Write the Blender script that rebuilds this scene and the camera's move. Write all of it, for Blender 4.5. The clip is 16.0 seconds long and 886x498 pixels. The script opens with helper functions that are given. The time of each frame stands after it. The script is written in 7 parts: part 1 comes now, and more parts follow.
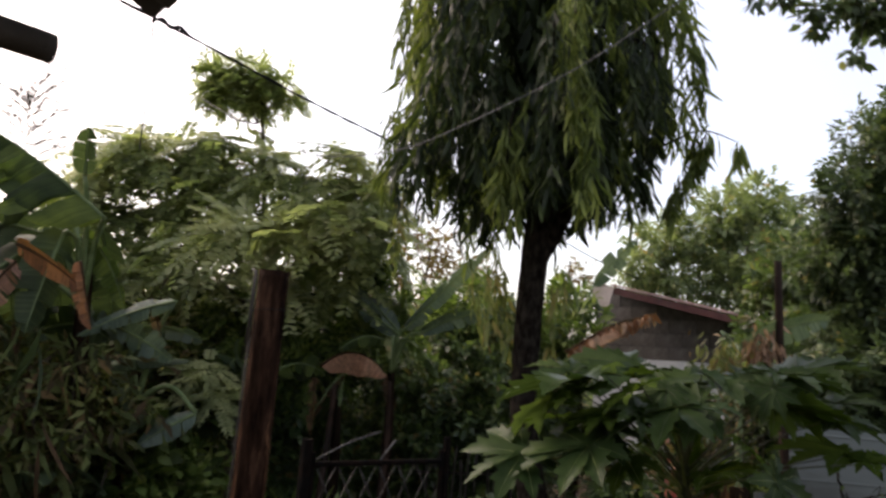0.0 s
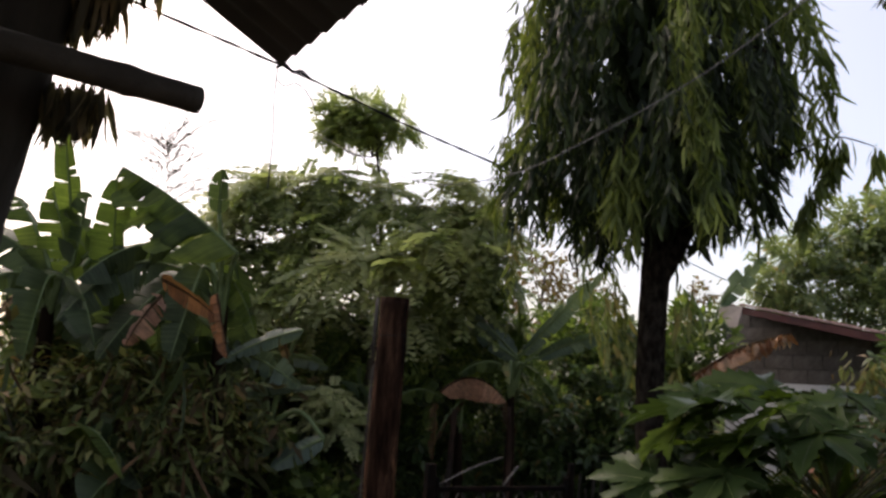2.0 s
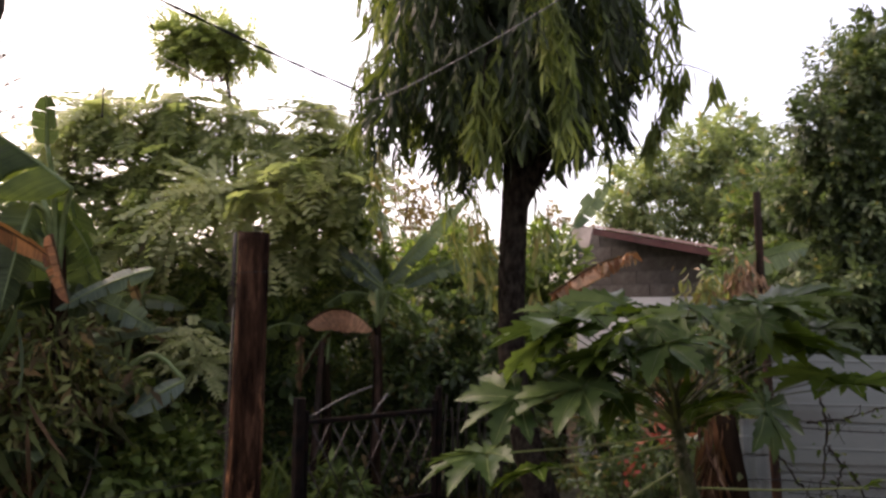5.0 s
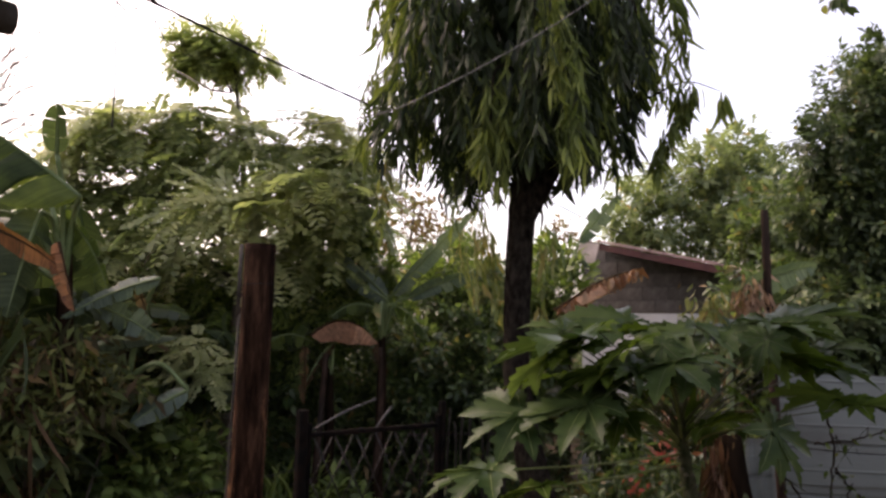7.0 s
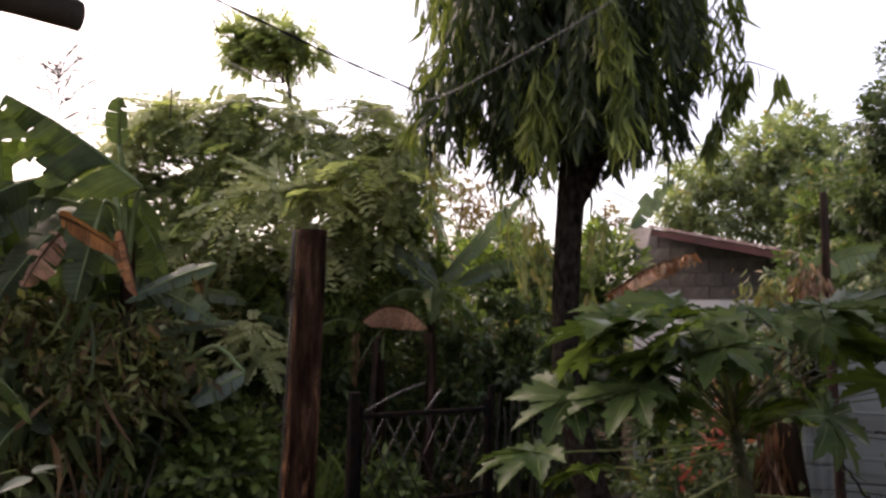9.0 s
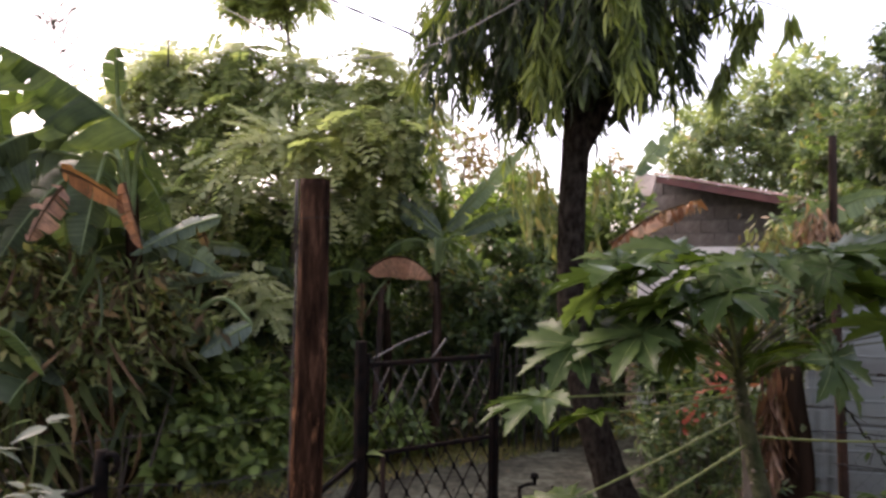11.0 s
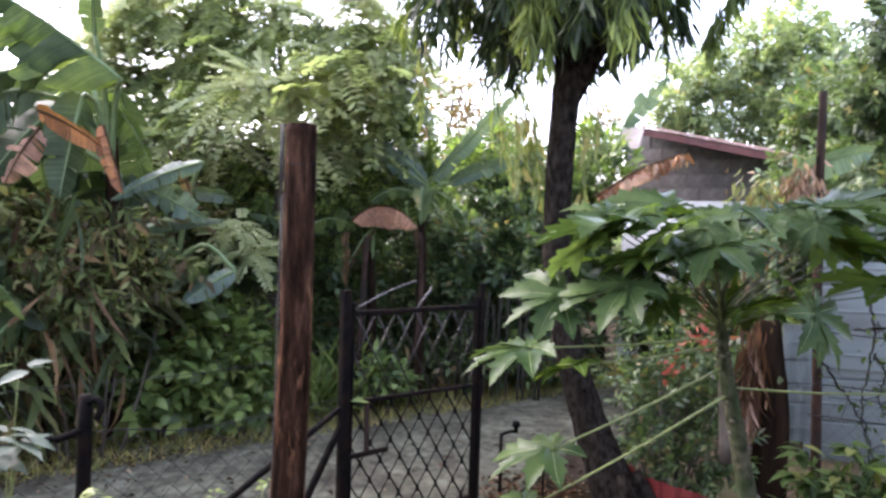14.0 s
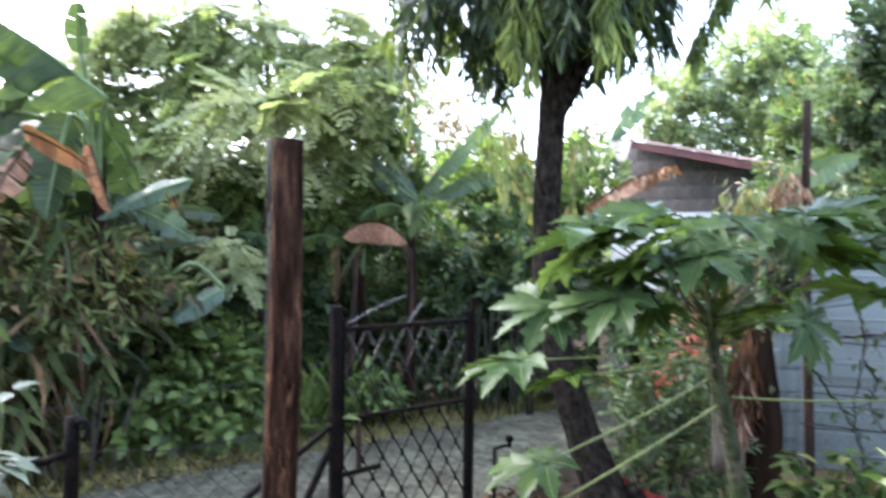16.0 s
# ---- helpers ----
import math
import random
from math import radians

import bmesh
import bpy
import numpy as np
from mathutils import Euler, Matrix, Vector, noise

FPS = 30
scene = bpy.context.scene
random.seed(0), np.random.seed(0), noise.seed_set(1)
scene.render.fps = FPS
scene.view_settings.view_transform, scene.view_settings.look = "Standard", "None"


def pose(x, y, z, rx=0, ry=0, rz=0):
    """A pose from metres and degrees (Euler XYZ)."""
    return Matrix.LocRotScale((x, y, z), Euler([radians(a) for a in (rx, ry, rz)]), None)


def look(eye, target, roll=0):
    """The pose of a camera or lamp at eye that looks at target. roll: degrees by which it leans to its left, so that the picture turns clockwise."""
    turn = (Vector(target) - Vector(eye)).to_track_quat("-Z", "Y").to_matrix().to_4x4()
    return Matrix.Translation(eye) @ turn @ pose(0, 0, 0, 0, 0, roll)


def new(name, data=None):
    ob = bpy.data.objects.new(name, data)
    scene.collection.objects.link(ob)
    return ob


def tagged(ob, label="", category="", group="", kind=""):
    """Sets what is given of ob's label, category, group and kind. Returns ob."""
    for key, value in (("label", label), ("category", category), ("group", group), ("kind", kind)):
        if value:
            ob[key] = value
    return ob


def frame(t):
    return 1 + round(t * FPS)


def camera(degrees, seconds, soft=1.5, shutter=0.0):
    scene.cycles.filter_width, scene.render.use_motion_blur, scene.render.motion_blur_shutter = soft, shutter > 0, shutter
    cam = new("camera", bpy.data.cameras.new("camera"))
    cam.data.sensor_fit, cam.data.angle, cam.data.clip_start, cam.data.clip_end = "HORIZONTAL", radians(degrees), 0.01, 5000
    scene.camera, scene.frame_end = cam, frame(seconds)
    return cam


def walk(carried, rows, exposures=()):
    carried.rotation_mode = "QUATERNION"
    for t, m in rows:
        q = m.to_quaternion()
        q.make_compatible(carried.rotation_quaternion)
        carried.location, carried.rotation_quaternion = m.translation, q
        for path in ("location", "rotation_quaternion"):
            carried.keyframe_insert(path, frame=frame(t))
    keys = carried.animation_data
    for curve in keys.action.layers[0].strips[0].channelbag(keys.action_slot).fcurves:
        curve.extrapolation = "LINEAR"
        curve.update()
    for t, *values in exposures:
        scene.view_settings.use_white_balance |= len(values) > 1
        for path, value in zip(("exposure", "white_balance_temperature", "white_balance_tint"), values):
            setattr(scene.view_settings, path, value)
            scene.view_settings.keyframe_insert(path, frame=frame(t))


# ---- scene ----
cam = camera(64.5, 16.0, soft=2.8, shutter=0.5)
PATH = [
    (0, (-0.235, 0.168, 2.197), (-0.166, 2.14, 2.524), 4.2),
    (0.3, (-0.248, 0.157, 2.199), (-0.244, 2.125, 2.556), 5.1),
    (0.5, (-0.252, 0.148, 2.2), (-0.291, 2.103, 2.622), 5),
    (0.6, (-0.251, 0.143, 2.199), (-0.302, 2.092, 2.647), 5.1),
    (0.8, (-0.248, 0.134, 2.194), (-0.285, 2.082, 2.644), 5),
    (1, (-0.245, 0.13, 2.191), (-0.391, 2.066, 2.668), 5.2),
    (1.1, (-0.244, 0.13, 2.191), (-0.463, 2.06, 2.67), 5.6),
    (1.3, (-0.244, 0.131, 2.192), (-0.478, 2.06, 2.665), 5.7),
    (1.5, (-0.244, 0.133, 2.193), (-0.453, 2.07, 2.644), 5),
    (1.8, (-0.246, 0.142, 2.191), (-0.518, 2.085, 2.582), 3.8),
    (2, (-0.247, 0.146, 2.189), (-0.503, 2.094, 2.564), 3.9),
    (2.3, (-0.247, 0.146, 2.185), (-0.462, 2.101, 2.547), 4.1),
    (2.5, (-0.247, 0.146, 2.184), (-0.409, 2.106, 2.55), 4.4),
    (2.6, (-0.246, 0.147, 2.185), (-0.419, 2.107, 2.547), 3.7),
    (2.8, (-0.243, 0.156, 2.19), (-0.358, 2.126, 2.516), 2.9),
    (3, (-0.241, 0.17, 2.196), (-0.226, 2.16, 2.388), 0.7),
    (3.1, (-0.242, 0.177, 2.198), (-0.166, 2.169, 2.36), -0.1),
    (3.3, (-0.249, 0.191, 2.2), (-0.162, 2.184, 2.348), -0.2),
    (3.5, (-0.255, 0.203, 2.2), (-0.158, 2.197, 2.32), -0.2),
    (3.8, (-0.257, 0.215, 2.2), (-0.202, 2.211, 2.303), 0),
    (4, (-0.258, 0.217, 2.2), (-0.164, 2.211, 2.314), 0.5),
    (4.2, (-0.261, 0.207, 2.208), (-0.155, 2.196, 2.392), 0.3),
    (6.3, (-0.262, 0.241, 2.201), (-0.071, 2.223, 2.393), 1.3),
    (6.5, (-0.262, 0.236, 2.21), (-0.069, 2.218, 2.397), 1.2),
    (6.8, (-0.263, 0.229, 2.214), (-0.119, 2.21, 2.442), 1.4),
    (7, (-0.265, 0.224, 2.214), (-0.141, 2.207, 2.438), 1.4),
    (7.1, (-0.266, 0.221, 2.212), (-0.134, 2.205, 2.423), 1.8),
    (7.3, (-0.268, 0.213, 2.203), (-0.155, 2.199, 2.408), 1.5),
    (7.5, (-0.269, 0.206, 2.195), (-0.243, 2.195, 2.409), 1.3),
    (7.8, (-0.26, 0.202, 2.192), (-0.317, 2.19, 2.397), 1.4),
    (8, (-0.255, 0.201, 2.192), (-0.296, 2.19, 2.396), 1.5),
    (8.3, (-0.255, 0.2, 2.195), (-0.281, 2.189, 2.404), 1.1),
    (8.5, (-0.255, 0.199, 2.198), (-0.282, 2.187, 2.411), 1.1),
    (8.7, (-0.255, 0.191, 2.2), (-0.271, 2.18, 2.404), 1.6),
    (10.8, (-0.244, 0.211, 2.194), (-0.281, 2.21, 2.25), 0.5),
    (11, (-0.259, 0.208, 2.191), (-0.284, 2.208, 2.234), 0.9),
    (11.1, (-0.268, 0.212, 2.193), (-0.25, 2.212, 2.226), 1.1),
    (11.3, (-0.282, 0.235, 2.203), (-0.309, 2.234, 2.169), -0.2),
    (11.5, (-0.288, 0.249, 2.21), (-0.239, 2.249, 2.22), 1.4),
    (11.6, (-0.289, 0.244, 2.21), (-0.32, 2.243, 2.255), 0.8),
    (11.8, (-0.289, 0.215, 2.21), (-0.488, 2.204, 2.272), 0.4),
    (12, (-0.289, 0.196, 2.21), (-0.437, 2.189, 2.292), 1.3),
    (12.1, (-0.289, 0.197, 2.208), (-0.485, 2.185, 2.314), 1.1),
    (12.3, (-0.288, 0.203, 2.2), (-0.451, 2.194, 2.276), 1.4),
    (12.5, (-0.286, 0.21, 2.194), (-0.365, 2.208, 2.193), 1.5),
    (12.6, (-0.284, 0.213, 2.194), (-0.354, 2.212, 2.165), 1.3),
    (12.8, (-0.281, 0.218, 2.197), (-0.262, 2.217, 2.154), 1.5),
    (13, (-0.278, 0.219, 2.198), (-0.289, 2.219, 2.197), 1.6),
    (13.3, (-0.275, 0.216, 2.197), (-0.351, 2.215, 2.192), 1.3),
    (13.5, (-0.275, 0.215, 2.194), (-0.311, 2.215, 2.174), 1.4),
    (13.6, (-0.275, 0.217, 2.192), (-0.309, 2.216, 2.158), 1.5),
    (13.8, (-0.275, 0.227, 2.188), (-0.271, 2.225, 2.09), 1.5),
    (14, (-0.275, 0.24, 2.184), (-0.251, 2.237, 2.088), 1.8),
    (14.1, (-0.274, 0.244, 2.182), (-0.236, 2.241, 2.065), 1.7),
    (14.3, (-0.267, 0.25, 2.18), (-0.257, 2.245, 2.029), 1.8),
    (14.5, (-0.259, 0.256, 2.177), (-0.188, 2.249, 2.025), 1),
    (14.8, (-0.254, 0.269, 2.169), (-0.117, 2.258, 2.005), 0.6),
    (15, (-0.253, 0.274, 2.166), (-0.072, 2.255, 1.959), 0.6),
    (15.3, (-0.253, 0.275, 2.168), (-0.048, 2.254, 1.97), 0.7),
    (15.5, (-0.255, 0.275, 2.17), (-0.052, 2.254, 1.97), 0.6),
    (15.6, (-0.257, 0.273, 2.171), (-0.05, 2.255, 1.995), 0.6),
    (15.8, (-0.261, 0.263, 2.173), (-0.121, 2.256, 2.067), 1.1),
    (16, (-0.267, 0.248, 2.174), (-0.218, 2.247, 2.123), 0.9),
]
EXPOSURES = [(0.0, 0.04, 6900, 18), (1.0, -0.16, 6800, 18), (1.5, -0.31, 6800, 18), (2.5, -0.21, 6900, 20), (3.5, 0.36, 7300, 26), (4.0, 0.74, 7300, 28), (6.3, 0.36, 7200, 28), (8.5, 0.38, 7100, 28), (11.0, 1.10, 6850, 28), (11.5, 1.58, 6600, 26), (12.0, 1.50, 6400, 24), (12.5, 1.25, 6250, 22), (13.0, 1.74, 6150, 22), (14.0, 2.0, 5850, 23), (14.5, 2.20, 5700, 20), (16.0, 2.28, 5500, 14)]
walk(cam, [(t, look(eye, target, roll)) for t, eye, target, roll in PATH], EXPOSURES)

# ---- light ----
world = bpy.data.worlds.new("overcast_sky")
scene.world = world
world.use_nodes = True
wn, wl = world.node_tree.nodes, world.node_tree.links
wn.clear()
sky = wn.new("ShaderNodeTexSky")
sky.sky_type, sky.sun_disc = "NISHITA", False
sky.sun_elevation, sky.sun_rotation = radians(46), radians(-50)
sky.air_density, sky.dust_density, sky.ozone_density = 1.0, 5.0, 0.3
dim = wn.new("ShaderNodeVectorMath")
dim.operation = "SCALE"
dim.inputs["Scale"].default_value = 0.36
veil = wn.new("ShaderNodeMix")
veil.data_type = "RGBA"
veil.inputs["Factor"].default_value = 0.28
veil.inputs["B"].default_value = (1.35, 1.38, 1.34, 1)
back = wn.new("ShaderNodeBackground")
back.inputs["Strength"].default_value = 1.0
wout = wn.new("ShaderNodeOutputWorld")
wl.new(sky.outputs["Color"], dim.inputs[0])
wl.new(dim.outputs["Vector"], veil.inputs["A"])
wl.new(veil.outputs["Result"], back.inputs["Color"])
wl.new(back.outputs["Background"], wout.inputs["Surface"])

sun = new("sun", bpy.data.lights.new("sun", "SUN"))
sun.data.energy, sun.data.angle, sun.data.color = 1.5, radians(30), (1.0, 0.97, 0.92)
sun.matrix_world = look((-5.3, 4.4, 7.3), (0, 0, 0))


# ---- materials ----
def node_mat(name):
    m = bpy.data.materials.new(name)
    m.use_nodes = True
    n, l = m.node_tree.nodes, m.node_tree.links
    return m, n, l, n["Principled BSDF"], n["Material Output"]


def ramp_node(n, stops):
    r = n.new("ShaderNodeValToRGB")
    e = r.color_ramp.elements
    while len(e) < len(stops):
        e.new(0.5)
    for k, (p, c) in enumerate(stops):
        e[k].position, e[k].color = p, (*c, 1)
    return r


def noise_node(n, l, scale, detail=4, stretch=(1, 1, 1), rough=0.55):
    co = n.new("ShaderNodeTexCoord")
    mp = n.new("ShaderNodeMapping")
    mp.inputs["Scale"].default_value = stretch
    no = n.new("ShaderNodeTexNoise")
    no.inputs["Scale"].default_value, no.inputs["Detail"].default_value = scale, detail
    no.inputs["Roughness"].default_value = rough
    l.new(co.outputs["Object"], mp.inputs["Vector"])
    l.new(mp.outputs["Vector"], no.inputs["Vector"])
    return no


def mix_node(n, l, fac, a, b, blend="MIX"):
    m = n.new("ShaderNodeMix")
    m.data_type, m.blend_type = "RGBA", blend
    for key, v in (("Factor", fac), ("A", a), ("B", b)):
        if isinstance(v, (int, float)):
            m.inputs[key].default_value = v
        elif isinstance(v, tuple):
            m.inputs[key].default_value = (*v, 1)
        else:
            l.new(v, m.inputs[key])
    return m.outputs["Result"]


def surface(name, low, high, scale=6, rough=0.7, bump=0.3, stretch=(1, 1, 1), metal=0.0, stain=None, stain_scale=1.5, stain_amount=0.5, bump_dist=0.01, lo=0.3, hi=0.72, spec=0.3):
    """A worn solid surface: grain between two colours, larger stains, fine relief."""
    m, n, l, b, out = node_mat(name)
    g = noise_node(n, l, scale, 6, stretch)
    r = ramp_node(n, [(lo, low), (hi, high)])
    l.new(g.outputs["Fac"], r.inputs["Fac"])
    col = r.outputs["Color"]
    if stain:
        s = noise_node(n, l, stain_scale, 5, stretch)
        sr = ramp_node(n, [(0.42, (0, 0, 0)), (0.68, (stain_amount,) * 3)])
        l.new(s.outputs["Fac"], sr.inputs["Fac"])
        col = mix_node(n, l, sr.outputs["Color"], col, stain)
    l.new(col, b.inputs["Base Color"])
    b.inputs["Roughness"].default_value, b.inputs["Metallic"].default_value = rough, metal
    b.inputs["Specular IOR Level"].default_value = spec
    if bump:
        f = noise_node(n, l, scale * 4, 5, stretch)
        k = n.new("ShaderNodeBump")
        k.inputs["Strength"].default_value, k.inputs["Distance"].default_value = bump, bump_dist
        l.new(f.outputs["Fac"], k.inputs["Height"])
        l.new(k.outputs["Normal"], b.inputs["Normal"])
    return m


def leafy(name, stops, rough=0.42, clear=0.3, patch=2.5, gloss=0.25):
    """Leaf tissue: each leaf has its own tone, patches of the plant differ, light shines through in part."""
    m, n, l, b, out = node_mat(name)
    geo = n.new("ShaderNodeNewGeometry")
    r = ramp_node(n, [(q, (c[0] * 1.15, c[1] * 0.97, c[2] * 1.1)) for q, c in stops])
    l.new(geo.outputs["Random Per Island"], r.inputs["Fac"])
    p = noise_node(n, l, patch, 3)
    pr = ramp_node(n, [(0.3, (0.55, 0.6, 0.55)), (0.75, (1.25, 1.2, 1.05))])
    l.new(p.outputs["Fac"], pr.inputs["Fac"])
    col = mix_node(n, l, 1.0, r.outputs["Color"], pr.outputs["Color"], "MULTIPLY")
    l.new(col, b.inputs["Base Color"])
    b.inputs["Roughness"].default_value = rough
    b.inputs["Specular IOR Level"].default_value = gloss
    t = n.new("ShaderNodeBsdfTranslucent")
    tc = mix_node(n, l, 1.0, col, (1.4, 1.55, 0.85), "MULTIPLY")
    l.new(tc, t.inputs["Color"])
    ms = n.new("ShaderNodeMixShader")
    ms.inputs[0].default_value = clear
    l.new(b.outputs[0], ms.inputs[1])
    l.new(t.outputs[0], ms.inputs[2])
    l.new(ms.outputs[0], out.inputs["Surface"])
    return m


# one leaf in a shaded and a lit tone; crown shade sits in the colour
M_MASTD = leafy("mast_leaf_shaded", [(0.0, (0.012, 0.022, 0.010)), (0.7, (0.026, 0.046, 0.017)), (1.0, (0.052, 0.085, 0.024))], 0.55, 0.25, 2.0, 0.18)
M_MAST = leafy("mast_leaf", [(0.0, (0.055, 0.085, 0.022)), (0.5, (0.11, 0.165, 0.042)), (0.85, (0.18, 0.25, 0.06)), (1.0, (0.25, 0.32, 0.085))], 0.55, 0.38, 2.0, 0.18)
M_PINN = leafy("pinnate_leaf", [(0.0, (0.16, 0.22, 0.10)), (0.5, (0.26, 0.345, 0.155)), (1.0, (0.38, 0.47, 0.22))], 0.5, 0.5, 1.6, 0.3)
# paler leaf tone; on upward rosettes it carries the top light
M_PINNY = leafy("pinnate_young_lit_leaf", [(0.0, (0.30, 0.38, 0.19)), (1.0, (0.45, 0.53, 0.29))], 0.5, 0.44, 1.6, 0.3)
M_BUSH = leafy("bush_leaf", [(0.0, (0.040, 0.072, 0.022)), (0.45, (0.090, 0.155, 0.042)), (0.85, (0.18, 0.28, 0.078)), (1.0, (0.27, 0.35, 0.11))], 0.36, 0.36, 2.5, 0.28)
M_DARK = leafy("dark_leaf", [(0.0, (0.035, 0.062, 0.032)), (0.7, (0.072, 0.12, 0.05)), (0.97, (0.11, 0.18, 0.07)), (1.0, (0.24, 0.24, 0.08))], 0.5, 0.32, 1.2, 0.3)
# lifted, bluer leaf tones with the distance haze mixed into the colour
M_FAR = leafy("far_hazed_leaf", [(0.0, (0.11, 0.165, 0.085)), (0.6, (0.175, 0.255, 0.125)), (0.95, (0.255, 0.335, 0.165)), (1.0, (0.34, 0.30, 0.17))], 0.6, 0.45, 0.8, 0.3)
M_RUSSET = leafy("russet_leaf", [(0.0, (0.14, 0.11, 0.06)), (0.5, (0.22, 0.17, 0.09)), (1.0, (0.18, 0.20, 0.08))], 0.6, 0.4)
M_THICK = leafy("thicket_leaf", [(0.0, (0.034, 0.066, 0.026)), (0.6, (0.075, 0.13, 0.045)), (0.9, (0.13, 0.21, 0.07)), (1.0, (0.19, 0.15, 0.07))], 0.36, 0.34, 0.9, 0.3)
M_DRY = leafy("dry_leaf_brown", [(0.0, (0.085, 0.064, 0.032)), (0.6, (0.16, 0.118, 0.06)), (1.0, (0.27, 0.205, 0.115))], 0.8, 0.2, 9, 0.1)
M_DRYO = leafy("dry_leaf_tan", [(0.0, (0.17, 0.115, 0.07)), (1.0, (0.38, 0.28, 0.18))], 0.7, 0.2, 12)
M_DRYF = leafy("dry_leaf_fibre", [(0.0, (0.04, 0.023, 0.014)), (1.0, (0.12, 0.068, 0.038))], 0.6, 0.2, 9, 0.15)
M_DRYP = leafy("dry_leaf_dark", [(0.0, (0.030, 0.023, 0.012)), (1.0, (0.075, 0.054, 0.028))], 0.8, 0.15, 9, 0.08)
M_YEL = leafy("yellow_leaf", [(0.0, (0.10, 0.15, 0.05)), (0.6, (0.19, 0.23, 0.085)), (1.0, (0.27, 0.25, 0.10))], 0.55, 0.35)
M_PAP = leafy("papaya_leaf_tissue", [(0.0, (0.034, 0.066, 0.013)), (1.0, (0.062, 0.108, 0.019))], 0.6, 0.28, 6, 0.0)
M_PAPB = leafy("papaya_leaf_tissue_dark", [(0.0, (0.022, 0.046, 0.014)), (1.0, (0.044, 0.078, 0.025))], 0.3, 0.22, 6, 0.05)
M_GRASS = leafy("grass_blade", [(0.0, (0.09, 0.115, 0.03)), (0.5, (0.19, 0.22, 0.055)), (0.8, (0.28, 0.27, 0.085)), (1.0, (0.42, 0.35, 0.15))], 0.5, 0.3, 1.2)


def banana_tissue(name, stops, rough=0.4, clear=0.35, patch=5, gloss=0.25):
    """Banana leaf: parallel veins run out from the midrib, with slight streaks of tone."""
    m = leafy(name, stops, rough, clear, patch, gloss)
    n, l = m.node_tree.nodes, m.node_tree.links
    at = n.new("ShaderNodeAttribute")
    at.attribute_name = "along"
    fine = n.new("ShaderNodeTexNoise")
    fine.noise_dimensions = "1D"
    fine.inputs["Scale"].default_value, fine.inputs["Detail"].default_value = 55.0, 3.0
    l.new(at.outputs["Fac"], fine.inputs["W"])
    r = ramp_node(n, [(0.32, (0.68, 0.70, 0.66)), (0.68, (1.22, 1.18, 1.10))])
    l.new(fine.outputs["Fac"], r.inputs["Fac"])
    b = n["Principled BSDF"]
    col = b.inputs["Base Color"].links[0].from_socket
    users = [k.to_socket for k in col.links]
    streaked = mix_node(n, l, 1.0, col, r.outputs["Color"], "MULTIPLY")
    for u in users:
        l.new(streaked, u)
    k = n.new("ShaderNodeBump")
    k.inputs["Strength"].default_value, k.inputs["Distance"].default_value = 0.6, 0.006
    l.new(fine.outputs["Fac"], k.inputs["Height"])
    l.new(k.outputs["Normal"], b.inputs["Normal"])
    return m


def variegated():
    """Green leaf splashed with cream."""
    m = leafy("variegated_leaf", [(0.0, (0.04, 0.082, 0.012)), (1.0, (0.085, 0.145, 0.024))], 0.5, 0.28, 3, 0.06)
    n, l = m.node_tree.nodes, m.node_tree.links
    f = noise_node(n, l, 10, 5)
    r = ramp_node(n, [(0.54, (0, 0, 0)), (0.56, (1, 1, 1))])
    l.new(f.outputs["Fac"], r.inputs["Fac"])
    b = n["Principled BSDF"]
    col = b.inputs["Base Color"].links[0].from_socket
    l.new(mix_node(n, l, r.outputs["Color"], col, (0.40, 0.40, 0.18)), b.inputs["Base Color"])
    return m


M_WEEDD = leafy("weed_leaf_dark", [(0.0, (0.020, 0.038, 0.011)), (0.6, (0.042, 0.078, 0.02)), (0.95, (0.075, 0.125, 0.032)), (1.0, (0.14, 0.14, 0.04))], 0.5, 0.28, 2.5, 0.08)
M_TANGLE = leafy("tangle_leaf", [(0.0, (0.022, 0.034, 0.014)), (0.2, (0.07, 0.055, 0.028)), (0.4, (0.058, 0.088, 0.030)), (0.72, (0.122, 0.170, 0.055)), (0.88, (0.22, 0.265, 0.105)), (1.0, (0.19, 0.14, 0.07))], 0.6, 0.34, 1.4, 0.1)
M_BAN = banana_tissue("banana_leaf_green", [(0.0, (0.035, 0.064, 0.022)), (0.5, (0.070, 0.118, 0.032)), (1.0, (0.120, 0.18, 0.045))], 0.5, 0.4, 5, 0.18)
M_BANB = banana_tissue("banana_leaf_pale", [(0.0, (0.070, 0.122, 0.095)), (1.0, (0.118, 0.180, 0.138))], 0.55, 0.22, 5, 0.25)
M_BAND = banana_tissue("banana_leaf_dark", [(0.0, (0.034, 0.060, 0.032)), (1.0, (0.064, 0.104, 0.048))], 0.5, 0.28, 5, 0.2)
M_DRYT = banana_tissue("dry_leaf_pinkish", [(0.0, (0.26, 0.155, 0.095)), (1.0, (0.42, 0.27, 0.175))], 0.7, 0.25, 22)
M_DRYB = banana_tissue("dry_leaf_burnt", [(0.0, (0.15, 0.075, 0.04)), (1.0, (0.30, 0.155, 0.07))], 0.65, 0.28, 9)
M_DRYR = banana_tissue("dry_leaf_russet", [(0.0, (0.18, 0.11, 0.075)), (1.0, (0.30, 0.20, 0.135))], 0.65, 0.25, 14)
M_CROT = variegated()
M_PALE = leafy("pale_leaf", [(0.0, (0.048, 0.080, 0.055)), (1.0, (0.095, 0.135, 0.095))], 0.45, 0.25, 6, 0.25)
M_WEED = leafy("lime_weed_leaf", [(0.0, (0.08, 0.15, 0.035)), (1.0, (0.19, 0.26, 0.075))], 0.42, 0.4)
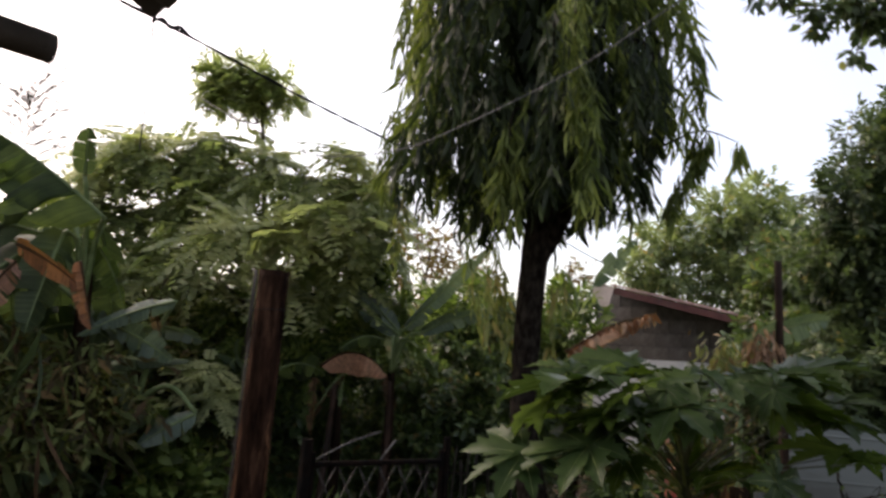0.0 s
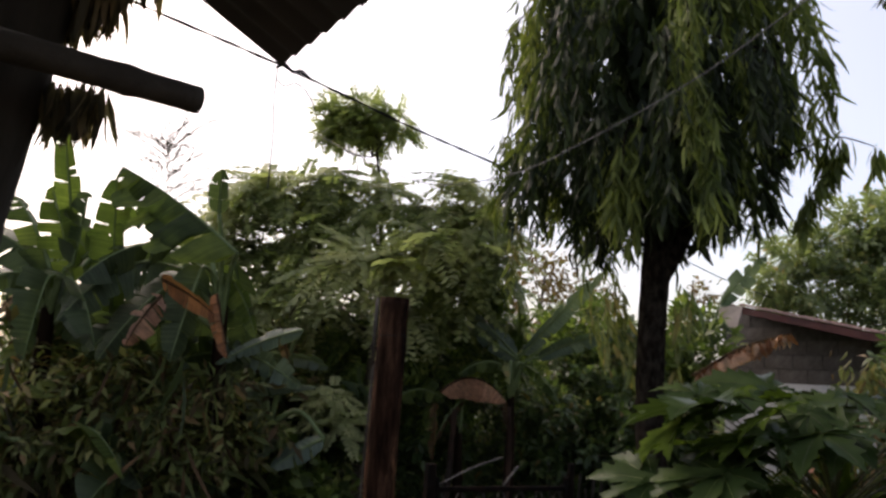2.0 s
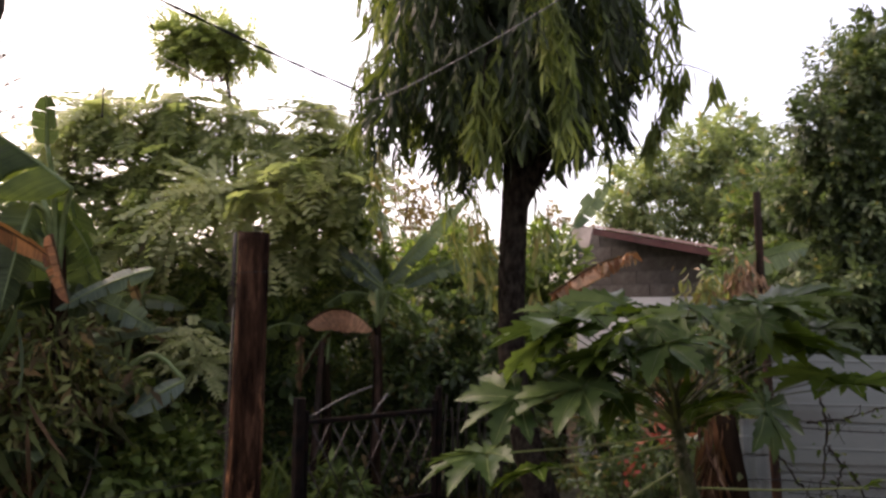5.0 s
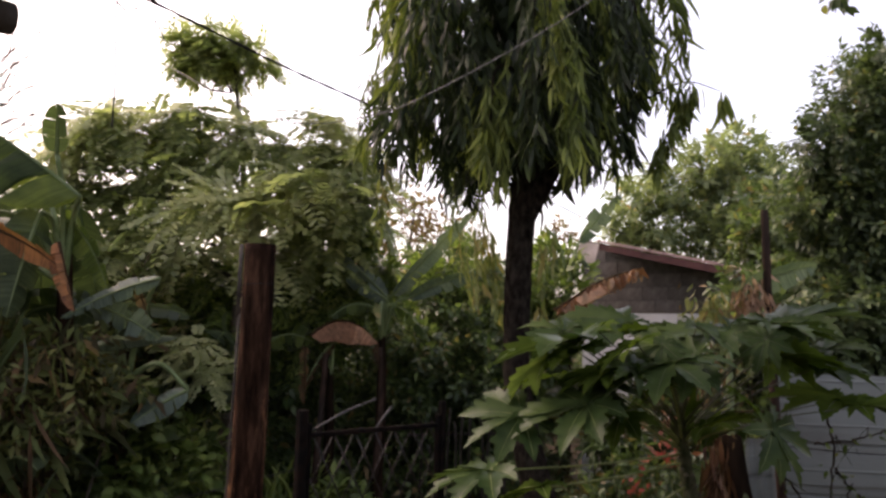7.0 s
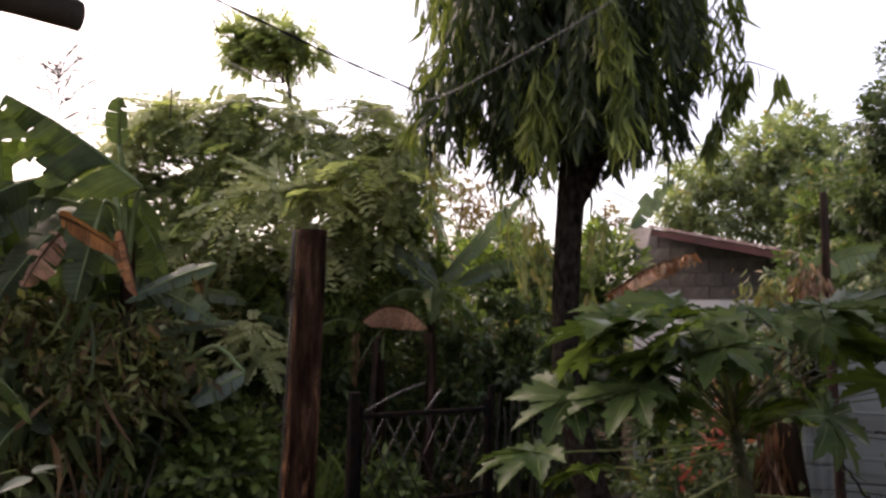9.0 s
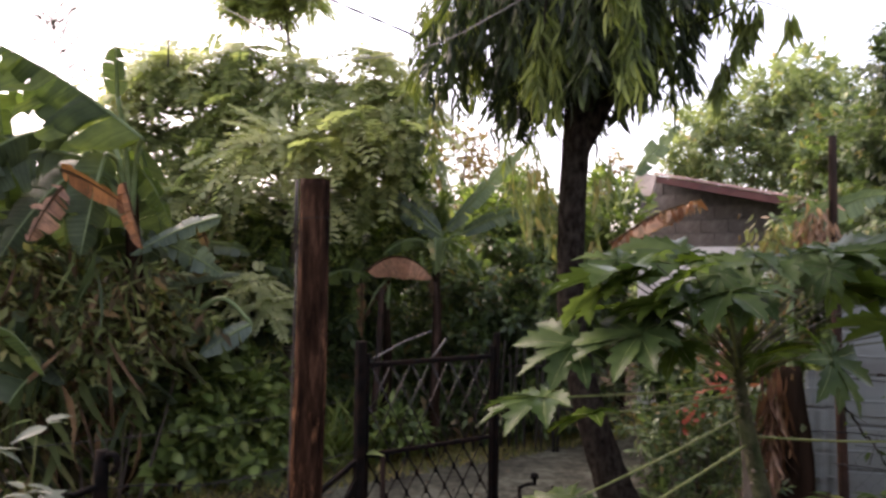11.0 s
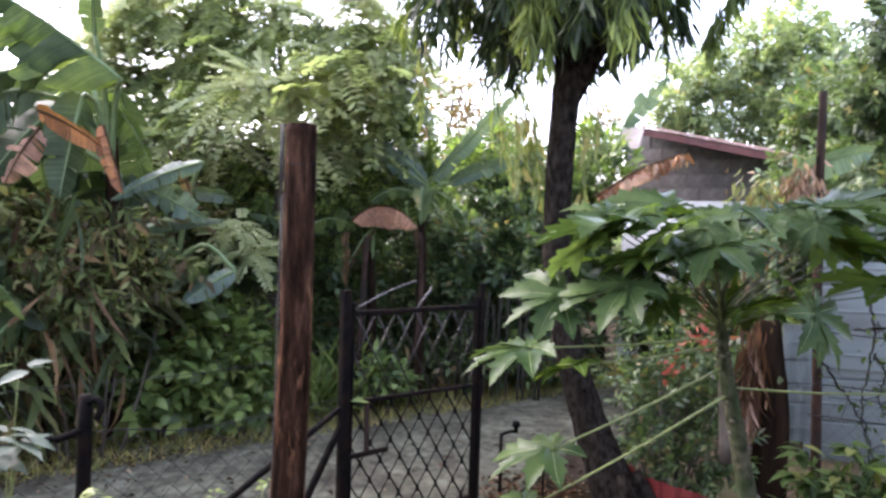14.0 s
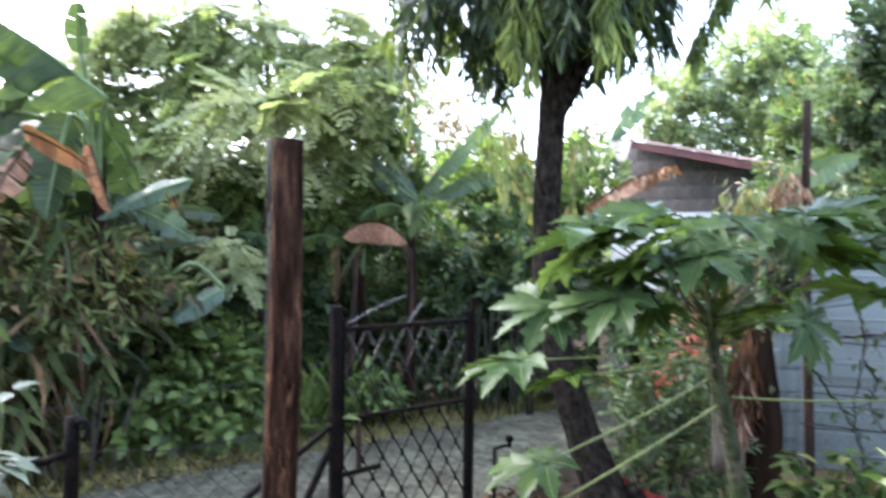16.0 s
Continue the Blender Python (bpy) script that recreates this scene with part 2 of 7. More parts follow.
M_FLOWER = leafy("red_petal", [(0.0, (0.30, 0.045, 0.04)), (1.0, (0.48, 0.13, 0.11))], 0.5, 0.25)
M_PINKISH = leafy("coral_leaf", [(0.0, (0.26, 0.10, 0.07)), (1.0, (0.36, 0.20, 0.13))], 0.55, 0.25)
M_LITTER = leafy("fallen_leaf", [(0.0, (0.014, 0.010, 0.005)), (0.55, (0.042, 0.025, 0.011)), (0.87, (0.11, 0.063, 0.027)), (1.0, (0.30, 0.25, 0.16))], 0.7, 0.1, 2.5, 0.05)

M_BARK = surface("dark_bark", (0.005, 0.004, 0.0035), (0.032, 0.025, 0.02), 24, 0.98, 1.0, (1, 1, 0.55), 0, (0.085, 0.075, 0.058), 26, 0.4, 0.05, spec=0.0)
M_BARKB = surface("grey_brown_bark", (0.05, 0.04, 0.03), (0.13, 0.105, 0.08), 16, 0.85, 0.7, (1, 1, 0.25), 0, (0.07, 0.09, 0.04), 3, 0.4, 0.02)


def post_timber():
    """Dark weathered log: grey-brown streaked skin, flaked off in orange patches lower down."""
    m, n, l, b, out = node_mat("weathered_log")
    g = noise_node(n, l, 20, 9, (1, 1, 0.16), 0.68)
    r = ramp_node(n, [(0.40, (0.006, 0.003, 0.002)), (0.54, (0.031, 0.0155, 0.0092)), (0.70, (0.110, 0.056, 0.033))])
    l.new(g.outputs["Fac"], r.inputs["Fac"])
    co = n.new("ShaderNodeTexCoord")
    xyz = n.new("ShaderNodeSeparateXYZ")
    l.new(co.outputs["Object"], xyz.inputs[0])
    low = n.new("ShaderNodeMapRange")
    for key, v in (("From Min", 1.0), ("From Max", 2.1), ("To Min", 0.0), ("To Max", -0.09)):
        low.inputs[key].default_value = v
    l.new(xyz.outputs["Z"], low.inputs["Value"])
    f = noise_node(n, l, 9, 9, (1, 1, 0.16), 0.75)
    add = n.new("ShaderNodeMath")
    l.new(f.outputs["Fac"], add.inputs[0])
    l.new(low.outputs["Result"], add.inputs[1])
    fr = ramp_node(n, [(0.50, (0, 0, 0)), (0.55, (0.95, 0.95, 0.95))])
    l.new(add.outputs[0], fr.inputs["Fac"])
    t = noise_node(n, l, 30, 6, (1, 1, 0.12))
    tr = ramp_node(n, [(0.35, (0.095, 0.043, 0.022)), (0.7, (0.27, 0.135, 0.068))])
    l.new(t.outputs["Fac"], tr.inputs["Fac"])
    col = mix_node(n, l, fr.outputs["Color"], r.outputs["Color"], tr.outputs["Color"])
    l.new(col, b.inputs["Base Color"])
    b.inputs["Roughness"].default_value = 0.8
    b.inputs["Specular IOR Level"].default_value = 0.03
    k = n.new("ShaderNodeBump")
    k.inputs["Strength"].default_value, k.inputs["Distance"].default_value = 1.0, 0.04
    l.new(g.outputs["Fac"], k.inputs["Height"])
    l.new(k.outputs["Normal"], b.inputs["Normal"])
    return m


M_POST = post_timber()
M_PAPTRUNK = surface("papaya_bark", (0.018, 0.020, 0.010), (0.115, 0.105, 0.065), 24, 0.9, 1.0, (1, 1, 0.7), 0, (0.034, 0.056, 0.016), 7, 0.8, 0.02, 0.36, 0.66, 0.10)
M_PETIOLE = surface("petiole_green", (0.09, 0.115, 0.032), (0.17, 0.19, 0.055), 20, 0.45, 0.1)
M_PETDARK = surface("petiole_purple", (0.03, 0.034, 0.015), (0.07, 0.075, 0.03), 20, 0.45, 0.1)
M_MIDRIB = surface("midrib", (0.09, 0.13, 0.05), (0.15, 0.20, 0.08), 14, 0.5, 0.1)
M_STEM = surface("banana_stem_sheath", (0.005, 0.004, 0.003), (0.026, 0.018, 0.012), 12, 0.9, 0.9, (1, 1, 0.12), 0, (0.03, 0.016, 0.010), 3, 0.6, 0.02, spec=0.0)
M_BLACK = surface("black_painted_steel", (0.003, 0.003, 0.0028), (0.009, 0.0082, 0.0075), 20, 0.75, 0.5, (1, 1, 1), 0.0, (0.022, 0.012, 0.008), 12, 0.5, 0.004, spec=0.02)
M_ROD = surface("grimy_steel_rod", (0.010, 0.010, 0.009), (0.045, 0.043, 0.039), 30, 0.42, 0.3, (1, 1, 1), 0.3, (0.05, 0.025, 0.018), 9, 0.5, 0.003)
M_WIRE = surface("dull_grey_rod", (0.05, 0.048, 0.045), (0.12, 0.115, 0.11), 40, 0.65, 0.0, (1, 1, 1), 0.3, spec=0.2)
M_CABLE = surface("black_cable", (0.010, 0.010, 0.010), (0.025, 0.024, 0.023), 30, 0.7, 0.0, spec=0.1)
M_CABLEG = surface("grey_weathered_cable", (0.05, 0.05, 0.05), (0.095, 0.095, 0.095), 30, 0.6, 0.0)
M_MESH = surface("dull_mesh_wire", (0.012, 0.012, 0.012), (0.04, 0.038, 0.035), 40, 0.6, 0.0, (1, 1, 1), 0.2, spec=0.15)
M_CONC = surface("worn_concrete", (0.070, 0.066, 0.044), (0.172, 0.164, 0.112), 11, 0.95, 0.9, (1, 1, 1), 0, (0.038, 0.032, 0.023), 1.7, 0.85, 0.03, 0.36, 0.66, 0.04)
M_SOIL = surface("damp_soil", (0.018, 0.013, 0.009), (0.055, 0.04, 0.027), 7, 0.95, 1.0, (1, 1, 1), 0, (0.03, 0.036, 0.014), 1.2, 0.6, 0.04, spec=0.04)
# block grey is darkened: the eave's shade on these courses is in the colour
M_BLOCK = surface("bare_concrete_block", (0.085, 0.075, 0.07), (0.18, 0.165, 0.155), 9, 0.95, 0.7, (1, 1, 1), 0, (0.055, 0.046, 0.042), 2, 0.7, spec=0.15)
M_MORTAR = surface("mortar", (0.06, 0.055, 0.052), (0.115, 0.106, 0.10), 12, 0.95, 0.5)
M_WHITE = surface("whitewashed_render", (0.6, 0.61, 0.63), (0.8, 0.81, 0.83), 4, 0.8, 0.3, (1, 1, 1), 0, (0.45, 0.44, 0.43), 2, 0.5)
M_ROOFRED = surface("maroon_painted_steel", (0.06, 0.02, 0.02), (0.11, 0.036, 0.034), 7, 0.45, 0.1, (1, 1, 1), 0.1, (0.13, 0.075, 0.07), 3, 0.3)
M_ROOFPALE = surface("pinkish_flashing", (0.30, 0.19, 0.175), (0.42, 0.29, 0.27), 6, 0.5, 0.1)
M_FLASH = surface("pale_flashing", (0.45, 0.38, 0.36), (0.60, 0.52, 0.50), 6, 0.5, 0.1)
M_SHEET = surface("pale_blue_grey_sheet", (0.152, 0.172, 0.158), (0.215, 0.24, 0.222), 3, 0.6, 0.15, (0.4, 1, 2), 0.0, (0.09, 0.09, 0.08), 3, 0.75, spec=0.2)
M_REDSHEET = surface("faded_red_sheet", (0.10, 0.016, 0.014), (0.20, 0.038, 0.03), 8, 0.6, 0.3, (1, 1, 0.3), 0.05, (0.045, 0.016, 0.013), 4, 0.7, spec=0.08)
M_RUST = surface("rusty_pipe", (0.014, 0.011, 0.009), (0.062, 0.036, 0.026), 16, 0.9, 0.6, (1, 1, 0.4), 0.0, (0.02, 0.018, 0.016), 4, 0.8, spec=0.03)
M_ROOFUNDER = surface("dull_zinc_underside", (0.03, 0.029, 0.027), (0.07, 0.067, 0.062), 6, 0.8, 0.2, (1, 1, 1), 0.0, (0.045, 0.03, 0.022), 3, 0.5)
M_TIMBERDARK = surface("dark_purlin_timber", (0.03, 0.024, 0.02), (0.085, 0.068, 0.058), 12, 0.8, 0.5, (1, 1, 0.2), spec=0.15)
M_BAMBOO = surface("grey_bamboo_pole", (0.026, 0.022, 0.017), (0.07, 0.058, 0.045), 14, 0.75, 0.4, (0.2, 1, 1), 0, (0.035, 0.03, 0.025), 5, 0.6, spec=0.2)
# porch post timber, a darker tone than the purlins
M_POSTDARK = surface("dark_post_timber", (0.016, 0.014, 0.011), (0.05, 0.043, 0.034), 12, 0.85, 0.6, (1, 1, 0.2), spec=0.1)
M_PICKET = surface("dark_old_bamboo", (0.012, 0.010, 0.008), (0.04, 0.033, 0.026), 14, 0.8, 0.3, (1, 1, 0.2), spec=0.15)
M_THATCH = leafy("dry_thatch", [(0.0, (0.05, 0.05, 0.035)), (0.6, (0.10, 0.10, 0.06)), (1.0, (0.2, 0.17, 0.09))], 0.8, 0.25)
M_WALLBACK = surface("unpainted_plaster", (0.13, 0.115, 0.10), (0.2, 0.18, 0.16), 4, 0.9, 0.3)


# ---- geometry helpers ----
UP = Vector((0, 0, 1))


def build(name, V, F, material, parent=None, label="", smooth=True):
    """One mesh object from vertices and faces."""
    me = bpy.data.meshes.new(name)
    V = np.asarray(V, dtype=float)
    me.from_pydata(V.tolist(), [], [tuple(int(i) for i in f) for f in F])
    me.materials.append(material)
    if smooth:
        me.polygons.foreach_set("use_smooth", [True] * len(me.polygons))
    me.update()
    ob = new(name, me)
    if parent:
        ob.parent = parent
    if label:
        ob["label"] = label
    return ob


def thing(name, label, category, at=(0, 0, 0), group="", kind=""):
    ob = new(name)
    ob.empty_display_size = 0.1
    ob.location = at
    return tagged(ob, label, category, group, kind)


def joined(pieces):
    V, F, k = [], [], 0
    for v, f in pieces:
        V.append(np.asarray(v, dtype=float))
        F += [tuple(int(i) + k for i in q) for q in f]
        k += len(v)
    return np.concatenate(V), F


def smooth_line(pts, n):
    """Points of a Catmull-Rom line through pts."""
    P = np.array(pts, dtype=float)
    P = np.vstack([2 * P[0] - P[1], P, 2 * P[-1] - P[-2]])
    out, m = [], len(P) - 3
    for s in np.linspace(0, m, n):
        i = min(int(s), m - 1)
        u = s - i
        a, b, c, d = P[i : i + 4]
        out.append(0.5 * (2 * b + (c - a) * u + (2 * a - 5 * b + 4 * c - d) * u * u + (3 * b - a - 3 * c + d) * u ** 3))
    return np.array(out)


def tube(pts, radii, seg=8, knobble=0.0, rng=None, caps=True):
    P = np.array(pts, dtype=float)
    n = len(P)
    R = np.interp(np.linspace(0, 1, n), np.linspace(0, 1, len(radii)), radii) if not np.isscalar(radii) else np.full(n, radii)
    T = np.gradient(P, axis=0)
    T /= np.linalg.norm(T, axis=1)[:, None] + 1e-9
    side = np.cross(T[0], (0, 0, 1) if abs(T[0][2]) < 0.9 else (1, 0, 0))
    V, F = [], []
    for i in range(n):
        side = side - T[i] * side.dot(T[i])
        side /= np.linalg.norm(side) + 1e-9
        other = np.cross(T[i], side)
        for k in range(seg):
            a = 2 * math.pi * k / seg
            r = R[i] * (1 + (knobble * (rng.random() - 0.5) if rng is not None else 0))
            V.append(P[i] + r * (math.cos(a) * side + math.sin(a) * other))
    for i in range(n - 1):
        for k in range(seg):
            a, b = i * seg + k, i * seg + (k + 1) % seg
            F.append((a, b, b + seg, a + seg))
    if caps:
        F.append(tuple(range(seg - 1, -1, -1)))
        F.append(tuple(range((n - 1) * seg, n * seg)))
    return np.array(V), F


def bar(a, b, w, d, up=(0, 0, 1)):
    """A square bar from a to b, w wide and d deep, with bevelled long edges."""
    a, b = np.array(a, float), np.array(b, float)
    t = (b - a) / np.linalg.norm(b - a)
    s = np.cross(t, up)
    if np.linalg.norm(s) < 1e-3:
        s = np.cross(t, (1, 0, 0))
    s /= np.linalg.norm(s)
    o = np.cross(s, t)
    c = min(w, d) * 0.14
    ring = [(w / 2 - c, d / 2), (w / 2, d / 2 - c), (w / 2, -d / 2 + c), (w / 2 - c, -d / 2), (-w / 2 + c, -d / 2), (-w / 2, -d / 2 + c), (-w / 2, d / 2 - c), (-w / 2 + c, d / 2)]
    V = [p + s * x + o * y for p in (a, b) for x, y in ring]
    F = [(k, (k + 1) % 8, 8 + (k + 1) % 8, 8 + k) for k in range(8)] + [tuple(range(7, -1, -1)), tuple(range(8, 16))]
    return np.array(V), F


def slab(corners, thick):
    """A flat plate under the polygon of corners."""
    C = np.array(corners, float)
    n = len(C)
    V = np.vstack([C, C - np.array([0, 0, thick])])
    F = [tuple(range(n)), tuple(range(2 * n - 1, n - 1, -1))] + [(k, n + k, n + (k + 1) % n, (k + 1) % n) for k in range(n)]
    return V, F


def frames_of(D, N, roll=None):
    """Turns that lay local x along D with local z near N."""
    D = D / (np.linalg.norm(D, axis=1)[:, None] + 1e-9)
    S = np.cross(N, D)
    S /= np.linalg.norm(S, axis=1)[:, None] + 1e-9
    Z = np.cross(D, S)
    if roll is not None:
        c, s = np.cos(roll)[:, None], np.sin(roll)[:, None]
        S, Z = c * S + s * Z, c * Z - s * S
    return np.stack([D, S, Z], axis=2)


def strew(template, at, D, N, size, roll=None):
    """Copies of a small template, all in one mesh."""
    Vt, Ft = template
    R = frames_of(D, N, roll) * np.asarray(size)[:, None, None]
    V = np.einsum("nij,vj->nvi", R, Vt) + at[:, None, :]
    k = len(Vt)
    F = [tuple(i + j * k for i in f) for j in range(len(at)) for f in Ft]
    return V.reshape(-1, 3), F


def blade(width, fold=0.12, dip=0.12, at=0.4):
    """A folded leaf one unit long: two quads on a midrib."""
    return np.array([(0, 0, 0), (at, 0, -dip * 0.1), (1, 0, -dip), (at, width / 2, fold * width), (at, -width / 2, fold * width)]), [(0, 1, 2, 3), (0, 4, 2, 1)]


def long_blade(width, dip=0.2, fold=0.1):
    """A lance leaf one unit long that bends, in four quads."""
    V = [(0, 0, 0), (0.35, 0, -dip * 0.08), (0.35, width / 2, fold * width - dip * 0.08), (0.35, -width / 2, fold * width - dip * 0.08), (0.7, 0, -dip * 0.4), (0.7, width * 0.36, -dip * 0.4 + fold * width), (0.7, -width * 0.36, -dip * 0.4 + fold * width), (1, 0, -dip)]
    return np.array(V), [(0, 1, 2), (0, 3, 1), (1, 4, 5, 2), (3, 6, 4, 1), (4, 7, 5), (6, 7, 4)]


def frond(pairs, length, width, dip=0.25, seed=0):
    """A pinnate leaf one unit long: oblong leaflets set unevenly in two ranks on an arched rib."""
    rng = np.random.default_rng(seed)
    V, F = [], []
    for k in range(pairs):
        s = 0.12 + 0.86 * k / (pairs - 1)
        z = -dip * s ** 1.8
        w = length * (0.55 + 0.50 * math.sin(math.pi * min(1, 0.18 + s * 0.80)))
        for g in (1, -1):
            b = len(V)
            sag, full, turn = (0.05 + 0.35 * rng.random()) * w, w, 0.25 * rng.normal()
            w = full * (0.75 + 0.45 * rng.random())
            V += [(s, 0, z), (s + 0.22 * w - width * 0.42, g * w * 0.35, z + 0.01), (s + (0.38 + turn) * w - width * 0.30, g * w * 0.85, z - 0.5 * sag), (s + (0.46 + turn) * w, g * w, z - sag), (s + (0.38 + turn) * w + width * 0.40, g * w * 0.8, z - 0.6 * sag), (s + 0.18 * w + width * 0.5, g * w * 0.3, z)]
            F.append(tuple(range(b, b + 6)) if g < 0 else tuple(range(b + 5, b - 1, -1)))
            w = full
    b = len(V)
    V += [(0, -0.006, 0), (0, 0.006, 0), (0.55, 0.005, -dip * 0.34), (1, 0.003, -dip), (1, -0.003, -dip), (0.55, -0.005, -dip * 0.34)]
    F += [(b, b + 1, b + 2, b + 5), (b + 5, b + 2, b + 3, b + 4)]
    return np.array(V), F


def ovate(width, fold=0.14, dip=0.18):
    """A rounded leaf with a pointed tip, one unit long, folded on its midrib."""
    V = [(0, 0, 0), (0.3, 0, -dip * 0.06), (0.62, 0, -dip * 0.32), (1, 0, -dip)]
    for u, w in ((0.12, 0.30), (0.34, 0.5), (0.62, 0.40), (0.84, 0.15)):
        V += [(u, g * w * width, fold * w * width - dip * u * u * 0.9) for g in (1, -1)]
    F = [(0, 1, 6, 4), (1, 2, 8, 6), (2, 3, 10, 8), (0, 5, 7, 1), (1, 7, 9, 2), (2, 9, 11, 3)]
    return np.array(V), F


def sprig(leaves, width, seed, leaf=0.42, fold=0.15, round_leaf=False):
    """A leafy shoot one unit long: leaves set round a thin stem."""
    rng = np.random.default_rng(seed)
    V, F = [], []
    Vb, Fb = ovate(width, fold, 0.25) if round_leaf else blade(width, fold, 0.22, 0.45)
    for k in range(leaves):
        u = 0.12 + 0.88 * k / (leaves - 1)
        a = 2.4 * k + 0.4 * rng.normal()
        d = np.array([[0.55 + 0.3 * u, math.cos(a), 0.7 * math.sin(a) - 0.15]])
        if k == leaves - 1:
            d = np.array([[1.0, 0.1, -0.1]])
        R = frames_of(d, np.array([[0.2 * rng.normal(), 0.2 * rng.normal(), 1.0]]))[0] * leaf * (0.75 + 0.5 * rng.random())
        b = len(V)
        V += [R @ v + np.array([u * 0.75, 0, -0.12 * u * u]) for v in Vb]
        F += [tuple(i + b for i in f) for f in Fb]
    b = len(V)
    V += [(0, -0.008, 0), (0, 0.008, 0), (0.8, 0.004, -0.1), (0.8, -0.004, -0.1)]
    F.append((b, b + 1, b + 2, b + 3))
    return np.array([tuple(v) for v in V]), F


def in_blobs(blobs, n, rng, shell=0.55, flat=0.8):
    """Points in the outer parts of a cloud of rounded clumps, with the way out of each clump."""
    B = np.array(blobs, float)
    w = B[:, 3] ** 2
    pick = rng.choice(len(B), n, p=w / w.sum())
    d = rng.normal(size=(n, 3))
    d /= np.linalg.norm(d, axis=1)[:, None]
    r = (shell + (1 - shell) * rng.random(n)) * (1 + 0.18 * rng.normal(size=n))
    sc = np.stack([B[pick, 3], B[pick, 3], B[pick, 3] * flat], axis=1)
    return B[pick, :3] + d * sc * r[:, None], d


def crown_of(blobs, n, template, rng, size, droop=0.3, flat=0.8, shell=0.5, spread=0.6):
    at, out = in_blobs(blobs, n, rng, shell, flat)
    D = out + spread * rng.normal(size=(n, 3)) + np.array([0, 0, -droop])
    N = np.array([0, 0, 1.0]) + 0.5 * out + 0.4 * rng.normal(size=(n, 3))
    return strew(template, at, D, N, size[0] + (size[1] - size[0]) * rng.random(n))


def limbs(trunk, blobs, rng, thick=0.03, sag=0.0, top=0.95, low=0.45):
    """A limb from the trunk to the heart of each clump."""
    out = []
    for b in blobs:
        c = np.array(b[:3])
        k = int(np.clip(np.argmin(np.linalg.norm(trunk - c, axis=1)) - len(trunk) * 0.18, len(trunk) * low, len(trunk) * top))
        s = trunk[k]
        mid = (s + c) / 2 + rng.normal(size=3) * 0.08 + np.array([0, 0, sag])
        out.append(tube(smooth_line([s, mid, c], 7), [thick, thick * 0.4], 5))
    return out


def origin_of(ob):
    at = np.zeros(3)
    while ob:
        at += np.array(ob.location)
        ob = ob.parent
    return at


def part(name, VF, material, parent, label="", smooth=True):
    """Links a mesh given in world metres as one part of a thing."""
    V, F = VF
    return build(name, np.asarray(V) - origin_of(parent), F, material, parent, label, smooth)


# ---- ground, lane ----
def setting(name, VF, material, label, category, kind="structure", smooth=False):
    return tagged(build(name, VF[0], VF[1], material, None, "", smooth), label, category, "", kind)


ALONG, ACROSS = np.array([0.832, 0.555, 0]), np.array([-0.555, 0.832, 0])


def lane_point(a, n, z=0.0):
    return tuple(ALONG * a + ACROSS * n + np.array([0, 0, z]))


def ground_sheet():
    rng = np.random.default_rng(5)
    xs = np.concatenate([np.linspace(-900, -20, 8), np.linspace(-14, 14, 57), np.linspace(20, 900, 8)])
    ys = np.concatenate([np.linspace(-600, -14, 6), np.linspace(-8, 20, 57), np.linspace(30, 1500, 8)])
    V = []
    for yy in ys:
        for xx in xs:
            n = xx * ACROSS[0] + yy * ACROSS[1]
            rough = 0.02 * (rng.random() - 0.5)
            bank = 0.22 * max(0.0, min(1.0, (n - 7.6) / 1.5)) if abs(xx) < 14 and yy < 20 else 0.0
            V.append((xx, yy, -0.03 + rough * (0.4 if 4.0 < n < 7.2 else 1) + bank))
    w = len(xs)
    F = [(j * w + i, j * w + i + 1, (j + 1) * w + i + 1, (j + 1) * w + i) for j in range(len(ys) - 1) for i in range(w - 1)]
    return V, F


setting("ground", ground_sheet(), M_SOIL, "damp dark soil with patches of moss and weeds", "ground")


def lane_sheet():
    """The lane with its worn, uneven edges, and the apron before the gate."""
    rng = np.random.default_rng(8)
    V, F = [], []
    cols = 90
    for i in range(cols + 1):
        a = -9 + 24 * i / cols
        far = 6.86 + 0.06 * math.sin(a * 1.7) + 0.04 * rng.random() - (0.25 if a < 1.0 else 0)
        near = float(np.interp(a, [2.9, 3.4, 3.8, 4.6], [4.12, 4.42, 4.58, 5.05])) + 0.03 * math.sin(a * 2.3) + 0.04 * rng.random()
        for k in range(7):
            u = k / 6
            V.append(lane_point(a, near + (far - near) * u, (0.0 if k == 0 else 0.035) + 0.02 * math.sin(math.pi * u) + 0.004 * rng.random()))
        V += [lane_point(a, near - 0.02, -0.06), lane_point(a, far + 0.02, -0.06)]
    for i in range(cols):
        b, c = i * 9, (i + 1) * 9
        F += [(b + k, c + k, c + k + 1, b + k + 1) for k in range(6)] + [(b + 7, c + 7, c, b), (b + 6, c + 6, c + 8, b + 8)]
    return V, F


setting("road", lane_sheet(), M_CONC, "narrow worn grey concrete lane with damp stains", "road")


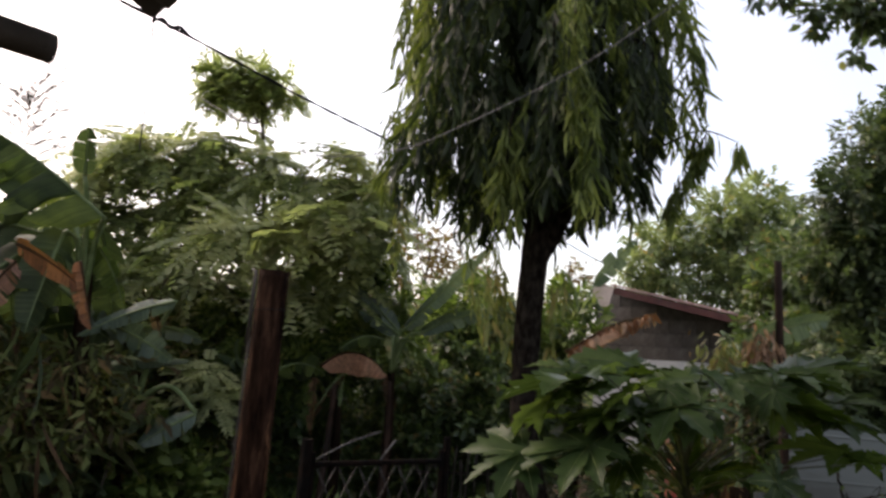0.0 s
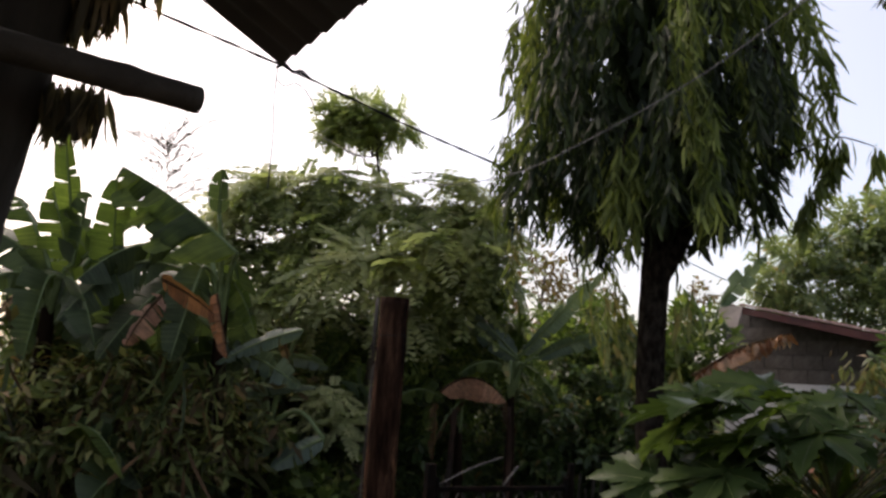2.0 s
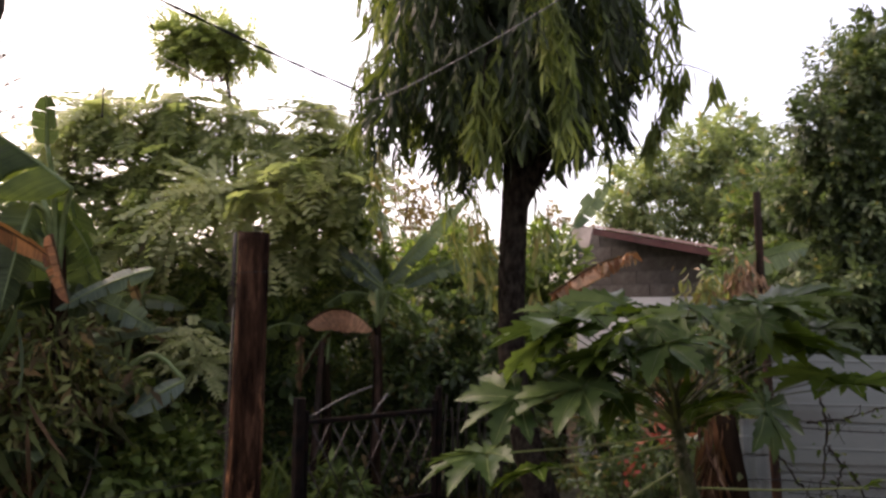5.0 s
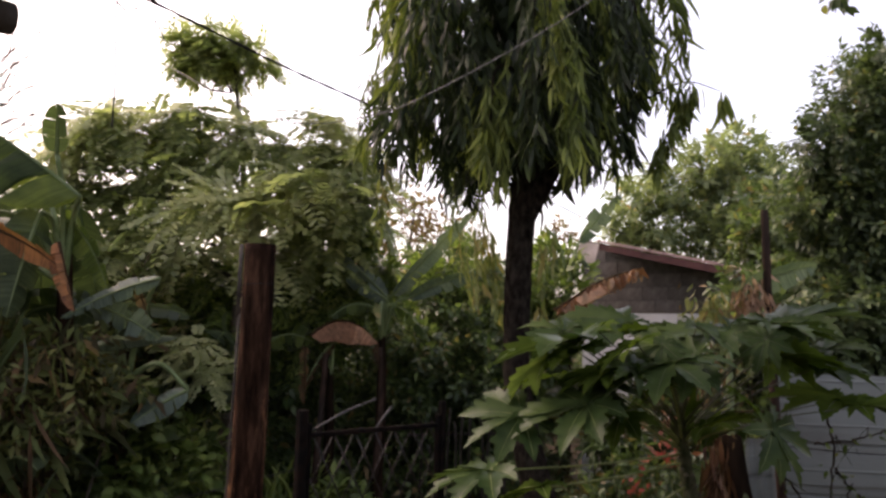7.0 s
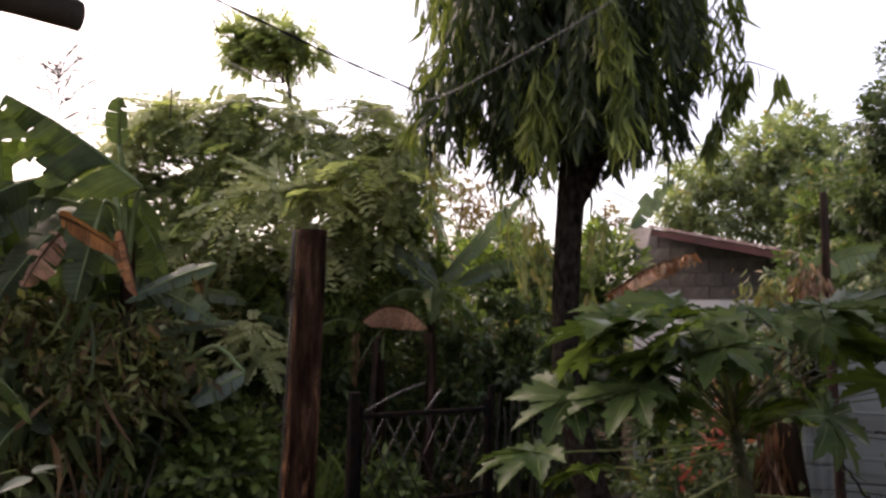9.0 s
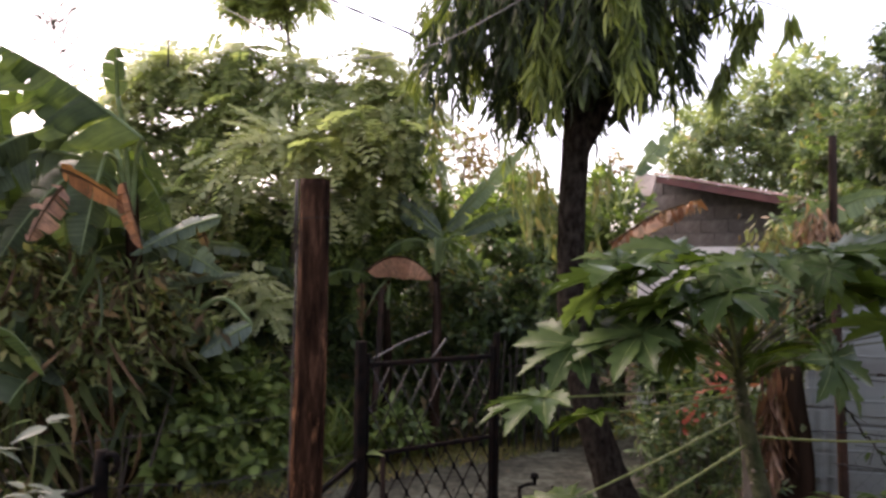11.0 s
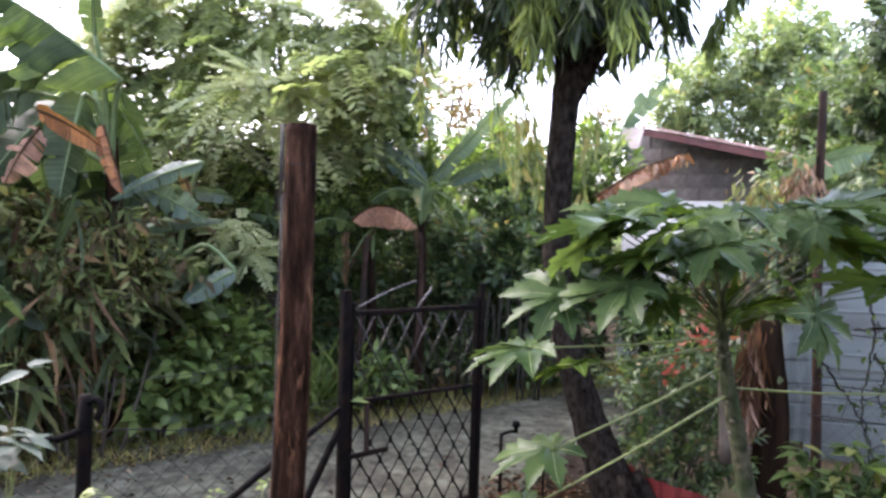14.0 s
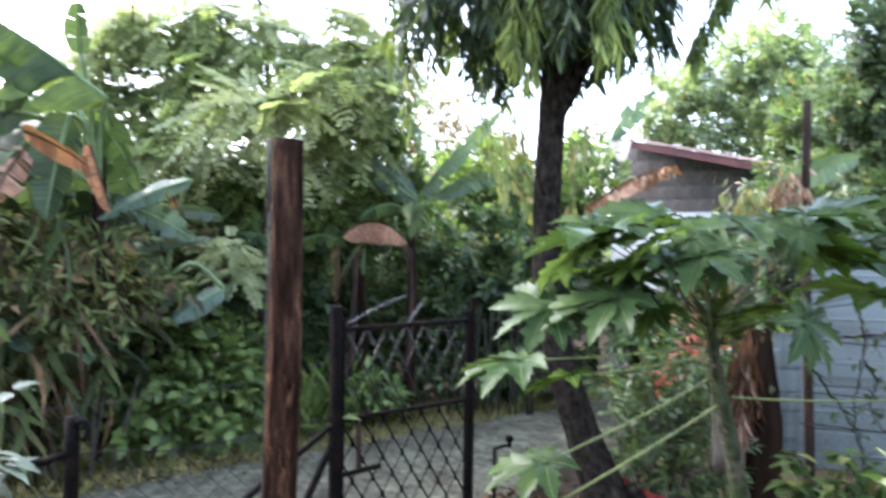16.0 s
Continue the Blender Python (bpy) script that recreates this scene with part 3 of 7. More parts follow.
def verge(name, n_blades, a0, a1, n0, n1, h0, h1, seed, label, mat=None):
    rng = np.random.default_rng(seed)
    a = a0 + (a1 - a0) * rng.random(n_blades)
    n = n0 + (n1 - n0) * rng.random(n_blades)
    at = a[:, None] * ALONG + n[:, None] * ACROSS + np.array([0, 0, -0.01])
    D = np.stack([rng.normal(0, 0.5, n_blades), rng.normal(0, 0.5, n_blades), np.full(n_blades, 1.0)], axis=1)
    N = np.stack([rng.normal(0, 1, n_blades), rng.normal(0, 1, n_blades), np.full(n_blades, 0.15)], axis=1)
    V, F = strew(long_blade(0.07, 0.5), at, D, N, h0 + (h1 - h0) * rng.random(n_blades))
    return tagged(build(name, V, F, mat or M_GRASS), label, "grass", "", "stuff")


verge("verge_grass", 16000, -5, 10, 6.45, 7.4, 0.06, 0.2, 11, "short unkempt green grass along the lane")
verge("tall_grass", 420, 1.9, 3.3, 6.95, 7.5, 0.4, 0.95, 12, "tall arching grass tuft beside the lane", M_WEED)
verge("yard_grass", 1600, -2.0, 2.0, 3.0, 4.3, 0.04, 0.14, 13, "low grass and weeds inside the fence")


def litter(name, n, spots, seed, label):
    rng = np.random.default_rng(seed)
    S = np.array(spots)
    pick = rng.integers(0, len(S), n)
    at = np.column_stack([S[pick, 0] + S[pick, 2] * rng.normal(size=n), S[pick, 1] + S[pick, 2] * rng.normal(size=n), np.full(n, 0.0)])
    nn = at @ ACROSS
    at[:, 2] = np.where((nn < 6.7) & (nn > np.interp(at @ ALONG, [2.9, 3.4, 3.8, 4.6], [4.12, 4.42, 4.58, 5.05])), 0.07, 0.005) + 0.03 * rng.random(n)
    D = np.stack([rng.normal(size=n), rng.normal(size=n), 0.12 * rng.normal(size=n)], axis=1)
    N = np.stack([0.4 * rng.normal(size=n), 0.4 * rng.normal(size=n), np.ones(n)], axis=1)
    V, F = strew(blade(0.42, 0.5, 0.2), at, D, N, 0.02 + 0.055 * rng.random(n))
    return tagged(build(name, V, F, M_LITTER), label, "leaf litter", "", "stuff")


litter("fallen_leaves", 6500, [(2.4, 4.6, 0.4), (2.9, 4.4, 0.5), (1.6, 4.2, 0.4), (2.3, 3.8, 0.4), (0.7, 5.1, 0.28), (0.6, 5.05, 0.12), (0.45, 5.0, 0.15), (0.5, 5.5, 0.2), (0.75, 5.6, 0.2), (1.3, 4.7, 0.4), (0.9, 4.4, 0.5), (1.9, 4.5, 0.4)], 3, "brown and orange fallen leaves on damp soil")
litter("fallen_leaves_on_lane", 140, [(-1.5, 5.6, 0.8), (-0.3, 6.3, 0.6), (-2.6, 5.2, 0.7)], 4, "scattered pale fallen leaves on the lane")
litter("fallen_leaves_on_bank", 900, [(-3.0, 6.2, 0.35), (-2.2, 7.0, 0.3), (-3.8, 5.6, 0.3)], 6, "brown fallen leaves on the grassy bank")


# ---- timber post ----
def timber_post():
    t = thing("timber_post", "round red-brown weathered timber post standing by the fence", "post", (-0.88, 3.25, 0))
    rng = np.random.default_rng(21)
    line = smooth_line([(-0.915, 3.25, -0.1), (-0.892, 3.25, 0.75), (-0.876, 3.25, 1.15), (-0.862, 3.255, 1.7), (-0.856, 3.25, 2.55)], 90)
    V, F = tube(line, [0.086, 0.081, 0.077, 0.072, 0.068, 0.066], 40, 0.012, rng)
    V = np.array(V)
    # long drying checks and flaked hollows along the log
    for i in range(90):
        for k in range(40):
            c = line[i]
            ang = 2 * math.pi * k / 40
            q = noise.noise(Vector((3.0 * math.cos(ang), 3.0 * math.sin(ang), 1.6 * c[2] + 4.0)))
            f = noise.noise(Vector((9.0 * math.cos(ang), 9.0 * math.sin(ang), 2.5 * c[2])))
            V[i * 40 + k] = c + (V[i * 40 + k] - c) * (1 + 0.05 * q - 0.06 * max(0.0, f - 0.18) * 2)
    part("shaft", (V, F), M_POST, t)
    part("side_lath", bar((-0.928, 3.205, 2.24), (-0.926, 3.205, 2.545), 0.007, 0.016), M_BAMBOO, t, "thin dark lath on the side")
    part("side_pole", tube(smooth_line([(-0.967, 3.205, 0.4), (-0.941, 3.205, 1.1), (-0.922, 3.205, 2.25)], 8), 0.0045, 6), M_BAMBOO, t, "thin cane against the post")
    part("tie_wire", tube([(-0.857 + 0.071 * math.cos(a), 3.252 + 0.071 * math.sin(a), 2.36 + 0.004 * a) for a in np.linspace(0, 9.4, 40)], 0.002, 4), M_CABLE, t)
    return t


timber_post()


# ---- gate and fence ----
GL, GR = np.array([-0.815, 4.6, 0]), np.array([0.07, 5.2, 0])
GD = (GR - GL) / np.linalg.norm(GR - GL)
GW = float(np.linalg.norm(GR - GL))


def gate_at(s, z, off=0.0):
    """A point s metres along the gate from its first stile."""
    return GL + GD * s + np.array([-GD[1], GD[0], 0]) * off + np.array([0, 0, z])


def gate():
    g = thing("garden_gate", "closed black steel gate with diamond rod infill", "gate", tuple(GL))
    lo, mid, top = 0.175, 0.985, 1.55
    s0, s1 = 0.045, GW - 0.04
    for s in (s0, s1):
        part("stile", bar(gate_at(s, lo), gate_at(s, 1.62), 0.035, 0.035), M_BLACK, g, "", False)
    for z, r in ((lo, 0.03), (mid, 0.028), (top, 0.03)):
        part("rail", bar(gate_at(s0, z), gate_at(s1, z), r, r), M_BLACK, g, "", False)
    cell, joints = 0.148, []
    for z0, z1, dense in ((lo, mid, True), (mid, top, False)):
        rise = 0.245 if dense else 0.275
        slope = rise / cell * 1.0
        run = (z1 - z0) / slope
        for way in (1, -1):
            start = -run if way > 0 else 0
            s = start + s0 + 0.03
            while s < s1 + (0 if way > 0 else run):
                a, b = (s, z0), (s + way * run, z1)
                # trim to the stiles
                for lim in (s0, s1):
                    for p, q in ((0, 1), (1, 0)):
                        pts = [a, b]
                        if (pts[p][0] < lim) == (lim == s0) and pts[p][0] != lim and (pts[q][0] - pts[p][0]) != 0:
                            u = (lim - pts[p][0]) / (pts[q][0] - pts[p][0])
                            if 0 < u < 1:
                                pts[p] = (lim, pts[p][1] + u * (pts[q][1] - pts[p][1]))
                        a, b = pts
                inside = s0 - 1e-6 <= a[0] <= s1 + 1e-6 and s0 - 1e-6 <= b[0] <= s1 + 1e-6
                if inside and abs(b[1] - a[1]) > 0.03:
                    o = 0.004 * way
                    part("rod", tube([gate_at(a[0], a[1], o), gate_at(b[0], b[1], o)], (0.0058 if way < 0 else 0.0042) * (1.0 if dense else 0.8), 6), M_ROD if not dense else M_BLACK, g)
                s += cell
        if dense:
            for k in range(-6, 16):
                for m in range(-6, 16):
                    s, z = s0 + 0.03 + 0.5 * (k + m) * cell - 0.5 * run, z0 + 0.5 * slope * ((m - k) * cell + run)
                    if s0 + 0.02 < s < s1 - 0.02 and z0 + 0.03 < z < z1 - 0.02:
                        joints.append(tube([gate_at(s, z - 0.026), gate_at(s, z - 0.008), gate_at(s, z + 0.008), gate_at(s, z + 0.026)], [0.004, 0.013, 0.013, 0.004], 6))
    for tie in joints:
        part("rod_tie", tie, M_BLACK, g)
    part("latch_bar", bar(gate_at(0.0, 0.645, -0.03), gate_at(0.31, 0.655, -0.03), 0.022, 0.03), M_BLACK, g, "", False)
    part("latch_drop", bar(gate_at(0.155, 0.65, -0.03), gate_at(0.155, 0.98, -0.02), 0.03, 0.02), M_RUST, g, "rusty drop bar", False)
    part("loose_rod", tube(smooth_line([gate_at(0.05, 1.57), gate_at(0.3, 1.68), gate_at(0.52, 1.745)], 6), 0.0052, 6), M_WIRE, g, "bent grey rod on top")
    part("stub_rod", tube([gate_at(0.52, 1.555), gate_at(0.64, 1.69)], 0.0065, 6), M_WIRE, g)
    return g


gate()


def steel_post(name, label, at, z1, w, cap=False):
    p = thing(name, label, "post", tuple(at))
    part("shaft", bar(np.array(at) + np.array([0, 0, -0.15]), np.array(at) + np.array([0, 0, z1]), w, w, (GD[0], GD[1], 0.001)), M_BLACK, p, "", False)
    return p


hinge = steel_post("gate_post", "black square steel gate post with two diagonal braces", gate_at(0, 0), 1.70, 0.062)
part("brace", bar(gate_at(-0.02, 0.96), (-1.55, 4.02, 0.42), 0.032, 0.032), M_BLACK, hinge, "", False)
part("brace", bar(gate_at(-0.02, 0.84), (-1.13, 4.38, 0.16), 0.038, 0.038), M_BLACK, hinge, "", False)
part("snagged_leaf", strew(blade(0.4, 0.3, 0.3), np.array([gate_at(0.03, 1.0, -0.03)]), np.array([[1.0, 0, 0.15]]), np.array([[0, -0.6, 1.0]]), [0.12]), M_WEED, hinge, "pale yellow leaf caught on the post")
latchpost = steel_post("gate_post", "black square steel gate post at the closing side", gate_at(GW, 0), 1.71, 0.042)


def short_post():
    p = thing("fence_post", "short black steel fence post with a bent bracket", "post", (-1.97, 3.66, 0))
    part("shaft", tube(smooth_line([(-1.985, 3.66, -0.1), (-1.975, 3.66, 0.6), (-1.96, 3.66, 1.25)], 10), [0.036, 0.034], 10, 0.06, np.random.default_rng(2)), M_BLACK, p)
    part("bracket", tube(smooth_line([(-1.96, 3.65, 1.2), (-1.90, 3.64, 1.24), (-1.875, 3.64, 1.19), (-1.90, 3.64, 1.14)], 10), 0.016, 6), M_BLACK, p)
    part("cross_arm", tube([(-1.97, 3.64, 1.08), (-2.08, 3.60, 1.04)], 0.018, 6), M_BLACK, p)
    return p


short_post()


def chain_fence():
    f = thing("chain_link_fence", "slack galvanised chain-link fence between the posts", "fence", (-1.97, 3.66, 0))
    # the run from beyond the short post to the gate post
    A, B = np.array([-3.2, 2.84, 0]), np.array(gate_at(0, 0))
    d = (B - A) / np.linalg.norm(B - A)
    L = float(np.linalg.norm(B - A))
    step, wires = 0.062, []
    k = 0
    while k * 2 * step < L:
        pts, x = [], k * 2 * step
        j = 0
        z = 1.0
        while z > 0.02:
            pts.append(A + d * min(L, x + (step if j % 2 else 0)) + np.array([0.004 * (j % 2), 0, z + 0.015 * math.sin(2.1 * x)]))
            z -= step
            j += 1
        wires.append(tube(pts, 0.0027, 3, caps=False))
        pts2 = [p + d * (0 if n % 2 else 2 * step) * 1.0 - d * (0 if n % 2 else 0) for n, p in enumerate(pts)]
        wires.append(tube(pts2, 0.0027, 3, caps=False))
        k += 1
    part("wire_mesh", joined(wires), M_MESH, f)
    part("top_wire", tube(smooth_line([A + np.array([0, 0, 1.02]), (-1.97, 3.66, 1.06), (-1.5, 3.98, 1.0), B + np.array([0, 0, 1.02])], 20), 0.0035, 5), M_CABLE, f)
    part("middle_wire", tube(smooth_line([A + np.array([0, 0, 1.32]), (-1.5, 3.98, 1.30), B + np.array([0, 0, 1.36])], 14), 0.0022, 4), M_CABLE, f)
    return f


chain_fence()


def stake():
    s = thing("thin_stake", "thin dark metal stake in the leaf litter", "stake", (0.62, 5.55, 0))
    part("rod", tube(smooth_line([(0.62, 5.55, -0.05), (0.615, 5.55, 0.15), (0.61, 5.55, 0.30)], 5), 0.009, 6), M_BLACK, s)
    return s


stake()


def water_stake():
    s = thing("standpipe", "thin dark standpipe with a small tap beside the gate", "tap", (0.28, 5.5, 0))
    part("pipe", tube([(0.28, 5.5, -0.05), (0.275, 5.5, 0.54)], 0.014, 8), M_BLACK, s)
    part("spout", tube(smooth_line([(0.275, 5.5, 0.53), (0.33, 5.5, 0.555), (0.40, 5.49, 0.565)], 8), 0.013, 8), M_BLACK, s)
    part("tap_head", tube([(0.385, 5.49, 0.56), (0.385, 5.49, 0.60), (0.385, 5.49, 0.605), (0.385, 5.49, 0.64)], [0.014, 0.016, 0.034, 0.026], 10), M_BLACK, s)
    return s


water_stake()


# ---- block house ----
HA, HB = np.array([2.72, 11.05, 0]), np.array([4.75, 9.0, 0])
HD = (HB - HA) / np.linalg.norm(HB - HA)
HN = np.array([HD[1], -HD[0], 0])
HL = float(np.linalg.norm(HB - HA))
if HN[1] > 0:
    HN = -HN


def house_at(s, z, out=0.0):
    return HA + HD * s + HN * out + np.array([0, 0, z])


def block_house():
    h = thing("block_house", "bare concrete block house with maroon roof edge and whitewashed base", "house", tuple(HA))

    def face(s0, s1, z0, z1, thick, z1b=None):
        z1b = z1 if z1b is None else z1b
        V = [house_at(s0, z0), house_at(s1, z0), house_at(s1, z1b), house_at(s0, z1)] + [house_at(s0, z0, -thick), house_at(s1, z0, -thick), house_at(s1, z1b, -thick), house_at(s0, z1, -thick)]
        return V, [(0, 1, 2, 3), (7, 6, 5, 4), (0, 4, 5, 1), (1, 5, 6, 2), (2, 6, 7, 3), (3, 7, 4, 0)]

    part("front_wall", face(-0.1, HL, -0.1, 3.60, 0.15, 2.92), M_MORTAR, h, "", False)
    lower = face(-0.1, HL, -0.1, 2.50, 0.03)
    part("lower_render", ([np.array(v) + HN * 0.035 for v in lower[0]], lower[1]), M_WHITE, h, "whitewashed smooth lower wall", False)
    back = [house_at(-0.1, 0, -0.15), house_at(-0.1, 0, -4.2), house_at(HL, 0, -4.2), house_at(HL, 0, -0.15)]
    V, F = [], []
    for p, q in ((0, 1), (1, 2), (2, 3)):
        V2, F2 = bar(back[p] + np.array([0, 0, 1.35]), back[q] + np.array([0, 0, 1.35]), 0.15, 2.9)
        part("outer_wall", (V2, F2), M_BLOCK, h, "", False)
    # the roof: a sloping sheet with a maroon rake board and a pale end flashing
    r0, rb, r1 = 0.22, 0.53, HL + 0.35
    slope = -0.235
    zt = lambda s: 3.56 + slope * (s - r0)
    V, F = [], []
    cols = 60
    for i in range(cols + 1):
        o = 0.62 - 4.9 * i / cols
        wv = 0.018 * math.cos(i * math.pi)
        for s in (r0, r1):
            V.append(house_at(s, zt(s) + wv, o))
    F = [(2 * i, 2 * i + 1, 2 * i + 3, 2 * i + 2) for i in range(cols)]
    part("roof_sheet", (V, F), M_ROOFRED, h)
    part("rake_board", bar(house_at(rb, zt(rb) - 0.035, 0.63), house_at(r1, zt(r1) - 0.035, 0.63), 0.03, 0.10), M_ROOFRED, h, "maroon rake board", False)
    part("rake_trim", bar(house_at(rb - 0.02, zt(rb - 0.02) + 0.041, 0.64), house_at(r1, zt(r1) + 0.041, 0.64), 0.06, 0.03), M_ROOFPALE, h, "pale worn capping", False)
    part("end_flashing", slabbed(house_at), M_FLASH, h, "pinkish white end flashing", False)
    return h, face


def slabbed(at):
    V = [at(0.54, 3.50, 0.65), at(0.22, 3.54, 0.65), at(0.13, 3.25, 0.62), at(0.46, 3.21, 0.65)]
    W = [np.array(v) - HN * 0.03 for v in V]
    return V + W, [(0, 1, 2, 3), (7, 6, 5, 4), (0, 4, 5, 1), (1, 5, 6, 2), (2, 6, 7, 3), (3, 7, 4, 0)]


HOUSE, _face = block_house()


# ---- sheet-metal fence with its posts ----
def sheet_fence():
    f = thing("sheet_metal_fence", "pale blue-grey ribbed metal sheet fence, laid sideways and stained", "fence", (2.5, 5.6, 0))

    def ribbed(p0, p1, z0, z1, pitch=0.335, depth=0.018):
        prof, z = [], z0
        while z < z1 - 0.001:
            for dz, o in ((0.0, 0.0), (0.10, 0.0), (0.105, 0.006), (0.115, 0.006), (0.12, 0.0), (0.285, 0.0), (0.292, -depth), (0.312, -depth), (0.318, 0.0)):
                if z + dz <= z1:
                    prof.append((z + dz, o))
            z += pitch
        prof.append((z1, 0.0))
        p0, p1 = np.array(p0, float), np.array(p1, float)
        d = (p1 - p0) / np.linalg.norm(p1 - p0)
        nrm = np.array([d[1], -d[0], 0])
        V = []
        cols = 14
        for i in range(cols + 1):
            b = p0 + (p1 - p0) * i / cols + nrm * 0.012 * math.sin(i * 1.3)
            for z, o in prof:
                V.append(b + nrm * o + np.array([0, 0, z]))
        m = len(prof)
        F = [(i * m + j, (i + 1) * m + j, (i + 1) * m + j + 1, i * m + j + 1) for i in range(cols) for j in range(m - 1)]
        k = len(V)
        V2 = [np.array(v) - nrm * 0.004 for v in V]
        return V + V2, F + [tuple(reversed([q + k for q in fc])) for fc in F]

    part("sheet", ribbed((2.72, 5.60, 0), (4.9, 5.05, 0), 1.10, 1.93), M_SHEET, f, "", False)
    part("sheet", ribbed((2.66, 5.63, 0), (4.9, 5.08, 0), 0.38, 1.14), M_SHEET, f, "", False)
    part("sheet", ribbed((2.47, 5.66, 0), (2.74, 5.62, 0), 0.50, 1.42), M_SHEET, f, "narrow offcut of the same sheet", False)
    return f


sheet_fence()


def rusty_post():
    p = thing("rusty_pipe_post", "tall leaning rusty pipe post before the metal fence", "post", (2.58, 5.3, 0))
    part("pipe", tube(smooth_line([(2.60, 5.3, -0.1), (2.56, 5.3, 0.9), (2.50, 5.3, 2.2), (2.48, 5.3, 3.16)], 20), [0.038, 0.032, 0.027], 12, 0.05, np.random.default_rng(4)), M_RUST, p)
    return p


rusty_post()


def wire_netting():
    """Slack netting stretched before the metal sheets."""
    f = thing("wire_netting", "sagging dark wire netting stretched before the metal fence", "netting", (2.6, 5.22, 0))
    A, Bp = np.array([2.6, 5.22, 0]), np.array([4.7, 4.85, 0])
    d = (Bp - A) / np.linalg.norm(Bp - A)
    L, step, wires = float(np.linalg.norm(Bp - A)), 0.05, []
    for k in range(int(L / (2 * step))):
        for flip in (0, 1):
            pts = [A + d * (2 * k * step + (step if (j + flip) % 2 else 0) + flip * step) + np.array([0, 0.004 * (j % 2), 0.95 - step * j + 0.02 * math.sin(0.35 * k)]) for j in range(18)]
            wires.append(tube(pts, 0.0014, 3, caps=False))
    part("mesh", joined(wires), M_MESH, f)
    part("edge_wire", tube(smooth_line([A + np.array([0, 0, 0.96]), (A + Bp) / 2 + np.array([0, 0, 0.93]), Bp + np.array([0, 0, 0.96])], 12), 0.003, 4), M_CABLE, f)
    return f


wire_netting()
for k, (z, y0) in enumerate(((1.045, 5.12), (0.80, 5.2), (1.42, 5.2))):
    w = thing("barbed_wire", "dark sagging barbed wire strand in front of the metal fence", "wire", (2.55, y0, z), "barbed wire strands")
    x0 = 1.86 if k == 0 else 2.56
    part("strand", tube(smooth_line([(x0, y0, z + 0.02), (2.56, y0 + 0.12, z), (3.3, y0 - 0.08, z - 0.025), (4.6, y0 - 0.3, z + 0.02)], 24), 0.005, 5), M_CABLE, w)
    for j in range(14):
        x = x0 + 0.1 + j * 0.2
        yy = np.interp(x, [x0, 2.56, 3.3, 4.6], [y0, y0 + 0.12, y0 - 0.08, y0 - 0.3])
        zz = np.interp(x, [x0, 2.56, 3.3, 4.6], [z + 0.02, z, z - 0.025, z + 0.02])
        part("barb", tube([(x - 0.012, yy, zz + 0.022), (x + 0.012, yy, zz - 0.022)], 0.0025, 4), M_CABLE, w)


# ---- porch eave overhead ----
EC, EE = np.array([-0.86, 1.66, 2.92]), np.array([0.694, -0.72, 0.0])
ES = np.array([-0.66, -0.636, 0.40])


def porch_roof():
    r = thing("porch_roof", "dark corrugated metal porch eave seen from below", "roof", tuple(EC))
    V, F = [], []
    pitch, per = 0.076, 8
    cols, rows = int(2.6 / pitch * per), 6
    nrm = np.cross(EE, ES)
    nrm /= np.linalg.norm(nrm)
    for i in range(cols + 1):
        a = i * pitch / per
        for j in range(rows + 1):
            V.append(EC + EE * a + ES * (2.6 * j / rows) + nrm * 0.010 * math.cos(2 * math.pi * i / per))
    m = rows + 1
    F = [(i * m + j, (i + 1) * m + j, (i + 1) * m + j + 1, i * m + j + 1) for i in range(cols) for j in range(rows)]
    k = len(V)
    V2 = [v + nrm * 0.003 for v in V]
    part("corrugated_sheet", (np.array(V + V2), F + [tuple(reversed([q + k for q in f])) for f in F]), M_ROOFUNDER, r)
    for s in (0.35, 1.2, 2.1):
        part("purlin", bar(EC + EE * 0.1 + ES * s - nrm * 0.035 * (1 if nrm[2] > 0 else -1), EC + EE * 2.6 + ES * s - nrm * 0.035 * (1 if nrm[2] > 0 else -1), 0.04, 0.05), M_TIMBERDARK, r, "", False)
    return r


porch_roof()


def eave_pole():
    p = thing("eave_pole", "cut-off grey bamboo pole jutting from the porch", "pole", (-1.05, 0.97, 2.63))
    a, b = np.array([-1.33, 0.62, 2.60]), np.array([-0.838, 1.24, 2.645])
    pts = [a + (b - a) * u for u in np.linspace(0, 1, 40)]
    rad = [0.024 + 0.0035 * math.exp(-((u - 0.84) / 0.02) ** 2) + 0.0035 * math.exp(-((u - 0.42) / 0.02) ** 2) for u in np.linspace(0, 1, 40)]
    part("culm", tube(pts, rad, 16), M_BAMBOO, p)
    return p


eave_pole()


def porch_post():
    p = thing("porch_post", "dark rough porch corner post", "post", (-1.22, 1.16, 0.6))
    part("shaft", tube(smooth_line([(-1.25, 1.16, 0.55), (-1.24, 1.16, 1.6), (-1.212, 1.17, 2.35), (-1.175, 1.17, 2.65), (-1.125, 1.17, 3.1)], 14), [0.085, 0.08, 0.085], 14, 0.06, np.random.default_rng(9)), M_POSTDARK, p)
    return p


porch_post()


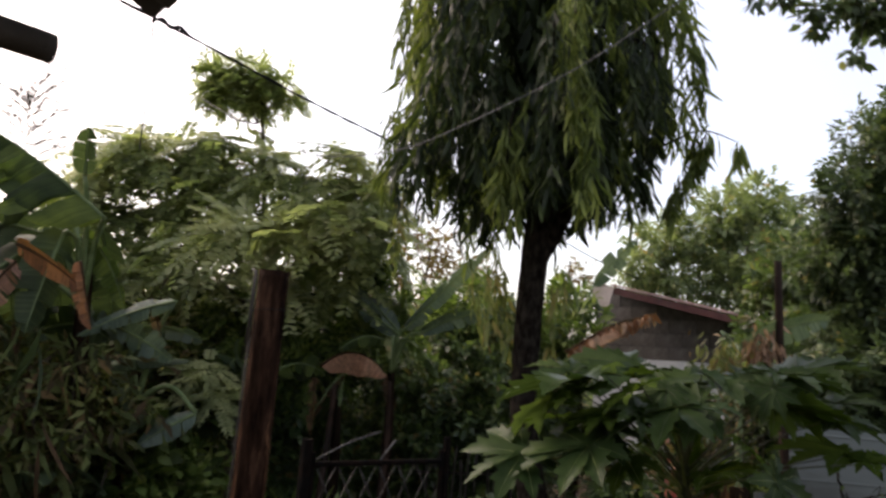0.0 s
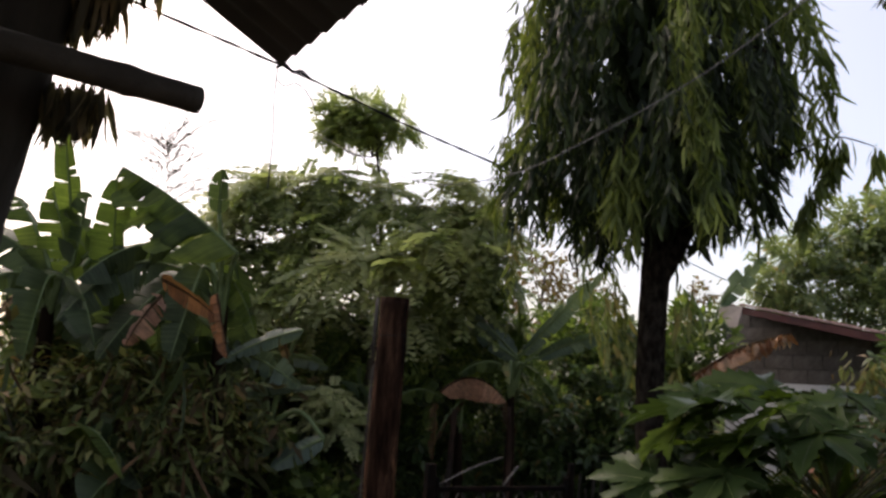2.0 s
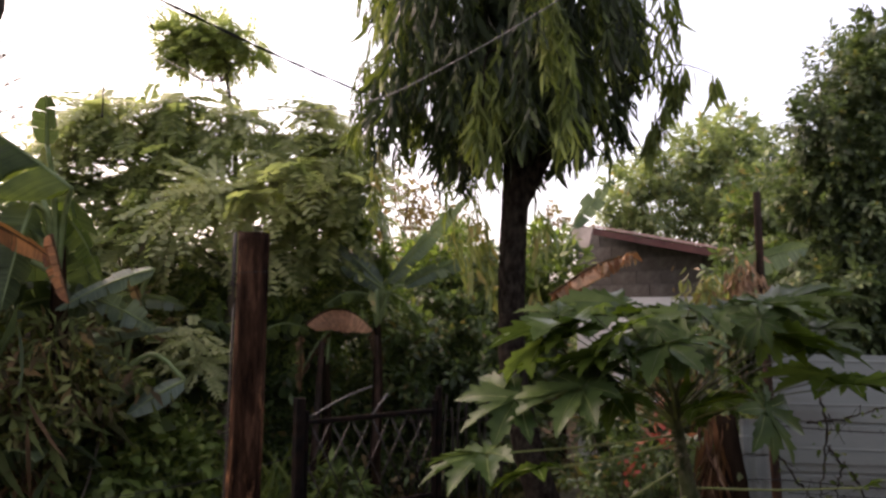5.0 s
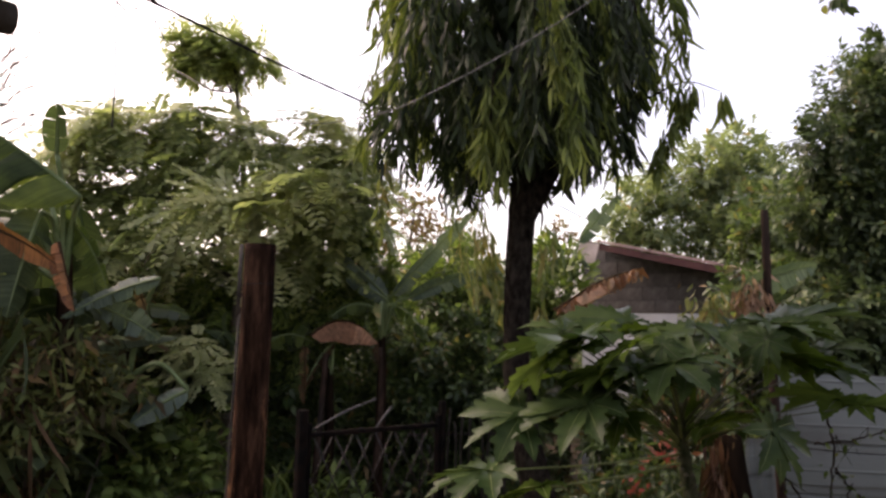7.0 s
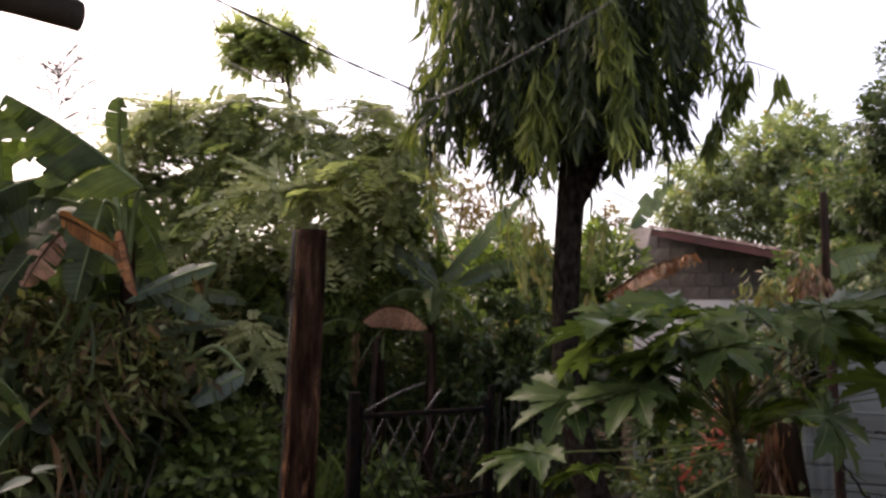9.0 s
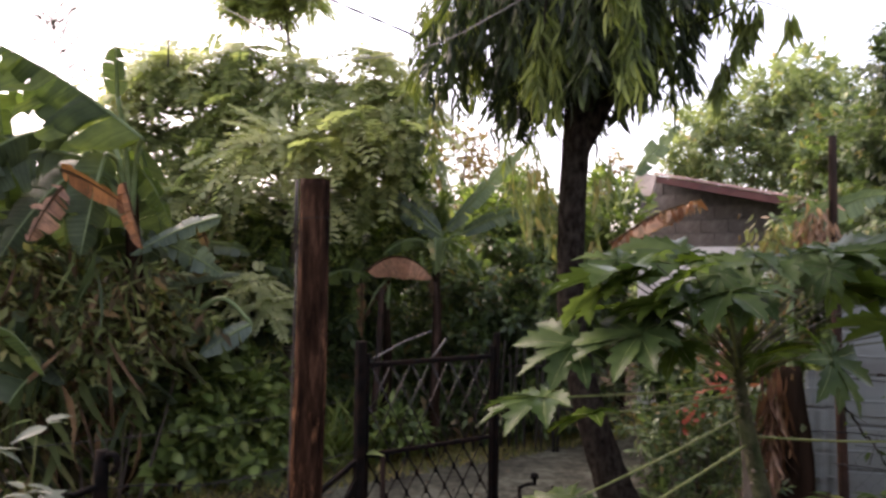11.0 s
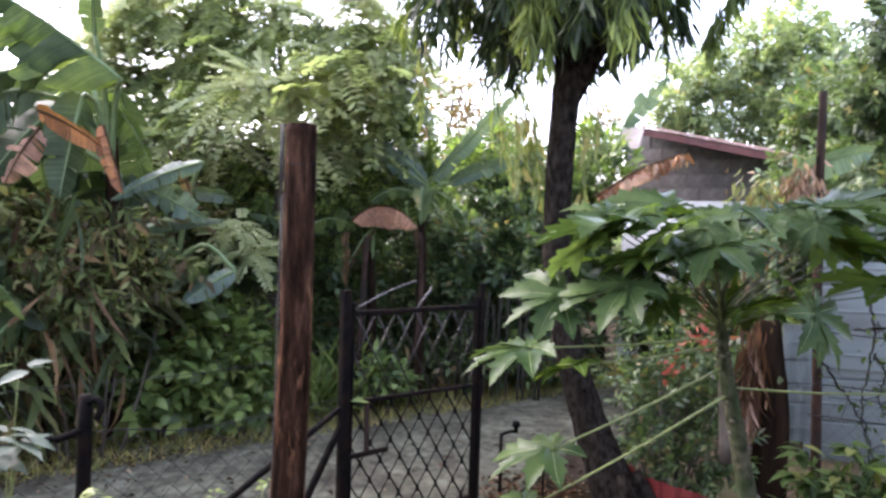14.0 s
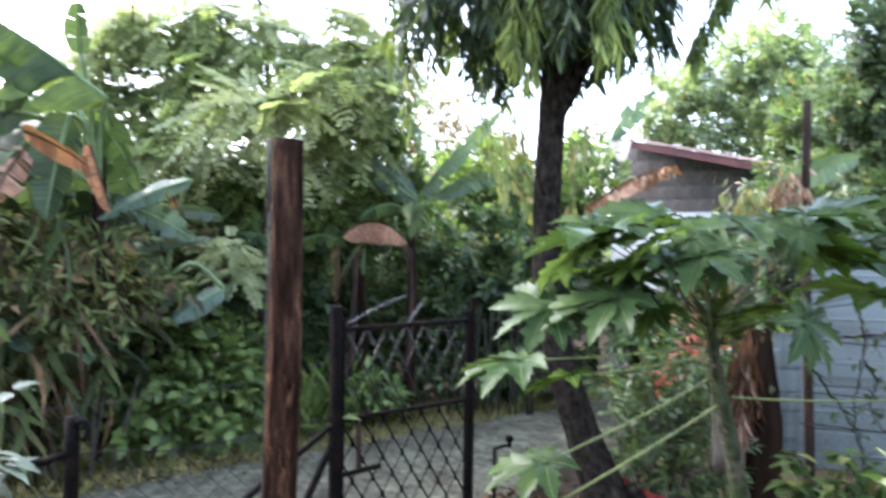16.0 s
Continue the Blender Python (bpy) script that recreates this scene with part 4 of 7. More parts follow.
def thatch():
    t = thing("thatch_fringe", "ragged dark thatch and dry fringe hanging at the porch corner", "thatch", (-1.1, 1.0, 2.7))
    rng = np.random.default_rng(31)

    def tuft(name, p, q, deep, n, l0, l1, wide, label=""):
        p, q = np.array(p), np.array(q)
        at = p + (q - p) * rng.random((n, 1)) + deep * rng.normal(size=(n, 3)) * np.array([0.5, 1.0, 0.35])
        D = np.column_stack([0.16 * rng.normal(size=n), 0.12 * rng.normal(size=n), -np.ones(n)])
        part(name, strew(long_blade(wide, 0.1), at, D, rng.normal(size=(n, 3)), l0 + (l1 - l0) * rng.random(n)), M_THATCH, t, label)

    tuft("fringe", (-1.13, 1.22, 2.665), (-1.02, 1.24, 2.665), 0.012, 190, 0.03, 0.13, 0.13)
    tuft("thatch_mat", (-1.25, 1.20, 2.93), (-1.03, 1.24, 2.94), 0.025, 800, 0.06, 0.14, 0.11)
    tuft("thatch_mat", (-1.22, 1.22, 2.82), (-1.04, 1.24, 2.86), 0.018, 330, 0.05, 0.12, 0.14)
    tuft("side_tuft", (-0.985, 1.22, 2.89), (-0.94, 1.22, 2.89), 0.008, 46, 0.04, 0.10, 0.16, "drooping strips at the mat's end")
    return t


thatch()


def porch_floor():
    f = thing("porch_floor", "raised concrete porch floor", "floor", (-0.3, -0.2, 0), "", "structure")
    part("slab", slab([(-1.9, -1.9, 0.6), (1.6, -1.9, 0.6), (1.6, 0.75, 0.6), (-1.9, 1.3, 0.6)], 0.65), M_CONC, f, "", False)
    return f


porch_floor()
# unseen; stretched past the porch to hold off sky light from behind
setting("wall_house", bar((-6.5, -1.95, 1.6), (5.6, -1.95, 1.6), 0.15, 3.3), M_WALLBACK, "unseen plain house wall behind the porch, widened to block sky light", "wall")

# unseen wall, added only to cut low sky light from the right
setting("wall_light_block", bar((5.62, -1.9, 1.35), (5.05, 4.95, 1.35), 0.15, 2.8), M_WALLBACK, "unseen plain wall added to block low side light", "wall")


# ---- overhead cables ----
def cable(pts, r, label, strands=1, mat=None):
    c = thing("overhead_cable", label, "cable", tuple(pts[0]), "overhead cables")
    line = smooth_line(pts, 60)
    for s in range(strands):
        off = np.array([[0.006 * math.sin(0.9 * i + math.pi * s), 0, 0.006 * math.cos(0.9 * i + math.pi * s)] for i in range(60)]) * (strands > 1)
        part("conductor", tube(line + off, r, 5), mat or M_CABLE, c)
    return c


service = cable([(-3.9, 1.4, 4.1), (-2.35, 3.2, 4.0), (-1.76, 3.9, 3.97), (-1.09, 4.8, 3.93), (-0.56, 5.5, 3.92), (0.6, 7.0, 3.9)], 0.0055, "twisted black service cable running into the tall tree", 2)
part("tie_knot", tube(smooth_line([(-1.80, 3.86, 3.95), (-1.76, 3.9, 3.99), (-1.72, 3.92, 3.95), (-1.68, 3.95, 3.975), (-1.64, 4.0, 3.95)], 16), 0.010, 6), M_CABLE, service, "knotted tie on the cable")
cable([(-2.9, 7.2, 4.9), (-1.7, 5.6, 3.98), (-1.02, 5.0, 3.6), (-0.43, 4.5, 3.53), (-0.02, 4.2, 3.63), (0.6, 3.9, 3.93), (1.08, 3.6, 4.23), (1.9, 3.1, 4.75)], 0.0038, "sagging grey cable passing in front of the tall tree", 1, M_CABLEG)
cable([(-1.79, 3.86, 3.95), (-1.785, 3.85, 3.75), (-1.765, 3.85, 3.5), (-1.76, 3.85, 3.2)], 0.0045, "thin wire hanging from the service cable")
cable([(-1.79, 3.86, 3.88), (-1.73, 3.85, 3.83), (-1.68, 3.9, 3.87), (-1.6, 3.9, 3.80), (-1.54, 3.9, 3.69)], 0.0045, "thin loose wire loop under the service cable")
cable([(1.3, 9.0, 4.05), (2.4, 10.5, 3.95), (3.6, 12.0, 3.9)], 0.008, "thin cable running to the block house")


# ---- mast tree with drooping leaves ----
def hanging_strand(top, length, lean, rng, leaf=0.165, step=0.018):
    """Places and ways of the leaves on one drooping twig."""
    n = max(4, int(length / step))
    u = np.linspace(0, 1, n)
    lean = np.array(lean)
    at = np.array(top) + np.outer(u * length, np.array([0, 0, -1.0])) + np.outer(np.sqrt(u) * length, lean) + 0.02 * rng.normal(size=(n, 3))
    D = np.column_stack([0.30 * rng.normal(size=n), 0.30 * rng.normal(size=n), -np.ones(n)]) + lean * 0.5
    return at, D, leaf * (0.65 + 0.6 * rng.random(n))


def strands_mesh(strands, template, rng):
    at = np.concatenate([s[0] for s in strands])
    D = np.concatenate([s[1] for s in strands])
    size = np.concatenate([s[2] for s in strands])
    return strew(template, at, D, rng.normal(size=at.shape), size)


def mast_tree():
    t = thing("mast_tree", "tall mast tree with a dense crown of long drooping green leaves", "tree", (1.05, 5.15, 0))
    rng = np.random.default_rng(41)
    line = smooth_line([(1.20, 5.08, -0.15), (1.09, 5.15, 0.19), (0.97, 5.22, 0.5), (0.88, 5.28, 0.75), (0.77, 5.32, 1.1), (0.68, 5.40, 1.5), (0.63, 5.45, 1.9), (0.63, 5.45, 2.5), (0.66, 5.45, 3.1), (0.70, 5.45, 3.7), (0.70, 5.45, 5.0), (0.66, 5.45, 8.2)], 72)
    part("trunk", tube(line, [0.25, 0.175, 0.14, 0.122, 0.112, 0.106, 0.10, 0.10, 0.105, 0.11, 0.09, 0.03], 20, 0.10, rng), M_BARK, t)
    for ang, rr in ((-0.3, 0.34), (-1.7, 0.28)):
        part("root_flare", tube(smooth_line([(1.16 + rr * math.cos(ang), 5.08 + rr * math.sin(ang), -0.06), (1.16 + 0.6 * rr * math.cos(ang), 5.08 + 0.6 * rr * math.sin(ang), 0.10), (1.08 + 0.12 * math.cos(ang), 5.14 + 0.12 * math.sin(ang), 0.42)], 8), [0.05, 0.08, 0.03], 10, 0.4, rng), M_BARK, t)
    part("side_limb", tube(smooth_line([(0.66, 5.45, 3.02), (0.84, 5.40, 3.36), (1.05, 5.35, 3.75)], 10), [0.085, 0.045], 10, 0.08, rng), M_BARK, t)
    cx, cy = 0.56, 5.42
    radius = lambda z: float(np.interp(z, [3.0, 3.3, 3.7, 4.2, 4.8, 5.4, 6.4, 7.6, 8.3], [0.55, 0.85, 1.06, 1.16, 1.12, 1.0, 0.80, 0.50, 0.12]))
    low_edge = lambda x: float(np.interp(x, [-0.6, -0.4, -0.2, -0.05, 0.1, 0.4, 0.66, 0.98, 1.15, 1.36, 1.5, 1.8], [3.62, 3.40, 3.62, 3.85, 3.34, 3.30, 3.38, 3.38, 3.62, 3.76, 4.0, 4.3]))
    strands, shade, twigs = [], [], []
    for k in range(165):
        z = 3.62 + 4.5 * rng.random() ** 1.25
        a = 2 * math.pi * rng.random()
        r = radius(z - 0.25) * math.sqrt(0.05 + 0.95 * rng.random())
        ox = r * math.cos(a) * (0.97 if math.cos(a) > 0 else 0.96)
        heart = np.array([cx + ox, cy + r * math.sin(a), z + 0.1 * rng.random()])
        # light painted by height: high clumps mostly lit tone, lower ones mostly shaded
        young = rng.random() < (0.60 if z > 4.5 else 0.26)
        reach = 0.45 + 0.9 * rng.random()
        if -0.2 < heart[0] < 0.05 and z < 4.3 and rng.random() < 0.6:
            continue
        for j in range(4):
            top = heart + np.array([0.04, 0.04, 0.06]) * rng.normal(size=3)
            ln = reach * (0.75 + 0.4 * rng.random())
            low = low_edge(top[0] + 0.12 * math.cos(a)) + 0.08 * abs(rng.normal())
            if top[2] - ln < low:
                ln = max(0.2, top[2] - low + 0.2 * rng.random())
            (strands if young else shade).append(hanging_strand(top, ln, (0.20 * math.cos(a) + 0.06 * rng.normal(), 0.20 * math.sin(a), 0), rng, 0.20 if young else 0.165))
        if k % 2 == 0:
            s = np.array([np.interp(z + 0.15, line[:, 2], line[:, 0]), 5.45, z + 0.15])
            twigs.append(tube(smooth_line([s, (s + heart) / 2 + np.array([0, 0, 0.12]), heart, heart + np.array([0.1 * math.cos(a), 0.1 * math.sin(a), -max(0.05, min(0.7 * reach, heart[2] - low_edge(heart[0]) - 0.2))])], 9), [0.018, 0.004], 4))
    # the long tresses of the lower edge, nearly all in the shaded tone
    for k in range(120):
        a = 2 * math.pi * rng.random()
        r = (0.25 + 0.75 * rng.random())
        top = np.array([cx + r * math.cos(a), cy + r * math.sin(a), 3.85 + 0.3 * rng.random()])
        room = top[2] - low_edge(top[0] + 0.06 * math.cos(a)) - 0.1 * rng.normal()
        if room < 0.15 or (rng.random() < 0.35 and k % 4):
            continue
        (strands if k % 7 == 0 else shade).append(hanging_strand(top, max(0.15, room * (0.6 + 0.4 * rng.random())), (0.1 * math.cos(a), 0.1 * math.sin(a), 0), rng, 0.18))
    # the core wears the shaded tone, so its inner dark is painted
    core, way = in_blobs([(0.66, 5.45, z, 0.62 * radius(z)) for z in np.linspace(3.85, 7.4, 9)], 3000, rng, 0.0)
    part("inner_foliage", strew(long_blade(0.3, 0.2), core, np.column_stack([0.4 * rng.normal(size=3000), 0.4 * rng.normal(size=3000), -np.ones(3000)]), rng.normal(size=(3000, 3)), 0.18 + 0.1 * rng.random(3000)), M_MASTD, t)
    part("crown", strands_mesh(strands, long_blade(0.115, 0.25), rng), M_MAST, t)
    part("shaded_foliage", strands_mesh(shade, long_blade(0.15, 0.25), rng), M_MASTD, t)
    for w in twigs:
        part("twig", w, M_BARK, t)
    # the outlying spray
    spray = [(1.55, 5.15, 3.95), (1.72, 5.12, 4.04), (1.86, 5.1, 4.06), (2.06, 5.1, 4.0)]
    part("outer_branch", tube(smooth_line([(1.2, 5.3, 3.85)] + spray, 14), [0.012, 0.004], 5), M_BARK, t)
    part("outer_branch", tube(smooth_line([(1.83, 5.1, 4.03), (1.72, 5.1, 3.78), (1.60, 5.1, 3.55)], 10), [0.008, 0.003], 5), M_BARK, t)
    few = [hanging_strand((x, 5.1, z), 0.12, (dx, 0, 0), rng, 0.22, 0.007) for x, z, dx in ((1.85, 4.08, 0.02), (2.07, 4.02, 0.06), (1.76, 4.05, -0.02))]
    for u in np.linspace(0.05, 1, 14):
        few.append(hanging_strand((1.83 - 0.25 * u, 5.1, 4.0 - 0.50 * u), 0.10, (-0.15, 0, 0), rng, 0.19, 0.012))
    part("outer_spray", strands_mesh(few, long_blade(0.18, 0.2), rng), M_MAST, t)
    # yellowed tresses by the trunk
    old = [hanging_strand((x, 5.52 + 0.05 * rng.normal(), z), ln, (0.03 * rng.normal(), 0, 0), rng, 0.15, 0.022) for x, z, ln in ((0.22, 3.03, 0.46), (0.29, 2.98, 0.55), (0.36, 3.05, 0.50), (0.42, 2.98, 0.40), (0.48, 2.80, 0.46), (0.84, 2.88, 0.52), (0.90, 3.02, 0.28), (-0.42, 3.35, 0.42), (-0.38, 3.55, 0.40))]
    for o in old:
        part("yellowed_tress", strands_mesh([o], long_blade(0.2, 0.25), rng), M_YEL, t, "yellowing hanging leaves")
    return t


mast_tree()


# ---- broad crowns ----
def leafy_tree(name, label, category, base, trunk_pts, radii, blobs, n, template, size, material, seed, droop=0.3, flat=0.8, shell=0.5, bark=None, limb=0.03, spread=0.6, low=0.45, dense=None):
    t = thing(name, label, category, base)
    rng = np.random.default_rng(seed)
    line = smooth_line(trunk_pts, 30)
    part("trunk", tube(line, radii, 10, 0.08, rng), bark or M_BARKB, t)
    for b in limbs(line, blobs, rng, limb, 0.02, 0.97, low):
        part("limb", b, bark or M_BARKB, t)
    part("crown", crown_of(blobs, n, template, rng, size, droop, flat, shell, spread), material, t)
    return t


PINN_BLOBS = [(-3.48, 8.00, 4.27, 0.31), (-3.70, 8.10, 4.04, 0.29), (-3.02, 8.10, 4.32, 0.35), (-2.64, 8.20, 4.43, 0.35), (-1.92, 8.20, 4.25, 0.39), (-1.28, 8.00, 4.25, 0.38), (-0.87, 8.00, 4.03, 0.28), (-3.15, 8.30, 3.88, 0.35), (-2.44, 8.20, 3.84, 0.39), (-0.96, 7.80, 3.62, 0.37), (-3.49, 8.30, 3.46, 0.39), (-2.80, 8.20, 3.27, 0.39), (-1.27, 8.00, 3.19, 0.44), (-4.00, 8.20, 3.77, 0.26)]
ptree = leafy_tree("pinnate_tree", "spreading tree with feathery light green pinnate leaves", "tree", (-2.0, 8.1, 0), [(-2.0, 8.1, -0.1), (-2.05, 8.1, 1.6), (-1.98, 8.1, 2.9), (-2.05, 8.1, 4.0), (-2.2, 8.0, 5.2)], [0.10, 0.085, 0.06, 0.03, 0.012], PINN_BLOBS, 50, frond(11, 0.26, 0.115, 0.4), (0.34, 0.5), M_PINN, 51, 0.12, 0.6, 0.45, None, 0.02)


FRONDS = [frond(10 + k % 2, 0.22, 0.135, 0.30 + 0.06 * k, 600 + k) for k in range(6)]


def frond_whorl(parent, centre, n, size, seed, rise=0.35, template=None, mat=None, name="leaf_rosette", axis=(0, 0, 1)):
    """A rosette of pinnate leaves round a shoot's end, facing along its axis."""
    rng = np.random.default_rng(seed)
    ax = np.array(axis, float) / np.linalg.norm(axis)
    u = np.cross(ax, (1.0, 0.2, 0.1))
    u /= np.linalg.norm(u)
    v = np.cross(ax, u)
    a = np.linspace(0, 2 * math.pi * 2.4, n) + 0.2 * rng.normal(size=n)
    lift = rise + 0.2 * rng.normal(size=n) - 0.7 * np.linspace(0, 1, n)
    D = np.outer(np.cos(a), u) + np.outer(np.sin(a), v) + np.outer(lift, ax) + np.array([0, 0, -0.05])
    at = np.array(centre) + 0.04 * rng.normal(size=(n, 3)) + D * 0.03
    N = ax + 0.15 * rng.normal(size=(n, 3))
    part(name, strew(template or FRONDS[seed % 6], at, D, N, size * (0.75 + 0.4 * rng.random(n))), mat or M_PINN, parent)


rw = np.random.default_rng(77)
for k, (x, y, z) in enumerate([(-1.42, 7.45, 3.72), (-1.22, 7.4, 3.66), (-2.0, 7.3, 3.46), (-1.80, 7.35, 3.40), (-0.85, 7.6, 3.66), (-1.6, 7.4, 3.4), (-2.35, 7.4, 3.3), (-2.2, 7.25, 1.98), (-2.05, 7.2, 1.75), (-2.35, 7.3, 1.8), (-2.6, 7.8, 3.0), (-3.0, 8.0, 2.95), (-3.4, 8.0, 3.05), (-1.7, 7.7, 2.95)]):
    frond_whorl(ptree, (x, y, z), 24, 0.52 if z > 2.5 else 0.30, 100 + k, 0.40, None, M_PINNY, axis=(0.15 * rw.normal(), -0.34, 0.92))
ro = np.random.default_rng(79)
for k, b in enumerate(PINN_BLOBS):
    for j in range(6):
        d = ro.normal(size=3)
        d /= np.linalg.norm(d)
        d[1] = -abs(d[1]) if ro.random() < 0.6 else d[1]
        # rosettes that point up get the paler tone, painting light on clump tops
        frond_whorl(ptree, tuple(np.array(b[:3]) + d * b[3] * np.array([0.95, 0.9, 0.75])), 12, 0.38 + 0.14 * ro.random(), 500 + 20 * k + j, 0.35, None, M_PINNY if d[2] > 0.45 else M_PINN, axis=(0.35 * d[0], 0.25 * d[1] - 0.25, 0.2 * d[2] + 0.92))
KNOT = [(-2.67, 8.00, 5.33, 0.24), (-2.32, 8.00, 5.38, 0.25), (-1.96, 8.00, 5.24, 0.22), (-2.64, 8.00, 5.10, 0.16), (-2.22, 8.00, 5.08, 0.18)]
part("top_crown", crown_of(KNOT, 150, frond(12, 0.20, 0.085, 0.35), rw, (0.22, 0.32), 0.1, 0.6, 0.1), M_PINN, ptree)
part("inner_foliage", crown_of([(b[0], b[1] + 0.12, b[2] - 0.05, b[3] * 0.75) for b in PINN_BLOBS], 60, blade(0.4, 0.15, 0.2), rw, (0.08, 0.15), 0.2, 0.7, 0.0), M_PINN, ptree)
# lower fronds use the darker bush tone, shade under the crown painted in
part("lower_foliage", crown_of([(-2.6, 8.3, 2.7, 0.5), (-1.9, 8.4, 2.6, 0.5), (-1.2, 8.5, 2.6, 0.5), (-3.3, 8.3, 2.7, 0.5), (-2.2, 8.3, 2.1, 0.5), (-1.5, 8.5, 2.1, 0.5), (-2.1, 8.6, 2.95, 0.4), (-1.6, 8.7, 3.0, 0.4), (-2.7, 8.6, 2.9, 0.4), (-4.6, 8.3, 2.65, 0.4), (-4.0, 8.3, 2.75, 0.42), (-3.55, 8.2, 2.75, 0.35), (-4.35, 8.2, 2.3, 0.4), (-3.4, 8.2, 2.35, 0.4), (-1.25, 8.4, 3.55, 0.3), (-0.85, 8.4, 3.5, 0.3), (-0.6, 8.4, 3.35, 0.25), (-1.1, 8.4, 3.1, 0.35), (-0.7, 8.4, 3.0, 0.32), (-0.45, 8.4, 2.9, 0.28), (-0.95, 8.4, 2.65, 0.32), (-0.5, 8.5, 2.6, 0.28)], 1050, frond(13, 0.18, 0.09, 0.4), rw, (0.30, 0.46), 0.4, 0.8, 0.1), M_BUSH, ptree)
for k, b in enumerate(KNOT):
    for j in range(5 if b[3] > 0.12 else 2):
        d = ro.normal(size=3)
        d /= np.linalg.norm(d)
        frond_whorl(ptree, tuple(np.array(b[:3]) + d * b[3] * np.array([0.7, 0.8, 0.45])), 13, 0.24, 900 + 20 * k + j, 0.15)
for b in limbs(np.array([(-2.2, 8.0, z) for z in np.linspace(4.0, 5.0, 10)]), KNOT, rw, 0.012, 0.0):
    part("limb", b, M_BARKB, ptree)

leafy_tree("dark_tree", "dense dark-leaved tree behind the metal fence", "tree", (4.6, 6.9, 0), [(4.6, 6.9, -0.1), (4.5, 6.9, 1.5), (4.4, 6.8, 3.0), (4.5, 6.7, 4.6)], [0.14, 0.10, 0.07, 0.02],
           [(4.10, 6.50, 4.48, 0.41), (3.80, 6.50, 4.02, 0.35), (4.42, 6.60, 4.87, 0.31), (4.01, 6.60, 3.56, 0.46), (3.74, 6.80, 3.41, 0.32), (4.37, 6.60, 3.85, 0.51), (4.00, 6.80, 2.92, 0.42), (4.33, 6.60, 3.02, 0.51), (3.83, 6.40, 2.41, 0.40), (4.20, 6.40, 2.37, 0.40), (4.90, 6.80, 4.50, 0.58), (4.96, 6.80, 3.34, 0.58), (4.5, 6.5, 1.9, 0.5), (3.7, 6.6, 1.9, 0.4), (3.2, 6.7, 2.3, 0.35)], 4600, sprig(8, 0.5, 1), (0.13, 0.25), M_DARK, 61, 0.25, 0.9, 0.3)


def hanging_branch():
    b = thing("overhanging_branch", "leafy twig of a dark-leaved tree hanging into the sky", "branch", (3.6, 5.2, 5.4))
    rng = np.random.default_rng(63)
    for pts in ([(3.7, 5.2, 5.5), (3.14, 5.0, 5.2), (2.7, 5.0, 5.1), (2.2, 5.0, 5.06)], [(3.14, 5.0, 5.2), (3.0, 5.0, 4.95), (2.9, 5.0, 4.6)], [(2.75, 5.0, 5.1), (2.65, 5.0, 4.95), (2.62, 5.0, 4.82)]):
        part("twig", tube(smooth_line(pts, 12), [0.014, 0.004], 5), M_BARKB, b)
    blobs = [(2.19, 5.00, 5.10, 0.07), (2.39, 5.00, 5.16, 0.10), (2.61, 5.00, 5.04, 0.13), (2.87, 5.00, 5.12, 0.16), (2.65, 5.00, 4.90, 0.07), (3.05, 5.00, 5.02, 0.16), (2.93, 5.00, 4.72, 0.09), (3.14, 5.00, 5.2, 0.18), (3.4, 5.1, 5.3, 0.2), (3.2, 5.0, 4.95, 0.12)]
    part("leaves", crown_of(blobs, 900, ovate(0.5, 0.15, 0.2), rng, (0.06, 0.12), 0.6, 1.0, 0.2), M_DARK, b)
    return b


hanging_branch()
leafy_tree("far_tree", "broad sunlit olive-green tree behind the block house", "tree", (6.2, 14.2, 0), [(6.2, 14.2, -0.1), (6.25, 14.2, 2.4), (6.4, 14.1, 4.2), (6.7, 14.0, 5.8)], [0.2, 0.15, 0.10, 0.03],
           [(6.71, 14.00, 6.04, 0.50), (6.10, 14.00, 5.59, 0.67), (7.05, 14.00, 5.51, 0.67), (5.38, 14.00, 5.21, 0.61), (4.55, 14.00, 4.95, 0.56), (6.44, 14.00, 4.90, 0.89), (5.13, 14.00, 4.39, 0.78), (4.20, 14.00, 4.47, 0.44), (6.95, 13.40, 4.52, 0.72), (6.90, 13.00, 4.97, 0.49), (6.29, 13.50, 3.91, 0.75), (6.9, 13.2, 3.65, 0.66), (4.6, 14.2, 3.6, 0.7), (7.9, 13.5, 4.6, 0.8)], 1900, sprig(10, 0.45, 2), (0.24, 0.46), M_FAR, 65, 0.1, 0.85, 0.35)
leafy_tree("near_tree", "smaller green tree between the house and the dark tree", "tree", (5.3, 9.6, 0), [(5.3, 9.6, -0.1), (5.2, 9.6, 1.6), (5.0, 9.6, 3.0)], [0.09, 0.07, 0.02],
           [(5.0, 9.6, 3.9, 0.4), (4.6, 9.3, 3.5, 0.4), (5.3, 9.5, 3.3, 0.5), (4.7, 9.0, 2.9, 0.45), (5.4, 9.2, 2.6, 0.5), (5.0, 8.6, 2.2, 0.5), (5.6, 9.4, 4.0, 0.45)], 1300, sprig(9, 0.45, 3), (0.2, 0.38), M_THICK, 66, 0.2, 0.9, 0.35)
